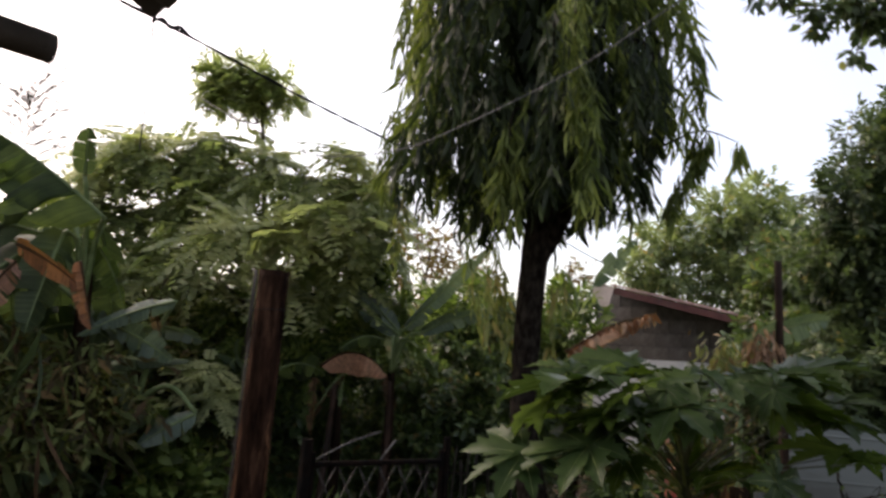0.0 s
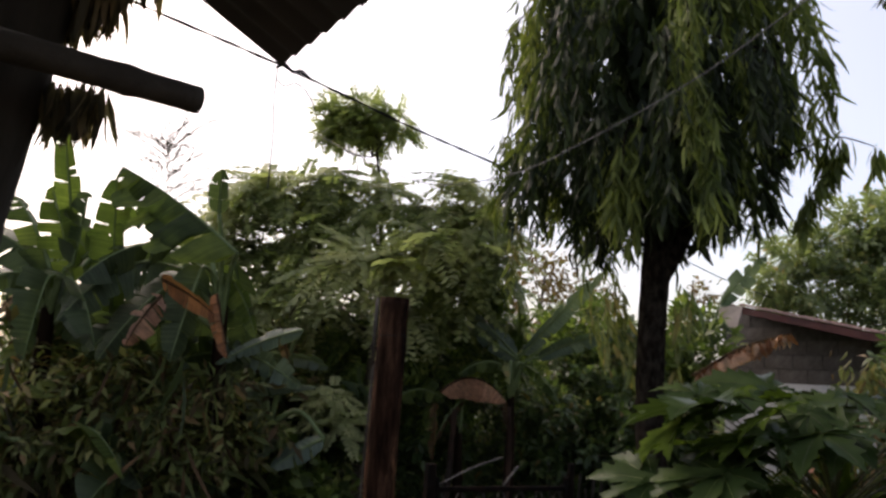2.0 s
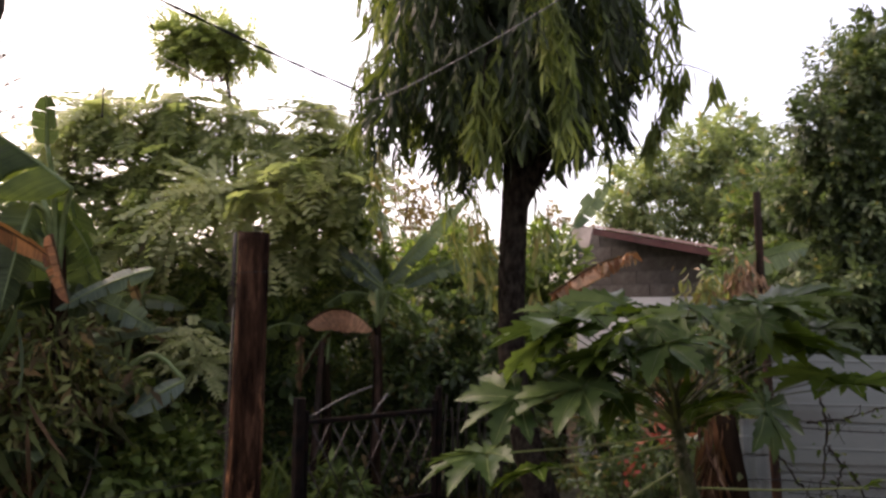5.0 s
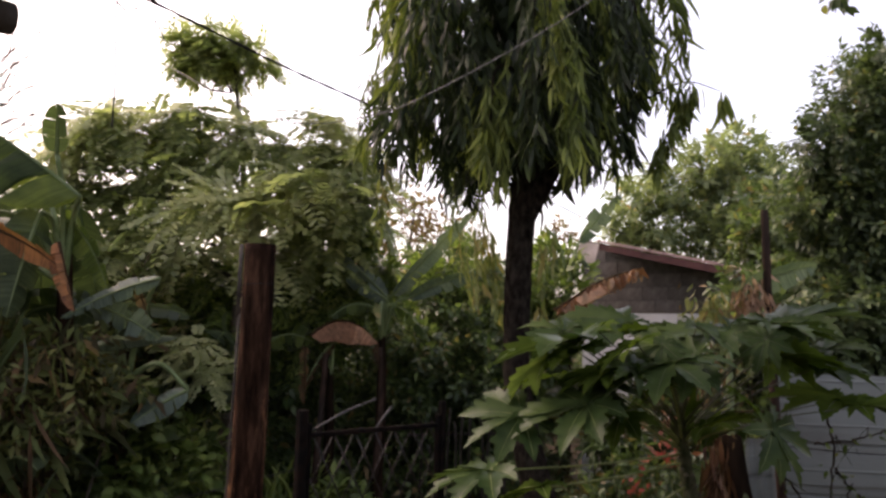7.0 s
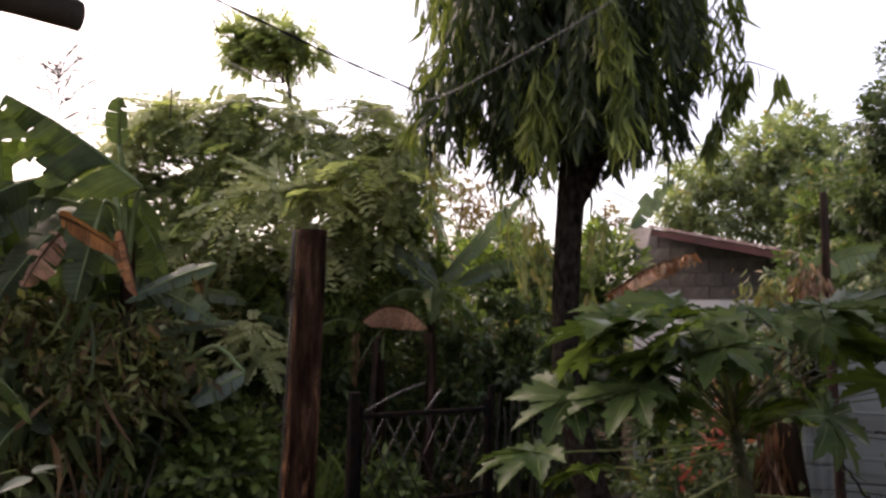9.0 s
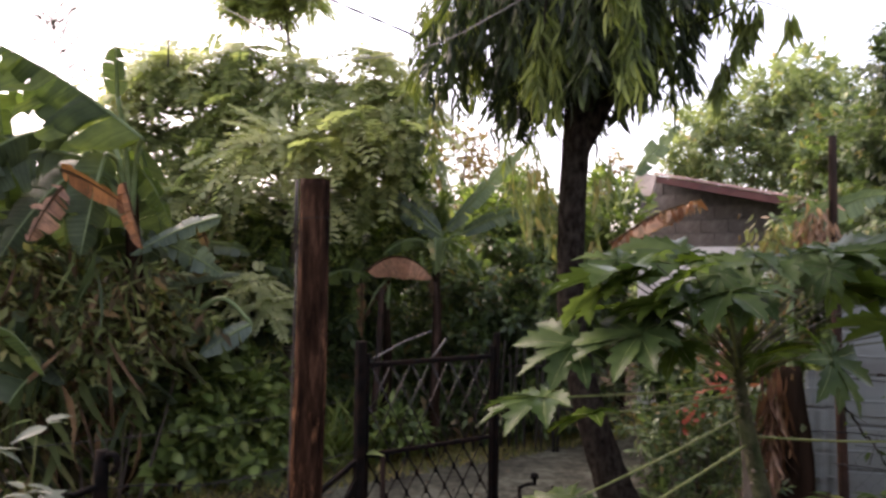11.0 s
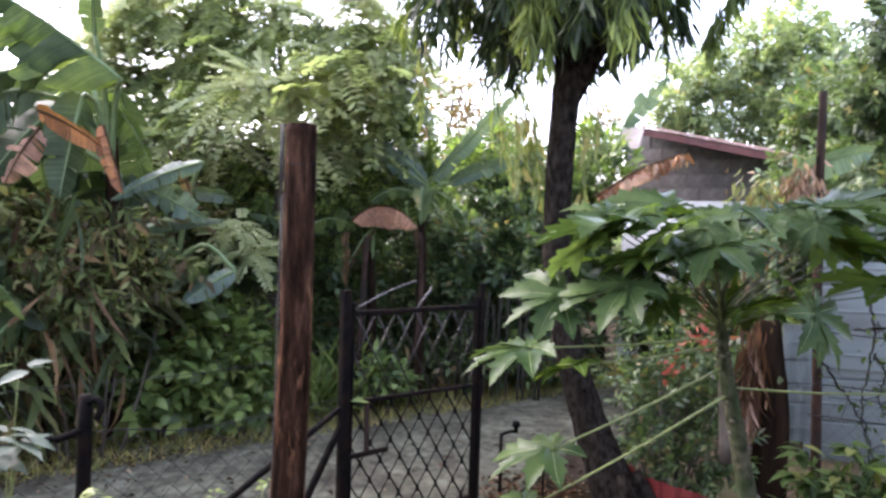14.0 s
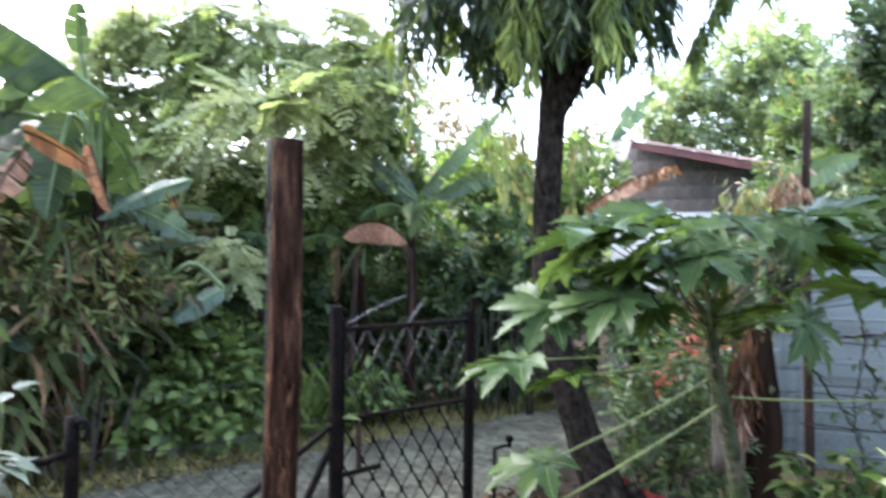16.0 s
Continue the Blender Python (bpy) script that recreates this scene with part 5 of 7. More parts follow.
leafy_tree("russet_tree", "thin distant tree with sparse russet leaves", "tree", (-0.1, 13.3, 0), [(-0.1, 13.3, -0.1), (-0.15, 13.2, 2.4), (0.0, 13.0, 4.6)], [0.08, 0.06, 0.015],
           [(-0.40, 13.00, 4.6, 0.5), (0.13, 13.00, 4.3, 0.55), (-0.65, 12.6, 3.94, 0.5), (0.31, 12.6, 3.80, 0.5), (1.0, 13.0, 4.0, 0.4), (-1.2, 12.8, 4.0, 0.45), (0.9, 12.6, 3.4, 0.5), (-0.5, 12.8, 3.3, 0.5), (-1.1, 12.8, 3.2, 0.5), (0.1, 12.9, 3.1, 0.5)], 2000, blade(0.5, 0.15, 0.15, 0.5), (0.09, 0.17), M_RUSSET, 67, 0.1, 0.9, 0.2, None, 0.018)
leafy_tree("slender_tree", "slender distant tree behind the block house", "tree", (2.6, 13.2, 0), [(2.6, 13.2, -0.1), (2.6, 13.1, 2.4), (2.6, 13.0, 4.3)], [0.07, 0.05, 0.012],
           [(2.73, 13.00, 4.06, 0.31), (2.41, 12.5, 3.54, 0.3), (2.2, 12.8, 3.3, 0.3), (3.1, 13, 3.8, 0.3)], 420, blade(0.5, 0.15, 0.15, 0.5), (0.08, 0.15), M_RUSSET, 68, 0.1, 0.9, 0.2, None, 0.015)


def wispy_tree():
    t = thing("wispy_tree", "bare wispy distant tree with fine feathery twigs", "tree", (-7.9, 14.0, 0))
    rng = np.random.default_rng(71)
    part("trunk", tube(smooth_line([(-7.9, 14, -0.1), (-7.8, 14, 3.0), (-8.1, 14, 5.2), (-8.3, 14, 7.2)], 14), [0.09, 0.05, 0.014, 0.005], 8), M_BARKB, t)
    for k in range(46):
        z = 5.2 + 2.0 * rng.random()
        s = np.array([np.interp(z, [3, 5.2, 7.2], [-7.8, -8.1, -8.3]), 14, z])
        a = 2 * math.pi * rng.random()
        ln = 0.7 + 0.8 * rng.random()
        e = s + np.array([math.cos(a) * ln * 0.9, math.sin(a) * ln * 0.9, ln * (0.1 + 0.5 * rng.random())])
        main = smooth_line([s, (s + e) / 2 + np.array([0, 0, 0.08]), e], 8)
        fine = [tube(main, [0.011, 0.005], 3, caps=False)]
        for j in range(13):
            p = main[1 + j % 7]
            q = p + 0.22 * (e - s) / ln + np.array([0.16 * rng.normal(), 0.16 * rng.normal(), 0.06 + 0.10 * rng.random()])
            fine.append(tube([p, (p + q) / 2 + np.array([0, 0, -0.02]), q], [0.0065, 0.004], 3, caps=False))
        part("branch", joined(fine), M_BARKB, t)
    return t


wispy_tree()


# ---- bushes and thickets ----
def bush(name, label, base, blobs, n, template, size, material, seed, droop=0.2, stems=True, flat=0.9, shell=0.3, category="bush"):
    t = thing(name, label, category, base)
    rng = np.random.default_rng(seed)
    for b in blobs if stems else ():
        c = np.array(b[:3])
        s = np.array([base[0] + 0.3 * (c[0] - base[0]), base[1] + 0.3 * (c[1] - base[1]), -0.05])
        part("stem", tube(smooth_line([s, (s + c) / 2 + rng.normal(size=3) * 0.06, c], 7), [0.016, 0.006], 5), M_BARKB, t)
    part("foliage", crown_of(blobs, n, template, rng, size, droop, flat, shell), material, t)
    return t


bush("lane_bush", "leafy bright green bush on the bank across the lane", (-2.7, 7.2, 0), [(-3.32, 7.20, 1.12, 0.34), (-2.83, 7.00, 1.04, 0.44), (-2.33, 7.00, 0.86, 0.42), (-2.10, 7.0, 0.48, 0.30), (-2.68, 6.95, 0.55, 0.42), (-3.22, 6.95, 0.58, 0.32), (-3.5, 7.1, 0.85, 0.3), (-3.0, 6.7, 0.65, 0.3), (-2.75, 6.8, 0.95, 0.3), (-3.3, 6.5, 0.95, 0.32), (-2.5, 6.95, 0.5, 0.28), (-3.6, 6.3, 0.6, 0.3)], 900, sprig(8, 0.58, 4, 0.46, 0.15, True), (0.22, 0.36), M_BUSH, 81)
bush("gate_bush", "small bright green bush beside the lane", (-0.75, 7.75, 0), [(-0.85, 7.7, 0.46, 0.26), (-0.6, 7.75, 0.38, 0.22), (-1.05, 7.8, 0.3, 0.2)], 420, ovate(0.36), (0.10, 0.2), M_BUSH, 82)
bush("shade_thicket", "dark dense shrubs growing along the lane", (-1.2, 8.9, 0), [(-2.0, 8.6, 1.0, 0.6), (-1.5, 8.9, 0.7, 0.6), (-0.9, 9.0, 0.8, 0.55), (-0.4, 9.0, 0.7, 0.55), (-2.3, 8.4, 0.5, 0.55), (-1.6, 8.9, 1.7, 0.55), (-2.3, 8.7, 1.8, 0.55), (-1.0, 9.3, 1.6, 0.5), (-2.6, 9.3, 2.5, 0.5), (-1.8, 9.4, 2.65, 0.5), (-1.0, 9.5, 2.5, 0.45), (-3.3, 9.2, 2.4, 0.5), (-0.4, 9.6, 2.2, 0.4)], 2300, sprig(9, 0.42, 5), (0.24, 0.42), M_THICK, 83)
bush("lane_hedge", "dense dark green shrubs behind the tree and gate", (0.5, 9.2, 0), [(0.08, 8.9, 1.9, 0.45), (0.63, 8.9, 1.5, 0.5), (-0.06, 8.8, 1.3, 0.45), (0.86, 9.1, 2.1, 0.4), (0.2, 8.8, 0.7, 0.5), (0.8, 9.1, 0.7, 0.55), (1.3, 9.4, 1.2, 0.5), (1.4, 9.4, 0.5, 0.5), (1.6, 9.3, 1.9, 0.4), (0.4, 9.4, 2.4, 0.35)], 1900, sprig(9, 0.42, 6), (0.2, 0.36), M_THICK, 84)
bush("tall_shrub", "light green shrub rising behind the hedge", (0.6, 10.2, 0), [(0.66, 10.00, 3.0, 0.42), (0.40, 9.8, 2.62, 0.40), (1.1, 10.2, 2.7, 0.4), (0.1, 10.2, 2.9, 0.35), (2.01, 10.00, 2.75, 0.36), (1.95, 10.40, 3.2, 0.26), (1.6, 9.8, 2.4, 0.36)], 600, sprig(9, 0.4, 7), (0.26, 0.45), M_BUSH, 85)
bush("left_thicket", "tangled dark shrubs and vines under the banana plants", (-4.0, 6.8, 0), [(-3.41, 6.7, 1.60, 0.35), (-3.9, 6.4, 1.3, 0.45), (-4.4, 6.3, 0.9, 0.5), (-3.8, 6.5, 0.6, 0.4), (-4.8, 6.2, 1.6, 0.5), (-4.3, 6.6, 2.0, 0.45), (-3.4, 7.3, 2.0, 0.4), (-2.9, 7.6, 2.2, 0.4), (-2.43, 7.80, 1.62, 0.40), (-2.9, 7.5, 1.6, 0.4), (-5.2, 5.9, 0.8, 0.5), (-4.9, 6.9, 2.45, 0.4), (-4.55, 7.0, 2.5, 0.35), (-3.65, 7.0, 2.1, 0.35)], 1700, sprig(8, 0.32, 8, 0.42), (0.22, 0.46), M_TANGLE, 86, 0.5)


def back_thicket():
    rng = np.random.default_rng(87)
    blobs = [(x + 0.5 * rng.normal(), 10.6 + 0.12 * abs(x) + 1.2 * rng.random() + (1.6 if 2.0 < x < 6.2 else 0), 0.3 + 1.7 * rng.random(), 0.55 + 0.25 * rng.random()) for x in np.linspace(-9.5, 9.5, 60)]
    blobs = [b for b in blobs if not (1.6 < b[0] < 7.6 and 8.5 < b[1] < 15.0)]
    V, F = crown_of(blobs, 5500, sprig(9, 0.45, 9), rng, (0.35, 0.7), 0.2, 0.9, 0.2)
    tagged(build("background_thicket", V, F, M_THICK), "dense wild green undergrowth behind the trees", "undergrowth", "", "stuff")
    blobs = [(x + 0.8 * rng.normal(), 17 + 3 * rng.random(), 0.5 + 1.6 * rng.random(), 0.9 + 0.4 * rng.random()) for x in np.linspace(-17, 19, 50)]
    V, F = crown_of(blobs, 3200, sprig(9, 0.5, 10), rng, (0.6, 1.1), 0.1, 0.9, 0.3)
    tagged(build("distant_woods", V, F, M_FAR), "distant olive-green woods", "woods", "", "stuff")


back_thicket()
bush("fence_weeds", "leafy weeds growing at the foot of the metal fence", (2.5, 4.7, 0), [(2.45, 5.0, 0.28, 0.22), (2.75, 4.98, 0.36, 0.26), (3.15, 4.92, 0.38, 0.28), (3.6, 4.8, 0.38, 0.3), (2.2, 4.62, 0.62, 0.13), (2.55, 4.7, 0.62, 0.14), (2.85, 4.75, 0.55, 0.18), (3.3, 4.6, 0.5, 0.2), (2.25, 4.7, 0.55, 0.16), (2.2, 4.1, 0.15, 0.22), (2.6, 4.0, 0.18, 0.25), (2.3, 3.7, 0.12, 0.2), (1.95, 3.9, 0.12, 0.16), (3.0, 3.9, 0.2, 0.3), (2.45, 4.75, 0.42, 0.2), (2.1, 4.5, 0.32, 0.2), (2.7, 4.8, 0.3, 0.22), (2.4, 4.4, 0.18, 0.24), (3.0, 4.8, 0.35, 0.26), (3.4, 4.7, 0.3, 0.28), (1.95, 4.3, 0.12, 0.2), (2.9, 4.3, 0.15, 0.3)], 1250, ovate(0.46, 0.18, 0.35), (0.07, 0.15), M_WEEDD, 88, 0.8)


bush("house_shrub", "leafy shrub against the block house", (2.7, 8.6, 0), [(2.3, 8.4, 1.2, 0.4), (2.9, 8.2, 1.3, 0.45), (3.5, 7.9, 1.2, 0.45), (2.6, 8.2, 0.6, 0.45), (3.2, 7.9, 0.6, 0.5), (3.9, 7.6, 1.5, 0.45), (3.7, 7.4, 0.8, 0.45)], 1100, sprig(8, 0.45, 14), (0.24, 0.42), M_THICK, 91)
bush("corner_shrub", "tall yellow-green shrub by the corner of the block house", (3.45, 7.6, 0), [(3.35, 7.5, 2.55, 0.22), (3.6, 7.6, 2.75, 0.26), (3.85, 7.5, 2.55, 0.28), (3.5, 7.5, 2.2, 0.28), (3.9, 7.4, 2.1, 0.3), (3.25, 7.5, 2.1, 0.22)], 420, sprig(8, 0.45, 15), (0.2, 0.36), M_THICK, 92)
bush("bank_tangle", "tangled shrubs and creepers round the banana stems", (-3.1, 6.1, 0), [(-3.15, 5.95, 1.7, 0.28), (-3.3, 5.9, 1.2, 0.32), (-2.85, 6.1, 1.5, 0.26), (-3.6, 5.8, 1.6, 0.35), (-4.1, 5.7, 1.4, 0.4), (-3.0, 6.2, 2.0, 0.25), (-4.5, 5.5, 1.9, 0.4), (-3.75, 5.8, 2.1, 0.3), (-2.6, 6.5, 1.75, 0.25), (-4.6, 5.4, 1.0, 0.4)], 400, sprig(8, 0.34, 16, 0.42), (0.2, 0.42), M_TANGLE, 93, 0.5)
rq = np.random.default_rng(96)
part("long_foliage", crown_of([(-3.3, 6.1, 1.3, 0.35), (-3.8, 5.95, 1.1, 0.4), (-4.3, 5.8, 1.2, 0.45), (-3.0, 6.4, 1.6, 0.3), (-4.6, 5.7, 0.8, 0.4), (-3.6, 6.0, 0.7, 0.35)], 560, long_blade(0.13, 0.5), rq, (0.2, 0.6), 0.9, 1.0, 0.1), M_TANGLE, bpy.data.objects["bank_tangle"])
rt = np.random.default_rng(94)
tangle = thing("dead_leaf_tangle", "dead brown banana leaves and strips hanging among the stems", "dead leaves", (-3.3, 6.0, 1.2))
for k in range(95):
    c = np.array([-5.0 + 2.3 * rt.random(), 5.45 + 0.5 * rt.random(), 0.8 + 1.6 * rt.random()])
    e = c + np.array([0.22 * rt.normal(), 0.1 * rt.normal(), -0.25 - 0.4 * rt.random()])
    part("dead_strip", strew(long_blade(0.05 + 0.10 * rt.random() ** 2, 0.35), c[None, :], (e - c)[None, :], rt.normal(size=(1, 3)), [float(np.linalg.norm(e - c))]), (M_DRYP, M_BAND, M_DRYP, M_TANGLE, M_DRYP, M_DRY)[k % 6], tangle)


def flower_shrub():
    blobs = [(1.45, 5.55, 0.75, 0.28), (1.7, 5.5, 0.95, 0.26), (1.5, 5.55, 1.15, 0.24), (1.75, 5.45, 1.25, 0.2), (1.4, 5.4, 0.5, 0.25), (1.8, 5.35, 0.55, 0.28), (1.25, 5.6, 0.95, 0.18), (1.6, 5.3, 0.35, 0.25)]
    t = bush("flowering_shrub", "thin-stemmed shrub with small leaves and red flowers", (1.55, 5.45, 0), blobs, 330, sprig(9, 0.4, 11), (0.13, 0.24), M_THICK, 89, 0.1)
    rs = np.random.default_rng(91)
    for k in range(16):
        s = np.array([1.55 + 0.22 * rs.normal(), 5.45 + 0.1 * rs.normal(), 0.0])
        e = s + np.array([0.25 * rs.normal(), 0.1 * rs.normal(), 0.9 + 0.5 * rs.random()])
        part("thin_stem", tube(smooth_line([s, (s + e) / 2 + 0.05 * rs.normal(size=3), e], 8), [0.008, 0.003], 5), M_BARKB, t)
    rng = np.random.default_rng(90)
    petals = [(0.0, 0.0, 0.0)] + [(r * math.cos(0.4 * math.pi * q + o), r * math.sin(0.4 * math.pi * q + o), zz) for q in range(5) for r, o, zz in ((0.6, -0.45, 0.2), (1.0, 0.0, 0.3), (0.6, 0.45, 0.2))]
    blossom = (np.array(petals), [(0, 3 * q + 1, 3 * q + 2, 3 * q + 3) for q in range(5)])
    for c, n in (((1.44, 5.3, 1.10), 8), ((1.52, 5.28, 1.14), 4), ((1.72, 5.28, 1.38), 5), ((1.66, 5.28, 1.34), 3), ((1.42, 5.28, 1.03), 3)):
        for k in range(n):
            at = np.array(c) + 0.04 * rng.normal(size=3)
            part("blossom", strew(blossom, at[None, :], rng.normal(size=(1, 3)), np.array([[0.5 * rng.normal(), -1.0, 0.5 * rng.normal()]]), [0.022 + 0.014 * rng.random()]), M_FLOWER, t)
    n = 40
    at = np.array((1.72, 5.3, 1.45)) + np.array([0.09, 0.05, 0.12]) * rng.normal(size=(n, 3))
    part("coral_leaves", strew(blade(0.5, 0.3, 0.3), at, rng.normal(size=(n, 3)), rng.normal(size=(n, 3)), 0.04 + 0.05 * rng.random(n)), M_PINKISH, t, "coral-tinted young leaves")
    return t


flower_shrub()


def bed_edging():
    b = thing("red_sheet_edging", "low faded red corrugated sheet edging a flower bed", "edging", (1.5, 5.0, 0))
    line = smooth_line([(1.20, 5.38, 0), (1.26, 5.16, 0), (1.42, 5.02, 0), (1.65, 4.93, 0), (1.88, 4.84, 0)], 64)
    for s0, s1, push in ((0, 23, 0.0), (21, 44, 0.012), (42, 63, 0.0)):
        V = []
        for i in range(s0, s1 + 1):
            o = 0.016 * math.cos(i * math.pi / 4)
            h = 0.40 - 0.12 * i / 64 + (0.015 if s0 == 21 else 0.0)
            for z, lean in ((-0.05, 0.05), (h * 0.5, 0.02), (h, -0.01 + 0.006 * math.sin(i * 0.6))):
                V.append(line[i] + np.array([0.1 * o, -o - lean - push, z]))
        F = [(3 * i + j, 3 * i + j + 3, 3 * i + j + 4, 3 * i + j + 1) for i in range(s1 - s0) for j in range(2)]
        k = len(V)
        V2 = [v + np.array([0, 0.004, 0]) for v in V]
        part("sheet", (np.array(V + V2), F + [tuple(reversed([q + k for q in f])) for f in F]), M_REDSHEET, b)
    return b


bed_edging()


def picket_fence():
    f = thing("bamboo_fence", "old bamboo picket fence half hidden in the hedge", "fence", (0.5, 8.35, 0))
    rng = np.random.default_rng(95)
    for k in range(11):
        x = 0.02 + 0.1 * k + 0.02 * rng.normal()
        h = 1.15 + 0.3 * rng.random()
        part("picket", tube(smooth_line([(x, 8.35, -0.05), (x + 0.02 * rng.normal(), 8.35, 0.8), (x + 0.03 * rng.normal(), 8.34, h)], 6), 0.014 + 0.004 * rng.random(), 6), M_PICKET, f)
    for z in (0.5, 1.0):
        part("rail", tube([(-0.1, 8.38, z), (1.25, 8.38, z + 0.04)], 0.014, 6), M_PICKET, f)
    return f


picket_fence()


# ---- banana plants ----
def banana_leaf(parent, a, b, width, arch=0.2, fold=25, roll=0, tear=0.5, material=None, seed=0, label="", rib=None, n=30):
    """A banana leaf from its stalk's end a to its tip b: lamina in torn strips on an arched midrib."""
    rng = np.random.default_rng(seed)
    a, b = np.array(a, float), np.array(b, float)
    c = (a + b) / 2 + np.array([0, 0, 2 * arch])
    u = np.linspace(0, 1, n + 1)[:, None]
    P = (1 - u) ** 2 * a + 2 * u * (1 - u) * c + u ** 2 * b
    T = np.gradient(P, axis=0)
    T /= np.linalg.norm(T, axis=1)[:, None]
    V, F, along = [], [], []
    reach = float(np.linalg.norm(np.diff(P, axis=0), axis=1).sum())
    ro = radians(roll)
    w = lambda s: width * 0.5 * max(0.0, math.sin(math.pi * min(1.0, 0.04 + 0.96 * s) ** 0.75)) ** 0.55
    for g in (1, -1):
        k = 0
        while k < n:
            m = min(n - k, 1 + int(rng.integers(1, 8) * (1.8 if tear < 0.4 else 1)))
            extra = radians(26 * tear * rng.normal())
            slip = tear * (0.04 + 0.30 * rng.random() ** 2) * m / n * reach
            short = 1 - 0.45 * tear * rng.random() ** 2
            base = len(V)
            for j in range(k, k + m + 1):
                s = j / n
                t = T[j]
                side = np.cross(t, (0, 0, 1.0))
                side /= np.linalg.norm(side) + 1e-6
                up = np.cross(side, t)
                side, up = side * math.cos(ro) + up * math.sin(ro), up * math.cos(ro) - side * math.sin(ro)
                fd = radians(fold) + extra
                hw = short * w(s) * (1 - 0.18 * tear * rng.random() * (1 if j in (k, k + m) else 0.2))
                pull = (slip if j == k else -slip if j == k + m else 0)
                for q in (0.0, 0.5, 1.0):
                    ang = fd * (0.6 + 0.5 * q)
                    along.append(reach * s + (7.0 if g > 0 else 0.0))
                    V.append(P[j] + g * side * hw * q * math.cos(ang) - up * hw * q * math.sin(ang) + t * (hw * 0.25 * q + pull * q))
            for j in range(m):
                for q in range(2):
                    i0 = base + 3 * j + q
                    F.append((i0, i0 + 1, i0 + 4, i0 + 3) if g < 0 else (i0, i0 + 3, i0 + 4, i0 + 1))
            k += m
    leaf = part("leaf", (V, F), material or M_BAN, parent, label)
    leaf.data.attributes.new("along", "FLOAT", "POINT").data.foreach_set("value", along)
    part("midrib", tube(P - np.array([0, 0, 0.004]), [0.017, 0.010, 0.003], 6), rib or M_MIDRIB, leaf)
    return leaf


def banana_plant(label, base, top, stem, leaves, seed, category="banana plant"):
    t = thing("banana_plant", label, category, base, "banana plants")
    rng = np.random.default_rng(seed)
    line = smooth_line([(base[0], base[1], -0.1), ((base[0] + top[0]) / 2 + 0.03, (base[1] + top[1]) / 2, top[2] * 0.55), top], 16)
    part("stem", tube(line, [stem, stem * 0.85, stem * 0.5], 12, 0.08, rng), M_STEM, t)
    for k, (a, b, width, arch, fold, roll, tear, mat) in enumerate(leaves):
        part("stalk", tube(smooth_line([np.array(top) - np.array([0, 0, 0.25]), (np.array(top) + np.array(a)) / 2 + np.array([0, 0, 0.06]), a], 8), [0.028, 0.016], 6), M_MIDRIB, t)
        banana_leaf(t, a, b, width, arch, fold, roll, tear, mat, seed * 20 + k)
    return t


def fan_banana(label, base, height, count, length, seed, mats, stem=0.07):
    """A banana plant whose leaves fan out and droop."""
    rng = np.random.default_rng(seed)
    top = np.array([base[0] + 0.05, base[1], height])
    leaves = []
    for k in range(count):
        a = 2.4 * k + 0.5 * rng.normal()
        out = np.array([math.cos(a), math.sin(a), 0])
        ln = length * (0.75 + 0.5 * rng.random())
        rise = 0.15 + 0.55 * rng.random()
        s = top + out * 0.22 + np.array([0, 0, 0.15 + 0.2 * rng.random()])
        e = s + out * ln * (0.85 - 0.3 * rise) + np.array([0, 0, ln * (rise - 0.55)])
        leaves.append((tuple(s), tuple(e), 0.34 + 0.2 * rng.random(), ln * (0.10 + 0.10 * rng.random()), 15 + 30 * rng.random(), (1 if rng.random() < 0.5 else -1) * (30 + 45 * rng.random()), 0.2 + 0.7 * rng.random(), mats[k % len(mats)]))
    return banana_plant(label, base, tuple(top), stem, leaves, seed)


fan_banana("banana plant crowding the bank with dark drooping leaves", (-3.75, 6.6, 0), 2.0, 9, 1.2, 31, (M_BAND, M_BAN, M_BAND))
fan_banana("young banana plant deep in the shrubs", (-3.35, 7.4, 0), 1.7, 8, 1.0, 32, (M_BAND, M_BAN))
fan_banana("banana plant half hidden by the timber post", (-1.95, 8.0, 0), 1.75, 8, 1.0, 33, (M_BAND, M_BAN))
fan_banana("banana plant at the lane's far bend with dark leaves", (-5.3, 6.0, 0), 2.2, 9, 1.3, 34, (M_BAN, M_BAND))
fan_banana("banana plant behind the hedge", (0.75, 10.4, 0), 2.7, 8, 1.1, 35, (M_BANB, M_BAN))
fan_banana("low banana sucker under the feathery tree", (-2.55, 7.6, 0), 1.15, 7, 0.8, 36, (M_BAND, M_BAN))
fan_banana("low banana sucker on the bank with dark leaves", (-3.45, 5.95, 0), 0.95, 7, 0.75, 37, (M_BAND,), 0.05)
fan_banana("banana sucker beside the tall banana stem", (-2.75, 7.0, 0), 1.3, 7, 0.8, 38, (M_BAND, M_BAN), 0.05)
fan_banana("banana sucker under the tangled leaves", (-4.2, 5.6, 0), 1.3, 8, 0.9, 39, (M_BAND, M_BAN), 0.06)
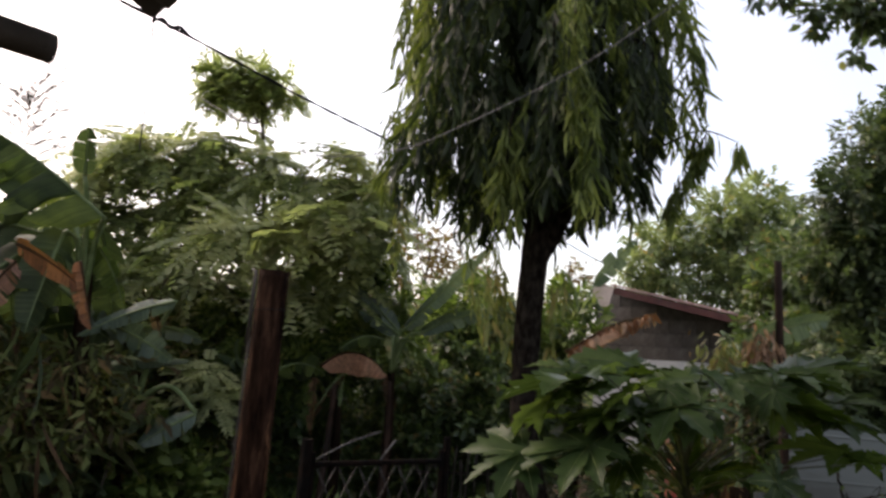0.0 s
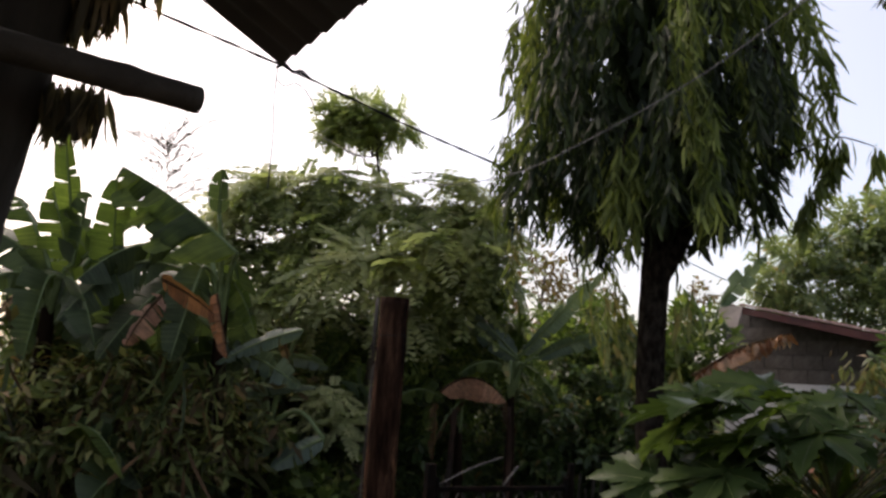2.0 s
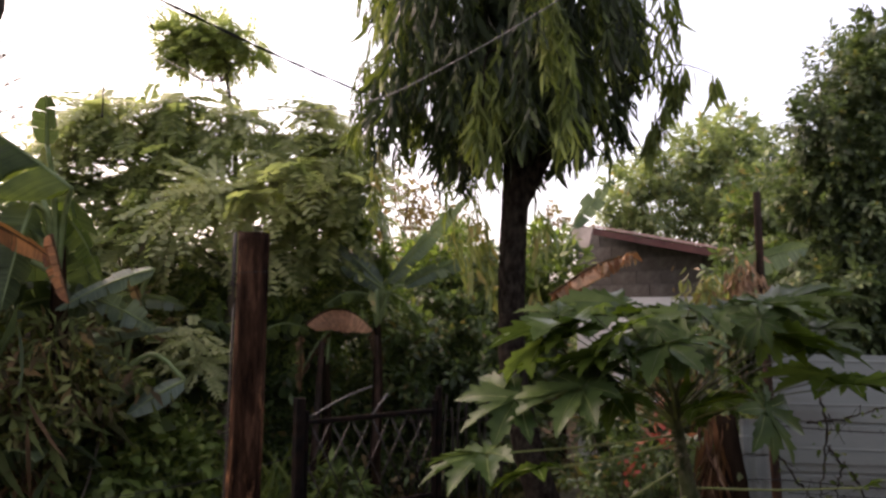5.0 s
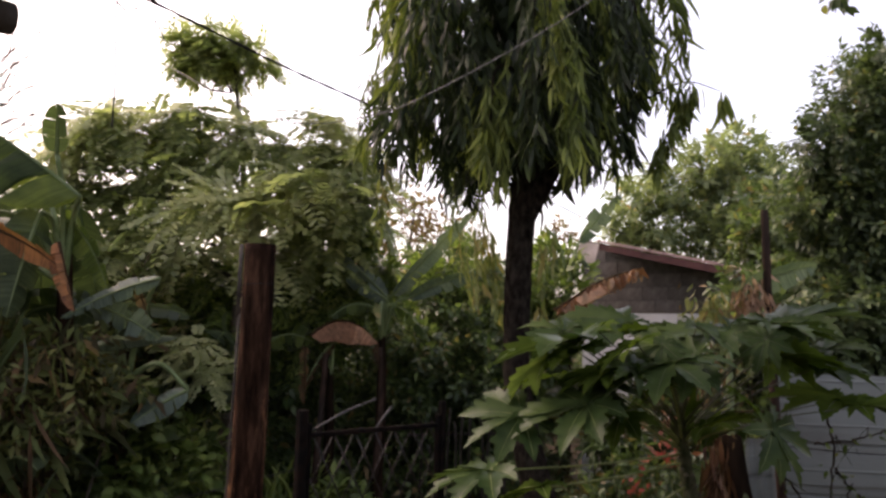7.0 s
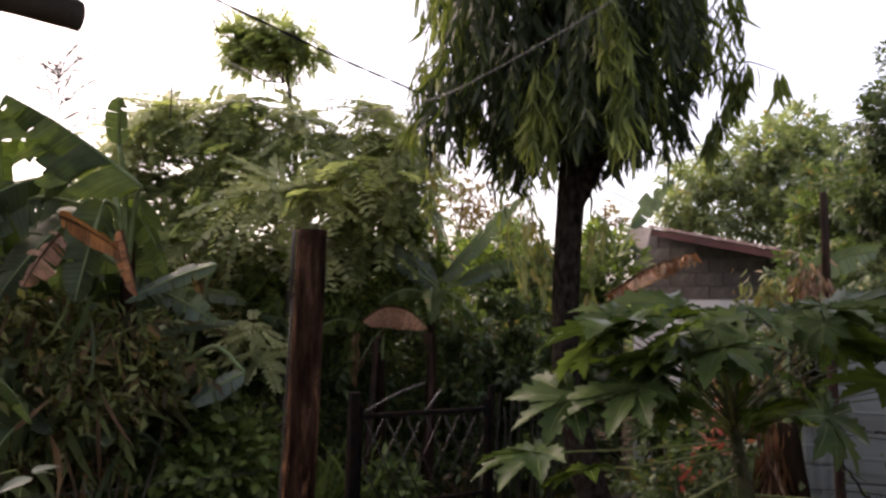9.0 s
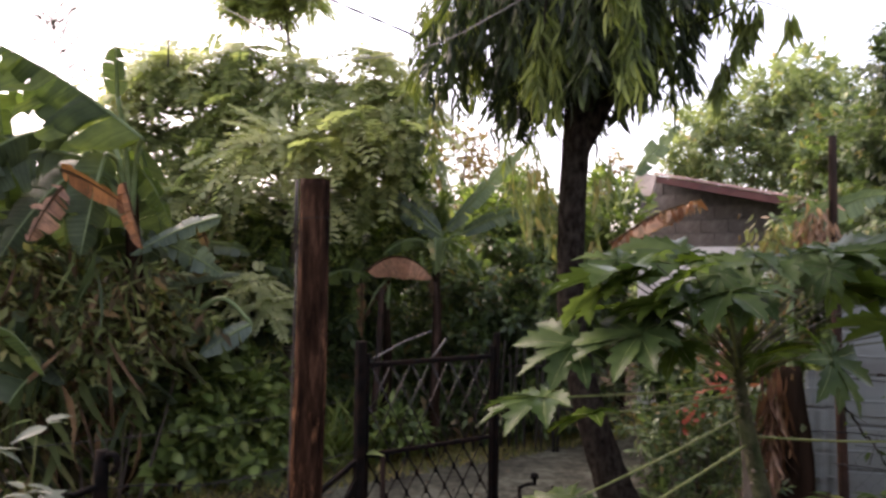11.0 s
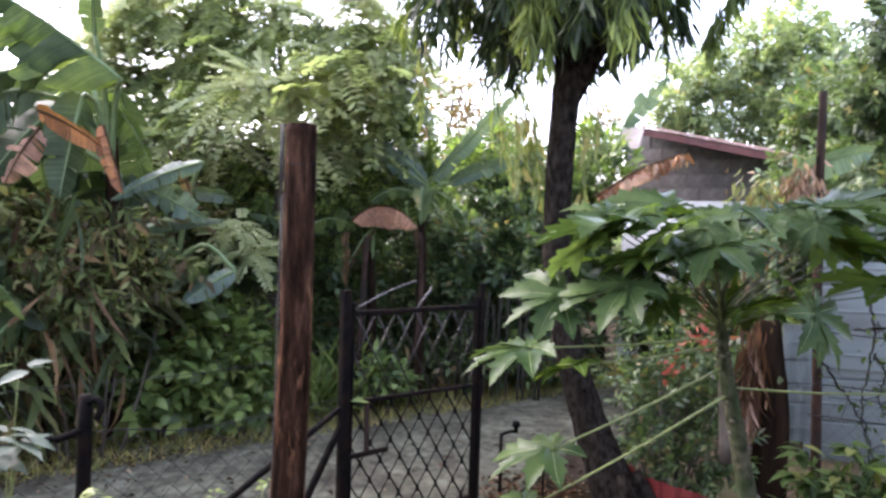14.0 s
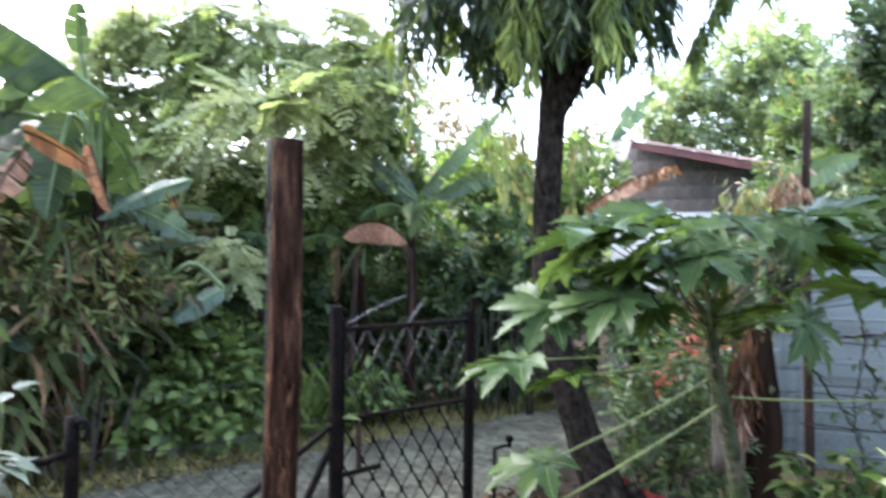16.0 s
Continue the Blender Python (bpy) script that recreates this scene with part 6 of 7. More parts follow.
b1 = banana_plant("tall banana plant with broad torn green leaves over the bank", (-3.2, 6.75, 0), (-2.95, 6.05, 2.75), 0.10, [
    ((-2.74, 5.75, 3.16), (-3.74, 5.50, 3.82), 1.05, 0.05, 84, 0, 0.75, M_BAN),
    ((-3.92, 5.95, 2.60), (-3.74, 5.45, 3.70), 0.42, 0.02, 25, 10, 0.5, M_BAN),
    ((-2.92, 5.70, 3.48), (-2.85, 5.50, 3.82), 0.22, 0.02, 30, 8, 0.2, M_BAND),
    ((-3.36, 5.80, 3.03), (-4.03, 5.40, 2.47), 0.60, 0.20, 30, 55, 0.35, M_BAND),
    ((-3.24, 5.90, 2.95), (-3.70, 5.50, 2.17), 0.55, 0.12, 30, 65, 0.4, M_BAND),
    ((-3.33, 5.80, 3.18), (-3.85, 5.30, 2.80), 0.60, 0.14, 50, 40, 0.6, M_BAND),
    ((-3.05, 5.80, 3.04), (-3.13, 5.60, 2.21), 0.44, 0.06, 25, 70, 0.5, M_BAND),
    ((-2.99, 6.00, 3.03), (-2.58, 6.00, 2.46), 0.36, 0.12, 25, 60, 0.5, M_BAN),
    ((-3.30, 6.25, 3.30), (-3.42, 6.70, 2.30), 0.62, 0.02, 18, 6, 0.4, M_BAND),
    ((-2.95, 6.20, 3.15), (-2.88, 6.65, 2.25), 0.56, 0.02, 18, -8, 0.4, M_BAND)], 3)
b0 = banana_plant("banana plant with upright torn leaves against the sky", (-4.5, 5.9, 0), (-4.45, 5.85, 2.7), 0.11, [
    ((-4.44, 5.95, 3.40), (-4.36, 5.50, 4.25), 0.26, 0.02, 25, 5, 0.3, M_BAN),
    ((-4.22, 5.95, 2.60), (-4.34, 5.48, 3.62), 0.46, 0.02, 25, -10, 0.5, M_BAN),
    ((-4.38, 5.70, 2.92), (-4.70, 5.50, 3.53), 0.44, 0.08, 20, 60, 0.7, M_BAN),
    ((-4.43, 5.70, 2.91), (-5.20, 5.30, 3.10), 0.55, 0.20, 30, 50, 0.5, M_BAND),
    ((-4.18, 5.70, 2.98), (-4.00, 5.50, 3.58), 0.42, 0.04, 20, 70, 0.6, M_BAND),
    ((-4.27, 5.70, 2.87), (-3.59, 5.30, 2.26), 0.55, 0.16, 30, 65, 0.5, M_BAND),
    ((-4.37, 5.70, 2.87), (-4.19, 5.30, 2.14), 0.55, 0.16, 30, 65, 0.5, M_BAND),
    ((-4.52, 5.70, 2.81), (-4.76, 5.20, 2.45), 0.55, 0.2, 30, 60, 0.5, M_BAND),
    ((-4.71, 6.30, 2.98), (-3.92, 6.30, 3.60), 0.50, 0.02, 30, 70, 0.8, M_BAN),
    ((-4.97, 6.40, 3.35), (-3.90, 6.40, 2.85), 0.55, 0.05, 15, 70, 0.5, M_BAND),
    ((-3.49, 6.50, 2.77), (-3.95, 6.50, 3.39), 0.40, 0.02, 15, 70, 0.5, M_BAND),
    ((-5.00, 6.20, 3.25), (-5.10, 6.65, 2.25), 0.62, 0.02, 15, 5, 0.4, M_BAND),
    ((-4.60, 6.25, 3.20), (-4.72, 6.70, 2.20), 0.62, 0.02, 20, -8, 0.4, M_BAND),
    ((-4.15, 6.20, 3.25), (-4.20, 6.65, 2.20), 0.60, 0.02, 15, 10, 0.4, M_BAND),
    ((-3.72, 6.25, 3.28), (-3.85, 6.70, 2.30), 0.62, 0.02, 20, -6, 0.4, M_BAND)], 5)


def dry_leaf(parent, a, b, width, arch, fold, roll, tear, mat, seed, label=""):
    banana_leaf(parent, a, b, width, arch, fold, roll, tear, mat, seed, label, M_DRYP)


dry_leaf(b1, (-3.29, 5.60, 2.88), (-2.72, 5.50, 2.58), 0.26, 0.03, 20, 55, 0.2, M_DRYB, 201, "dead orange-brown leaf")
dry_leaf(b1, (-2.78, 5.55, 2.78), (-2.60, 5.50, 2.27), 0.20, 0.0, 45, 60, 0.4, M_DRYB, 205, "curled dead brown leaf")
dry_leaf(b1, (-3.22, 5.50, 2.74), (-3.42, 5.40, 2.31), 0.34, 0.04, 30, 60, 1.0, M_DRYR, 202, "shredded dead brown leaf")
dry_leaf(b1, (-2.91, 5.75, 2.73), (-2.75, 5.80, 2.32), 0.18, 0.01, 40, 70, 0.8, M_DRY, 203, "dead brown hanging leaf")
dry_leaf(b0, (-4.53, 5.60, 2.70), (-4.67, 5.50, 2.49), 0.18, 0.04, 30, 40, 0.6, M_DRYO, 204, "dead orange leaf")
b2 = banana_plant("younger banana plant with pale drooping leaves", (-2.75, 6.7, 0), (-2.6, 6.6, 1.95), 0.09, [
    ((-2.28, 6.30, 2.58), (-2.97, 6.10, 2.22), 0.20, 0.04, 15, 65, 0.4, M_BANB),
    ((-2.74, 6.30, 2.33), (-2.24, 6.30, 2.07), 0.28, 0.02, 15, 65, 0.5, M_BANB),
    ((-2.82, 6.40, 1.98), (-2.12, 6.40, 2.08), 0.22, 0.05, 50, 0, 0.3, M_BAND),
    ((-2.03, 6.45, 1.64), (-2.44, 6.30, 1.36), 0.26, 0.02, 15, 55, 0.3, M_BANB),
    ((-2.77, 6.50, 2.23), (-3.23, 6.40, 2.47), 0.25, 0.05, 30, 55, 0.5, M_PALE),
    ((-2.71, 6.60, 2.34), (-2.14, 6.80, 2.26), 0.25, 0.05, 30, 55, 0.5, M_PALE)], 7)
dry_leaf(b2, (-2.49, 6.40, 2.52), (-2.40, 6.40, 2.27), 0.13, 0.0, 30, 60, 0.6, M_DRY, 206, "dead brown leaf")
dry_leaf(b2, (-2.63, 6.70, 1.82), (-2.74, 6.60, 1.52), 0.16, 0.0, 30, 60, 0.6, M_YEL, 207, "yellowed dying leaf")
b3 = banana_plant("banana plant with arching pale green leaves across the lane", (-0.45, 8.0, 0), (-0.43, 7.95, 2.3), 0.07, [
    ((-0.38, 7.90, 2.53), (-0.88, 7.70, 2.97), 0.24, 0.02, 15, 70, 0.7, M_BANB),
    ((-0.38, 7.90, 2.50), (-0.81, 7.60, 2.71), 0.26, 0.03, 25, 60, 0.5, M_BANB),
    ((-0.32, 7.90, 2.56), (0.57, 8.10, 3.56), 0.26, 0.02, 15, 60, 0.3, M_BANB),
    ((-0.14, 7.90, 2.53), (0.70, 7.60, 2.82), 0.25, 0.06, 30, 60, 0.3, M_BANB),
    ((-0.50, 7.90, 2.41), (-0.98, 7.60, 2.28), 0.26, 0.10, 35, 50, 0.5, M_BAN),
    ((-0.29, 7.90, 2.44), (0.09, 7.60, 2.06), 0.26, 0.08, 35, 60, 0.5, M_BAN),
    ((-0.39, 8.00, 2.56), (-0.38, 8.20, 3.22), 0.26, 0.02, 20, 70, 0.4, M_BAN),
    ((-0.44, 7.70, 2.45), (-0.43, 7.50, 2.22), 0.18, 0.03, 40, 60, 0.4, M_YEL)], 9)
b5 = banana_plant("dying banana clump with dead brown leaves across the lane", (-1.0, 8.1, 0), (-0.98, 8.05, 1.75), 0.07, [
    ((-0.93, 8.00, 2.04), (-1.25, 7.80, 1.50), 0.16, 0.08, 60, 30, 0.8, M_DRYP)], 11)
dry_leaf(b5, (-1.18, 7.80, 2.10), (-0.46, 7.80, 2.04), 0.54, 0.20, 82, 0, 0.2, M_DRYT, 211, "curved dead russet leaf")
dry_leaf(b5, (-0.47, 7.85, 2.05), (-0.44, 7.80, 1.75), 0.14, 0.0, 40, 60, 0.8, M_DRYP, 212, "dead hanging leaf end")
dry_leaf(b5, (-1.22, 7.80, 1.98), (-1.21, 7.80, 1.38), 0.16, 0.0, 40, 70, 0.7, M_DRY, 213, "dead hanging leaf")
part("dead_stem", tube(smooth_line([(-1.08, 7.80, 0.40), (-1.04, 7.80, 1.14), (-1.01, 7.85, 1.92)], 8), [0.04, 0.03], 8, 0.15, np.random.default_rng(3)), M_RUST, b5)
part("dead_stem", tube(smooth_line([(-0.45, 7.90, 0.62), (-0.41, 7.90, 1.37), (-0.44, 7.85, 1.99)], 8), [0.035, 0.026], 8, 0.15, np.random.default_rng(4)), M_RUST, b5)
b4 = banana_plant("banana plant rising beside the block house", (2.05, 9.9, 0), (2.1, 9.9, 2.7), 0.08, [
    ((2.25, 9.90, 3.47), (2.89, 10.00, 4.19), 0.36, 0.02, 20, 65, 0.6, M_BANB),
    ((2.01, 9.90, 3.35), (1.78, 9.90, 3.67), 0.25, 0.05, 30, 20, 0.6, M_BAN),
    ((2.15, 9.80, 3.26), (2.33, 9.60, 3.08), 0.22, 0.06, 40, 0, 0.5, M_BAND)], 13)
def ragged_leaf(parent, a, b, arch, length, n, mats, seed, label):
    """A dead leaf in tatters that hang from its bent midrib."""
    rng = np.random.default_rng(seed)
    a, b = np.array(a, float), np.array(b, float)
    line = smooth_line([a, (a + b) / 2 + np.array([0, 0, arch]), b], 24)
    rib = part("midrib", tube(line, [0.016, 0.006], 6), M_DRYP, parent, label)
    for m in mats:
        u = rng.random(n) ** 0.8 * 23
        k = np.clip(u.astype(int), 0, 22)
        at = line[k] + (line[k + 1] - line[k]) * (u - k)[:, None] + 0.01 * rng.normal(size=(n, 3))
        t = (b - a) / np.linalg.norm(b - a)
        D = np.column_stack([0.35 * rng.normal(size=n), 0.5 * rng.normal(size=n), -np.ones(n)]) + 0.35 * t
        part("tatter", strew(long_blade(0.34, 0.3), at, D, rng.normal(size=(n, 3)) + np.array([0, -1.2, 0]), length * (0.6 + 0.6 * rng.random(n)) * (0.75 + 0.25 * np.sin(math.pi * u / 23))), m, rib)


dry_leaf(b4, (1.56, 8.20, 2.47), (2.42, 7.90, 2.90), 0.34, 0.06, 58, 0, 0.2, M_DRYO, 222, "dead tan and orange leaf")
ragged_leaf(b4, (1.54, 8.18, 2.46), (2.44, 7.89, 2.94), 0.07, 0.17, 44, (M_DRYO, M_DRYB), 221, "shredded dead edge of the leaf")
part("stalk", tube(smooth_line([(2.1, 9.9, 2.6), (1.8, 9.0, 2.5), (1.54, 8.20, 2.46)], 8), [0.03, 0.018], 6), M_DRY, b4)
b6 = banana_plant("dead dark banana stump with shredded brown leaves behind the papaya", (2.20, 5.25, 0), (2.16, 5.25, 1.50), 0.135, [
    ((2.23, 5.40, 2.50), (2.94, 5.40, 2.76), 0.30, 0.04, 25, 55, 0.3, M_BANB)], 15)
rs = np.random.default_rng(17)
for k in range(8):
    n = 22
    at = np.array((1.95, 5.05, 1.46)) + np.array([0.04, 0.03, 0.10]) * rs.normal(size=(n, 3)) + np.array([0, 0, -0.07 * k])
    D = np.column_stack([0.09 * rs.normal(size=n), 0.06 * rs.normal(size=n), -np.ones(n)])
    part("dead_fibre", strew(long_blade(0.10, 0.35), at, D, rs.normal(size=(n, 3)) + np.array([0, -0.8, 0]), 0.12 + 0.24 * rs.random(n)), (M_DRYF, M_DRY, M_DRYF, M_DRYO)[k % 4], b6, "shredded dead leaf fibre")
part("old_stem", tube(smooth_line([(1.78, 5.00, 0.54), (1.75, 5.00, 1.03), (1.75, 5.05, 1.27)], 8), [0.045, 0.035], 8, 0.1, rs), M_BARKB, b6, "pale dry old stem")


def dead_clump(name, label, centre, size, n, mat, seed, leaf=(0.06, 0.14)):
    t = thing(name, label, "dead leaves", centre)
    rng = np.random.default_rng(seed)
    at = np.array(centre) + np.array(size) * rng.normal(size=(n, 3)) * 0.5
    D = np.column_stack([0.4 * rng.normal(size=n), 0.4 * rng.normal(size=n), -np.ones(n)])
    part("leaves", strew(long_blade(0.25, 0.4), at, D, rng.normal(size=(n, 3)), leaf[0] + (leaf[1] - leaf[0]) * rng.random(n)), mat, t)
    part("stalk", tube([np.array(centre) + np.array([0, 0.02, size[2] * 0.7]), np.array(centre) + np.array([0.02, 0.02, -size[2] * 0.6]), np.array((2.5, 5.3, centre[2] - 0.25))], 0.008, 5), M_DRYP, t)
    return t


dead_clump("withered_vine", "withered brown vine leaves clinging to the rusty post", (2.34, 5.27, 2.47), (0.13, 0.09, 0.16), 190, M_DRYO, 241, (0.07, 0.13))
dead_clump("yellowing_vine", "yellow-green wilting vine leaves beside the rusty post", (2.08, 5.36, 2.40), (0.17, 0.1, 0.14), 150, M_YEL, 242, (0.07, 0.13))
dead_clump("dry_vine", "dry tan vine leaves hanging behind the papaya", (1.86, 5.05, 1.92), (0.36, 0.14, 0.40), 300, M_DRY, 243, (0.03, 0.08))

for k, pts in enumerate(([(2.82, 5.15, 1.66), (2.85, 5.13, 1.42), (2.83, 5.15, 1.16), (2.78, 5.12, 0.91), (2.87, 5.1, 0.56), (2.91, 5.1, 0.1)], [(2.50, 5.2, 1.28), (2.62, 5.15, 1.06), (2.74, 5.12, 0.88), (2.84, 5.1, 0.62), (2.88, 5.1, 0.1)],
                         [(3.03, 5.15, 1.12), (3.14, 5.12, 0.88), (3.23, 5.1, 0.70), (3.27, 5.1, 0.1)], [(2.72, 5.16, 1.46), (2.98, 5.12, 1.50), (3.24, 5.08, 1.57), (3.55, 5.0, 1.63), (3.9, 4.9, 1.72)], [(2.86, 5.14, 1.30), (2.94, 5.12, 1.16), (2.90, 5.12, 0.98), (3.0, 5.1, 0.8)])):
    v = thing("dark_vine", "dark thin vine stem straying over the metal fence", "vine", pts[0], "vines on the fence")
    rng = np.random.default_rng(250 + k)
    line = smooth_line(pts, 40)
    line[1:-1] += 0.006 * rng.normal(size=(38, 3))
    part("stem", tube(line, [0.009, 0.006, 0.004], 6, 0.4, rng), M_BARK, v)
    for j in range(4):
        p = line[6 + 8 * j]
        part("side_twig", tube(smooth_line([p, p + np.array([0.05 * rng.normal(), -0.02, 0.05]), p + np.array([0.10 * rng.normal(), -0.03, 0.09 * rng.normal()])], 6), [0.004, 0.002], 4), M_BARK, v)
    at = line[::2] + 0.025 * rng.normal(size=(20, 3))
    part("leaves", strew(ovate(0.45, 0.15, 0.3), at, rng.normal(size=(20, 3)) + np.array([0, -0.5, -0.7]), rng.normal(size=(20, 3)), 0.03 + 0.055 * rng.random(20)), M_WEEDD, v)


# ---- papaya ----
def papaya_blade(rng, radius):
    """A palmate leaf: deep lobes, each with teeth, round the stalk's end; local x points along the stalk."""
    V, F = [], []
    prof = [(0.0, 0.09), (0.2, 0.10), (0.36, 0.13), (0.48, 0.205), (0.56, 0.135), (0.67, 0.165), (0.74, 0.095), (0.82, 0.095), (0.89, 0.05), (1.0, 0.0)]
    veins = []
    lobes = [(0, 1.0), (38, 0.96), (-38, 0.96), (76, 0.85), (-76, 0.85), (116, 0.66), (-116, 0.66), (152, 0.42), (-152, 0.42)]
    for ang, ln in lobes:
        a = radians(ang + 5 * rng.normal())
        d, s = np.array([math.cos(a), math.sin(a), 0]), np.array([-math.sin(a), math.cos(a), 0])
        L = radius * ln * (0.9 + 0.2 * rng.random())
        dip = 0.04 + 0.13 * rng.random()
        twist = 0.25 * rng.normal()
        b = len(V)
        for u, w in prof:
            z = 0.04 * radius * math.sin(math.pi * u) - dip * L * u * u
            c = d * L * u + np.array([0, 0, z])
            tooth = 0.09 * L if w > 0.15 else 0.0
            for g in (1, 0, -1):
                V.append(c + g * s * w * L * (0.9 + 0.2 * rng.random()) + (d * tooth if g else 0) + np.array([0, 0, (0.34 * w * L if g else 0) + g * twist * w * L]))
        for k in range(len(prof) - 1):
            for g in range(2):
                i0 = b + 3 * k + g
                F.append((i0, i0 + 1, i0 + 4, i0 + 3))
        veins.append(tube(np.array(V[b + 1 :: 3][: len(prof) - 1]) + np.array([0, 0, 0.001]), [0.0018, 0.0007], 4, caps=False))
    return (np.array(V), F), joined(veins)


def papaya():
    t = thing("papaya_plant", "papaya plant with large lobed leaves on long stalks", "papaya plant", (1.5, 3.75, 0))
    rng = np.random.default_rng(301)
    line = smooth_line([(1.52, 3.75, -0.1), (1.43, 3.75, 0.46), (1.34, 3.74, 0.9), (1.22, 3.73, 1.4), (1.18, 3.73, 1.63), (1.168, 3.73, 1.86)], 40)
    rad = [0.058, 0.051, 0.046, 0.038, 0.031, 0.016]
    part("trunk", tube(line, rad, 14, 0.07, rng), M_PAPTRUNK, t)
    scars = []
    for k in range(34):
        i = int(rng.integers(3, 32))
        a = 2 * math.pi * rng.random()
        r = np.interp(i / 39, np.linspace(0, 1, 6), rad)
        c = line[i] + r * np.array([math.cos(a), math.sin(a), 0])
        scars.append(tube([c - np.array([0, 0, 0.010]), c, c + np.array([0, 0, 0.010])], [0.006, 0.014, 0.006], 6))
    for s in scars:
        part("leaf_scar", s, M_BARKB, t)
    # blade's root, tip of the middle lobe, where the stalk leaves the trunk, shade of the stalk, side that shows, how far the blade leans to the lane
    ends = [((0.61, 3.50, 2.18), (0.16, 3.30, 2.09), 1.76, 1, 1, 0.75), ((1.02, 4.00, 2.27), (0.64, 3.75, 2.21), 1.84, 1, 1, -0.11), ((0.99, 3.35, 2.10), (0.69, 3.10, 1.98), 1.80, 1, 1, -0.32),
            ((1.28, 3.60, 2.22), (0.96, 3.40, 2.16), 1.82, 1, 1, -0.14), ((1.61, 3.70, 2.27), (1.44, 3.50, 2.07), 1.80, 0, 1, -0.29), ((1.73, 3.80, 2.27), (2.18, 3.90, 2.42), 1.80, 1, 1, -0.18),
            ((1.80, 3.90, 2.23), (2.04, 3.75, 2.22), 1.76, 1, 0, 0.15), ((1.54, 3.60, 2.13), (1.58, 3.40, 2.03), 1.78, 1, 0, 0.18), ((0.63, 3.40, 1.90), (0.30, 3.20, 1.79), 1.68, 0, 1, -0.29),
            ((0.36, 3.50, 1.84), (0.03, 3.30, 1.73), 1.66, 0, 1, -0.22), ((0.79, 3.50, 2.05), (0.48, 3.30, 1.96), 1.74, 1, 0, 0.24), ((0.61, 3.90, 1.98), (0.28, 3.75, 1.92), 1.72, 1, 0, 0.18),
            ((0.30, 3.30, 1.67), (-0.15, 3.10, 1.54), 1.62, 0, 1, -0.55), ((0.49, 3.35, 1.57), (0.16, 3.20, 1.49), 1.58, 0, 0, -0.14), ((0.37, 3.20, 1.27), (0.00, 3.00, 1.12), 1.47, 0, 1, -0.18),
            ((0.26, 3.10, 1.04), (-0.11, 2.95, 0.92), 1.33, 0, 1, -0.22), ((1.43, 3.40, 1.82), (1.58, 3.25, 1.58), 1.66, 0, 1, -2.0), ((2.05, 3.70, 1.86), (2.44, 3.70, 1.94), 1.66, 1, 0, -0.18),
            ((1.49, 3.90, 1.77), (1.18, 3.70, 1.71), 1.70, 1, 0, -0.18), ((1.90, 3.45, 1.40), (2.05, 3.40, 1.47), 1.36, 0, 0, -0.22),
            ((0.82, 3.30, 2.18), (0.62, 3.15, 2.07), 1.82, 1, 0, 0.18), ((0.48, 3.60, 2.10), (0.26, 3.40, 1.89), 1.72, 1, 0, 0.21), ((1.40, 4.10, 2.23), (1.11, 4.00, 2.26), 1.86, 1, 1, -0.14),
            ((2.08, 4.00, 2.14), (2.35, 4.00, 2.21), 1.76, 1, 1, -0.18), ((0.85, 3.60, 1.83), (0.60, 3.40, 1.77), 1.66, 0, 0, -0.18), ((2.13, 3.90, 1.89), (1.74, 3.70, 1.86), 1.68, 1, 0, -0.18),
            ((1.32, 3.50, 1.95), (1.44, 3.35, 1.85), 1.74, 1, 0, 0.15),
            ((1.68, 3.75, 2.12), (1.98, 3.60, 2.03), 1.74, 1, 0, 0.4), ((1.15, 3.90, 2.20), (0.86, 3.80, 2.24), 1.84, 1, 0, 0.3), ((1.52, 3.95, 2.22), (1.84, 3.85, 2.27), 1.82, 1, 1, -0.4), ((0.78, 3.60, 1.96), (0.48, 3.42, 1.86), 1.72, 0, 1, -0.5),
            ((1.92, 3.80, 2.08), (2.24, 3.70, 2.03), 1.74, 1, 1, -0.4), ((0.61, 3.50, 2.13), (0.37, 3.35, 2.02), 1.74, 1, 0, 0.3), ((0.66, 3.90, 2.22), (0.35, 3.80, 2.17), 1.80, 1, 1, -0.3), ((0.86, 3.65, 2.10), (0.62, 3.50, 1.98), 1.76, 1, 0, 0.3),
            ((0.74, 3.30, 2.07), (0.98, 3.18, 1.99), 1.76, 1, 1, -0.8), ((1.12, 3.40, 2.13), (0.84, 3.22, 2.03), 1.78, 1, 1, -0.7), ((1.47, 3.45, 2.22), (1.40, 3.35, 2.06), 1.80, 1, 1, -1.6), ((1.54, 3.60, 2.27), (1.98, 3.60, 2.25), 1.80, 1, 1, -0.4),
            ((1.13, 3.50, 2.26), (1.30, 3.40, 2.18), 1.82, 1, 1, -0.5), ((1.58, 3.60, 2.12), (1.93, 3.60, 2.08), 1.76, 0, 0, 0.5), ((1.20, 3.60, 1.76), (1.48, 3.50, 1.87), 1.66, 0, 0, 0.4), ((0.96, 3.40, 2.18), (0.83, 3.30, 2.06), 1.80, 1, 1, -0.9),
            ((0.70, 3.50, 2.24), (0.49, 3.40, 2.10), 1.80, 1, 0, 0.2), ((0.76, 3.40, 2.05), (0.54, 3.30, 1.94), 1.74, 1, 0, 0.3), ((1.05, 3.50, 1.98), (0.84, 3.40, 1.90), 1.72, 0, 0, 0.3)]
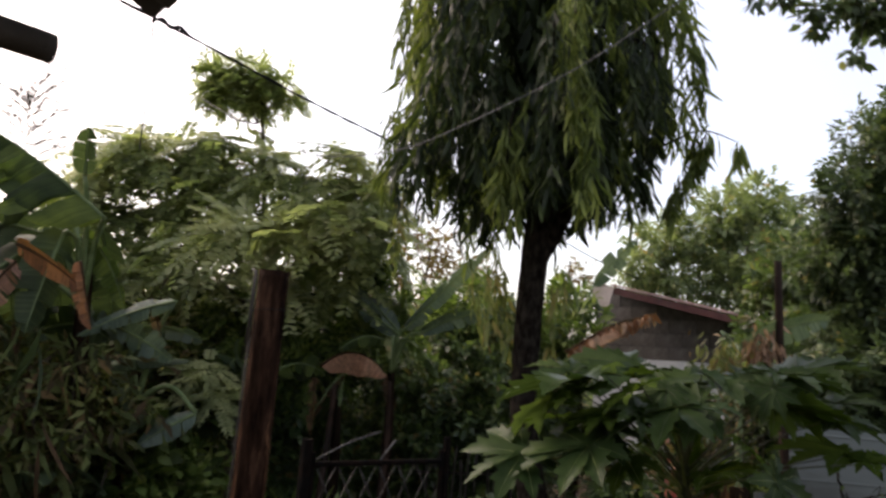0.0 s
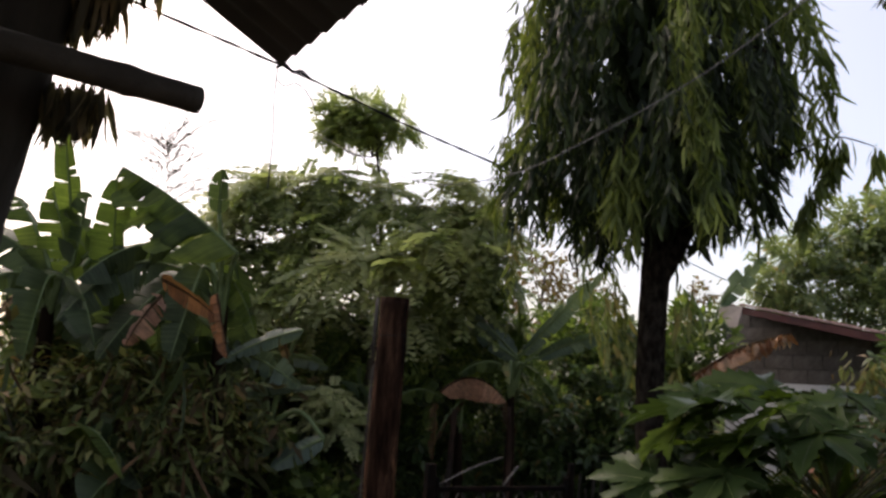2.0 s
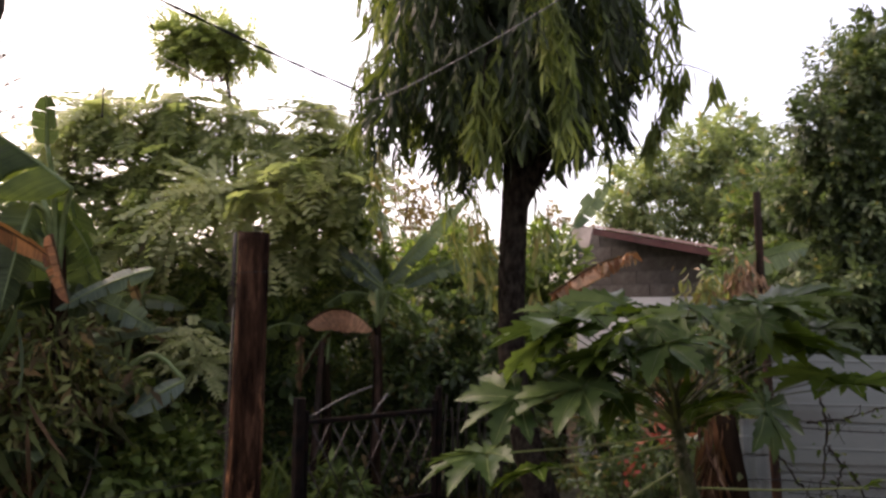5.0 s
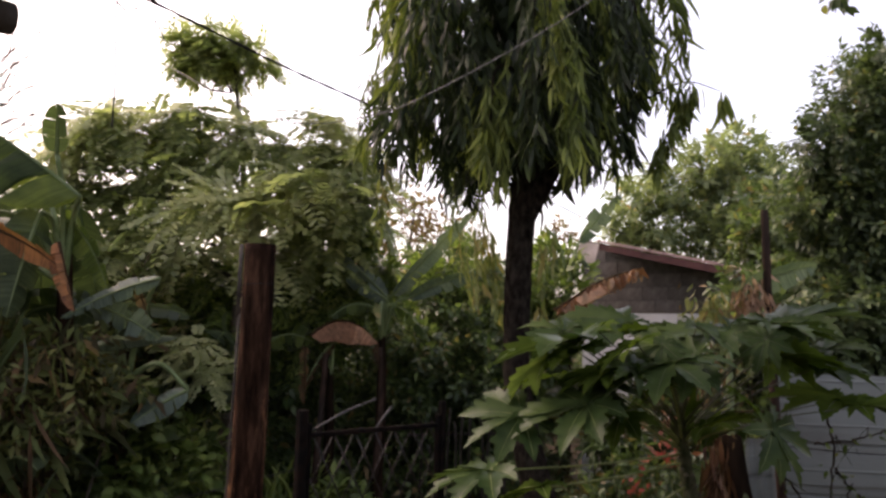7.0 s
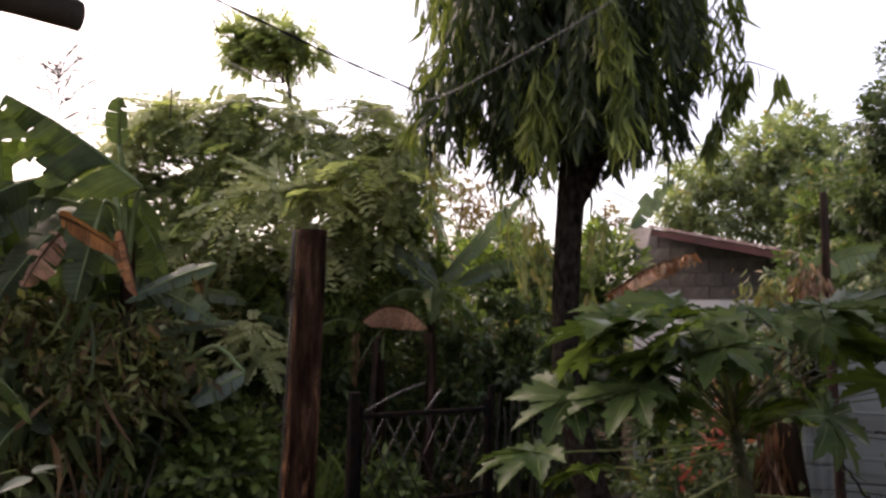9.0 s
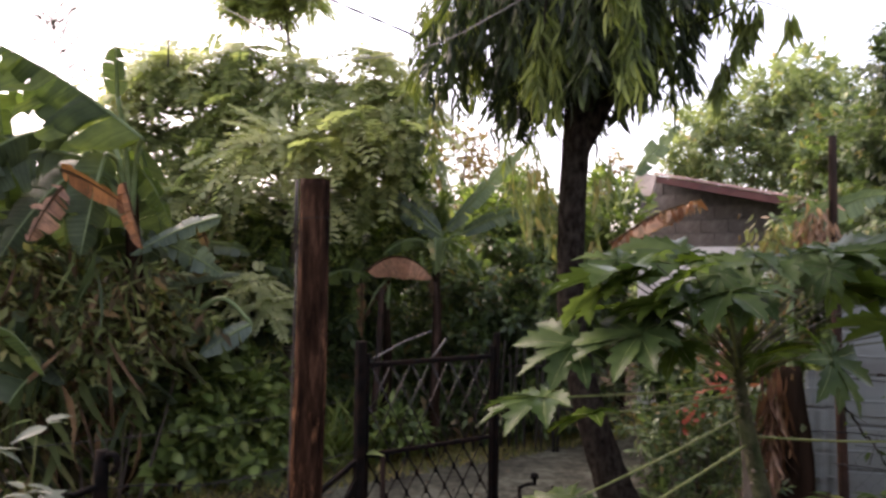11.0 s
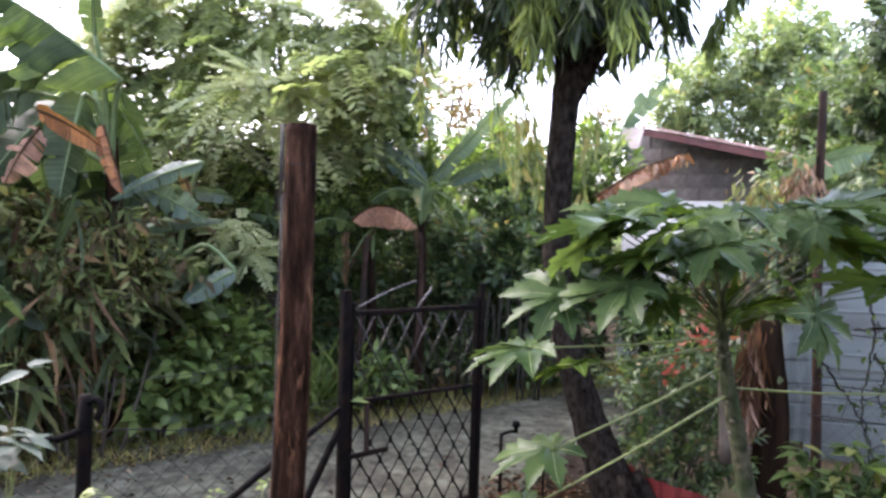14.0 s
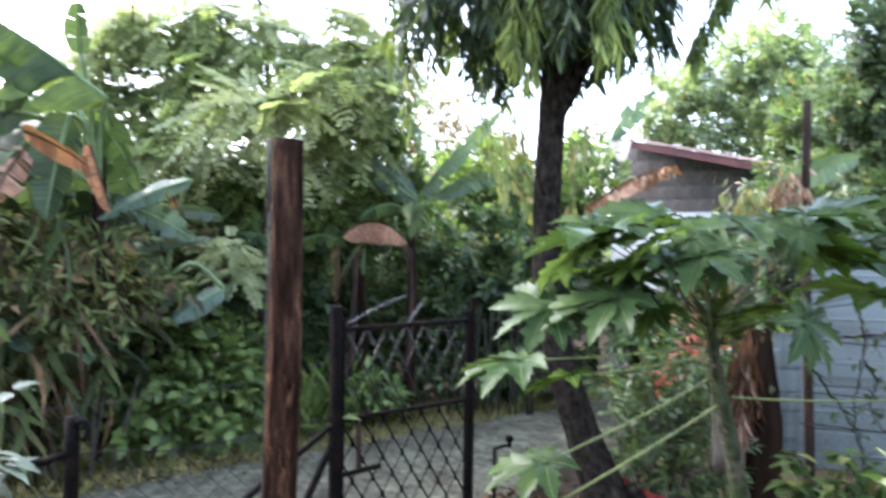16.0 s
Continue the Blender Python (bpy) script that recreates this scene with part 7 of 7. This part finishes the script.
    for k, (e, tip, z, dark, top_side, lean) in enumerate(ends):
        e, D = np.array(e), np.array([tip]) - np.array(e)
        scale = 0.88 if e[2] > 1.75 else 0.66
        e, r = np.array(tip) - scale * D[0], scale * float(np.linalg.norm(D))
        D[0, 1] *= 0.35
        z -= 0.05 if z > 1.66 else 0.0
        s = np.array([np.interp(z, line[:, 2], line[:, 0]), 3.73, z])
        mid = (s + e) / 2 + np.array([0, 0, 0.035 if e[2] > 1.7 else -0.012])
        stalk = tube(smooth_line([s, mid, e], 10), [0.0050, 0.0034] if dark else [0.0068, 0.0040], 7)
        lamina, veins = papaya_blade(rng, r)
        N = np.array([[0.12 * rng.normal(), (0.35 * lean - (0.14 if top_side else 0.0) if e[2] > 1.75 else 0.12) + 0.10 * rng.normal(), 1.0]])
        leaf = part("leaf_stalk", joined([stalk, strew(veins, e[None, :], D, N, [1.0])]), M_PETDARK if dark else M_PETIOLE, t)
        part("leaf_blade", strew(lamina, e[None, :], D, N, [1.0]), M_PAPB if top_side else M_PAP, leaf)
    n = 14
    at = np.array([1.165, 3.73, 1.88]) + 0.05 * rng.normal(size=(n, 3))
    D = np.column_stack([0.5 * rng.normal(size=n), 0.5 * rng.normal(size=n), np.ones(n)])
    part("young_leaves", strew(blade(0.4, 0.3, 0.2), at, D, rng.normal(size=(n, 3)), 0.10 + 0.12 * rng.random(n)), M_PAP, t)
    return t


papaya()


# ---- small plants of the yard ----
def croton():
    t = thing("variegated_shrub", "shrub with cream and lime variegated lobed leaves", "shrub", (1.72, 2.95, 0))
    rng = np.random.default_rng(311)
    heads = [((1.71, 2.95, 1.13), ((1.42, 2.90, 1.11), (1.43, 2.85, 0.91), (1.61, 2.98, 1.34), (1.67, 2.85, 1.21), (1.58, 3.10, 1.22), (1.80, 3.12, 1.30), (1.56, 2.80, 0.98))),
             ((1.86, 2.95, 1.06), ((1.84, 2.92, 1.37), (2.08, 2.90, 1.08), (1.72, 2.82, 0.83), (1.95, 2.84, 0.80), (2.02, 3.08, 1.28), (1.93, 3.15, 1.16), (1.66, 3.05, 0.90)))]
    for h, tips in heads:
        h = np.array(h)
        part("stem", tube(smooth_line([(1.80, 2.95, -0.05), (1.84, 2.95, h[2] * 0.6), h], 8), [0.016, 0.008], 6), M_PETIOLE, t)
        for tip in tips:
            D = np.array([tip]) - h
            part("leaf", strew(lobed(rng), (h + 0.06 * D[0])[None, :], D, np.array([[0.25 * rng.normal(), -0.35 + 0.2 * rng.normal(), 1.0]]), [float(np.linalg.norm(D))]), M_CROT, t)
    return t


def lobed(rng):
    """A broad leaf with wavy, cut edges."""
    V, F = [], []
    st = [(0, 0.03), (0.15, 0.20), (0.28, 0.16), (0.42, 0.30), (0.55, 0.20), (0.68, 0.24), (0.82, 0.13), (1.0, 0.0)]
    for u, w in st:
        z = -0.3 * u * u
        for g in (1, 0, -1):
            V.append((u + (0.05 if g else 0), g * 0.42 * w * (0.85 + 0.3 * rng.random()), z + (0.15 * w if g else 0)))
    F = [(3 * k + g, 3 * k + g + 1, 3 * k + g + 4, 3 * k + g + 3) for k in range(len(st) - 1) for g in range(2)]
    return np.array(V), F


croton()


def weed(label, base, heads, mat, seed, size=(0.045, 0.09), template=None, n=9):
    t = thing("weed", label, "weed", base)
    rng = np.random.default_rng(seed)
    for h in heads:
        h = np.array(h)
        part("stem", tube(smooth_line([(base[0], base[1], -0.03), ((base[0] + h[0]) / 2, (base[1] + h[1]) / 2, h[2] * 0.6), h], 7), [0.006, 0.003], 5), M_PETIOLE, t)
        a = 2 * math.pi * rng.random() + np.linspace(0, 2 * math.pi * 1.4, n)
        D = np.column_stack([np.cos(a), np.sin(a), 0.4 - 0.7 * rng.random(n)])
        part("leaves", strew(template or ovate(0.42, 0.15, 0.3), h + 0.02 * rng.normal(size=(n, 3)), D, np.array([0, 0, 1.0]) + 0.2 * rng.normal(size=(n, 3)), size[0] + (size[1] - size[0]) * rng.random(n)), mat, t)
    return t


weed("lime-green weed growing up through the fence", (-1.6, 3.05, 0), [(-1.62, 3.00, 1.04), (-1.55, 3.00, 0.98), (-1.67, 3.00, 0.96)], M_WEED, 321, (0.03, 0.065), None, 7)
weed("lime-green weed by the fence brace", (-1.25, 3.55, 0), [(-1.32, 3.60, 0.79), (-1.34, 3.60, 0.68)], M_WEED, 322, (0.03, 0.065), None, 7)
weed("lime-green weed at the foot of the timber post", (-1.05, 3.4, 0), [(-1.07, 3.40, 0.83), (-1.11, 3.40, 0.74), (-1.04, 3.45, 0.90)], M_WEED, 323, (0.03, 0.065), None, 7)
weed("broad-leaved plant with pale shiny leaves by the short post", (-2.3, 3.55, 0), [(-2.25, 3.60, 1.38), (-2.18, 3.40, 1.15)], M_PALE, 324, (0.12, 0.22), ovate(0.32, 0.2, 0.25), 4)
weed("broad-leaved green plant inside the fence", (-2.2, 3.3, 0), [(-2.19, 3.30, 1.08), (-2.10, 3.35, 1.11), (-2.30, 3.30, 1.35)], M_PALE, 325, (0.10, 0.20), ovate(0.42, 0.2, 0.25), 7)
weed("dead twiggy stalk on the bank", (-3.2, 6.3, 0), [(-3.15, 6.20, 1.16), (-3.22, 6.10, 0.89), (-3.07, 6.20, 0.92)], M_DRYP, 326, (0.1, 0.2), None, 4)
weed("leafy dark green weed at the foot of the metal fence", (2.15, 4.6, 0), [(2.08, 4.60, 0.76), (2.15, 4.58, 0.55), (2.02, 4.55, 0.62)], M_WEEDD, 331, (0.09, 0.17), ovate(0.48, 0.2, 0.35), 12)
weed("broad-leaved weed with yellowing leaves beside the metal fence", (2.40, 4.6, 0), [(2.42, 4.62, 0.78), (2.30, 4.55, 0.62), (2.36, 4.50, 0.40), (2.52, 4.55, 0.50)], M_WEEDD, 332, (0.09, 0.17), ovate(0.48, 0.2, 0.35), 12)
weed("young lime-green weed shoots before the metal fence", (2.25, 4.45, 0), [(2.22, 4.45, 0.58), (2.32, 4.40, 0.30), (2.15, 4.40, 0.28)], M_WEED, 333, (0.06, 0.11), ovate(0.46, 0.2, 0.3), 9)
weed("spreading dark weed by the papaya's foot", (2.05, 4.1, 0), [(1.98, 4.10, 0.32), (2.12, 4.05, 0.28), (2.22, 4.15, 0.42), (2.35, 4.0, 0.36)], M_WEEDD, 334, (0.08, 0.15), ovate(0.48, 0.2, 0.35), 11)
mark = thing("white_petal", "small white fallen petal stuck on the dead stump", "petal", (2.16, 5.08, 1.12))
part("petal", strew(blade(0.7, 0.3, 0.3, 0.5), np.array([(2.16, 5.075, 1.14)]), np.array([[0.1, -0.1, -1.0]]), np.array([[0, -1.0, 0.1]]), [0.07]), M_PALE, mark)
rng_c = np.random.default_rng(330)
for a, b in (((-3.11, 6.10, 1.32), (-3.07, 6.10, 0.70)), ((-3.17, 6.00, 1.19), (-3.00, 6.00, 0.91)), ((-3.13, 6.05, 1.13), (-3.28, 6.00, 0.72))):
    s = thing("dead_stalk", "pale dry broken stalk hanging on the bank", "stalk", a, "dead stalks on the bank")
    part("stalk", tube(smooth_line([a, (np.array(a) + np.array(b)) / 2 + 0.04 * rng_c.normal(size=3), b], 8), [0.022, 0.014], 7, 0.2, rng_c), M_DRY, s)


# ---- blocks of the house wall ----
def block_mesh(w):
    V, F = bar((0.0, 0, 0), (w, 0, 0), 0.014, 0.182)
    me = bpy.data.meshes.new("block")
    me.from_pydata([tuple(v) for v in V], [], [tuple(f) for f in F])
    me.materials.append(M_BLOCK)
    return me


FULL, HALF = block_mesh(0.386), block_mesh(0.186)
turn = math.atan2(HD[1], HD[0])
for row in range(5):
    z = 2.60 + 0.195 * row
    s = -0.1 + (0.2 if row % 2 else 0.0)
    while s < HL - 0.2:
        if z + 0.1 < 3.58 - 0.235 * (s + 0.4):
            o = new("block", FULL)
            o.parent = HOUSE
            p = house_at(s + 0.007, z, 0.004) - np.array(HOUSE.location)
            o.matrix_local = Matrix.Translation(Vector(p)) @ Matrix.Rotation(turn, 4, "Z")
        s += 0.4
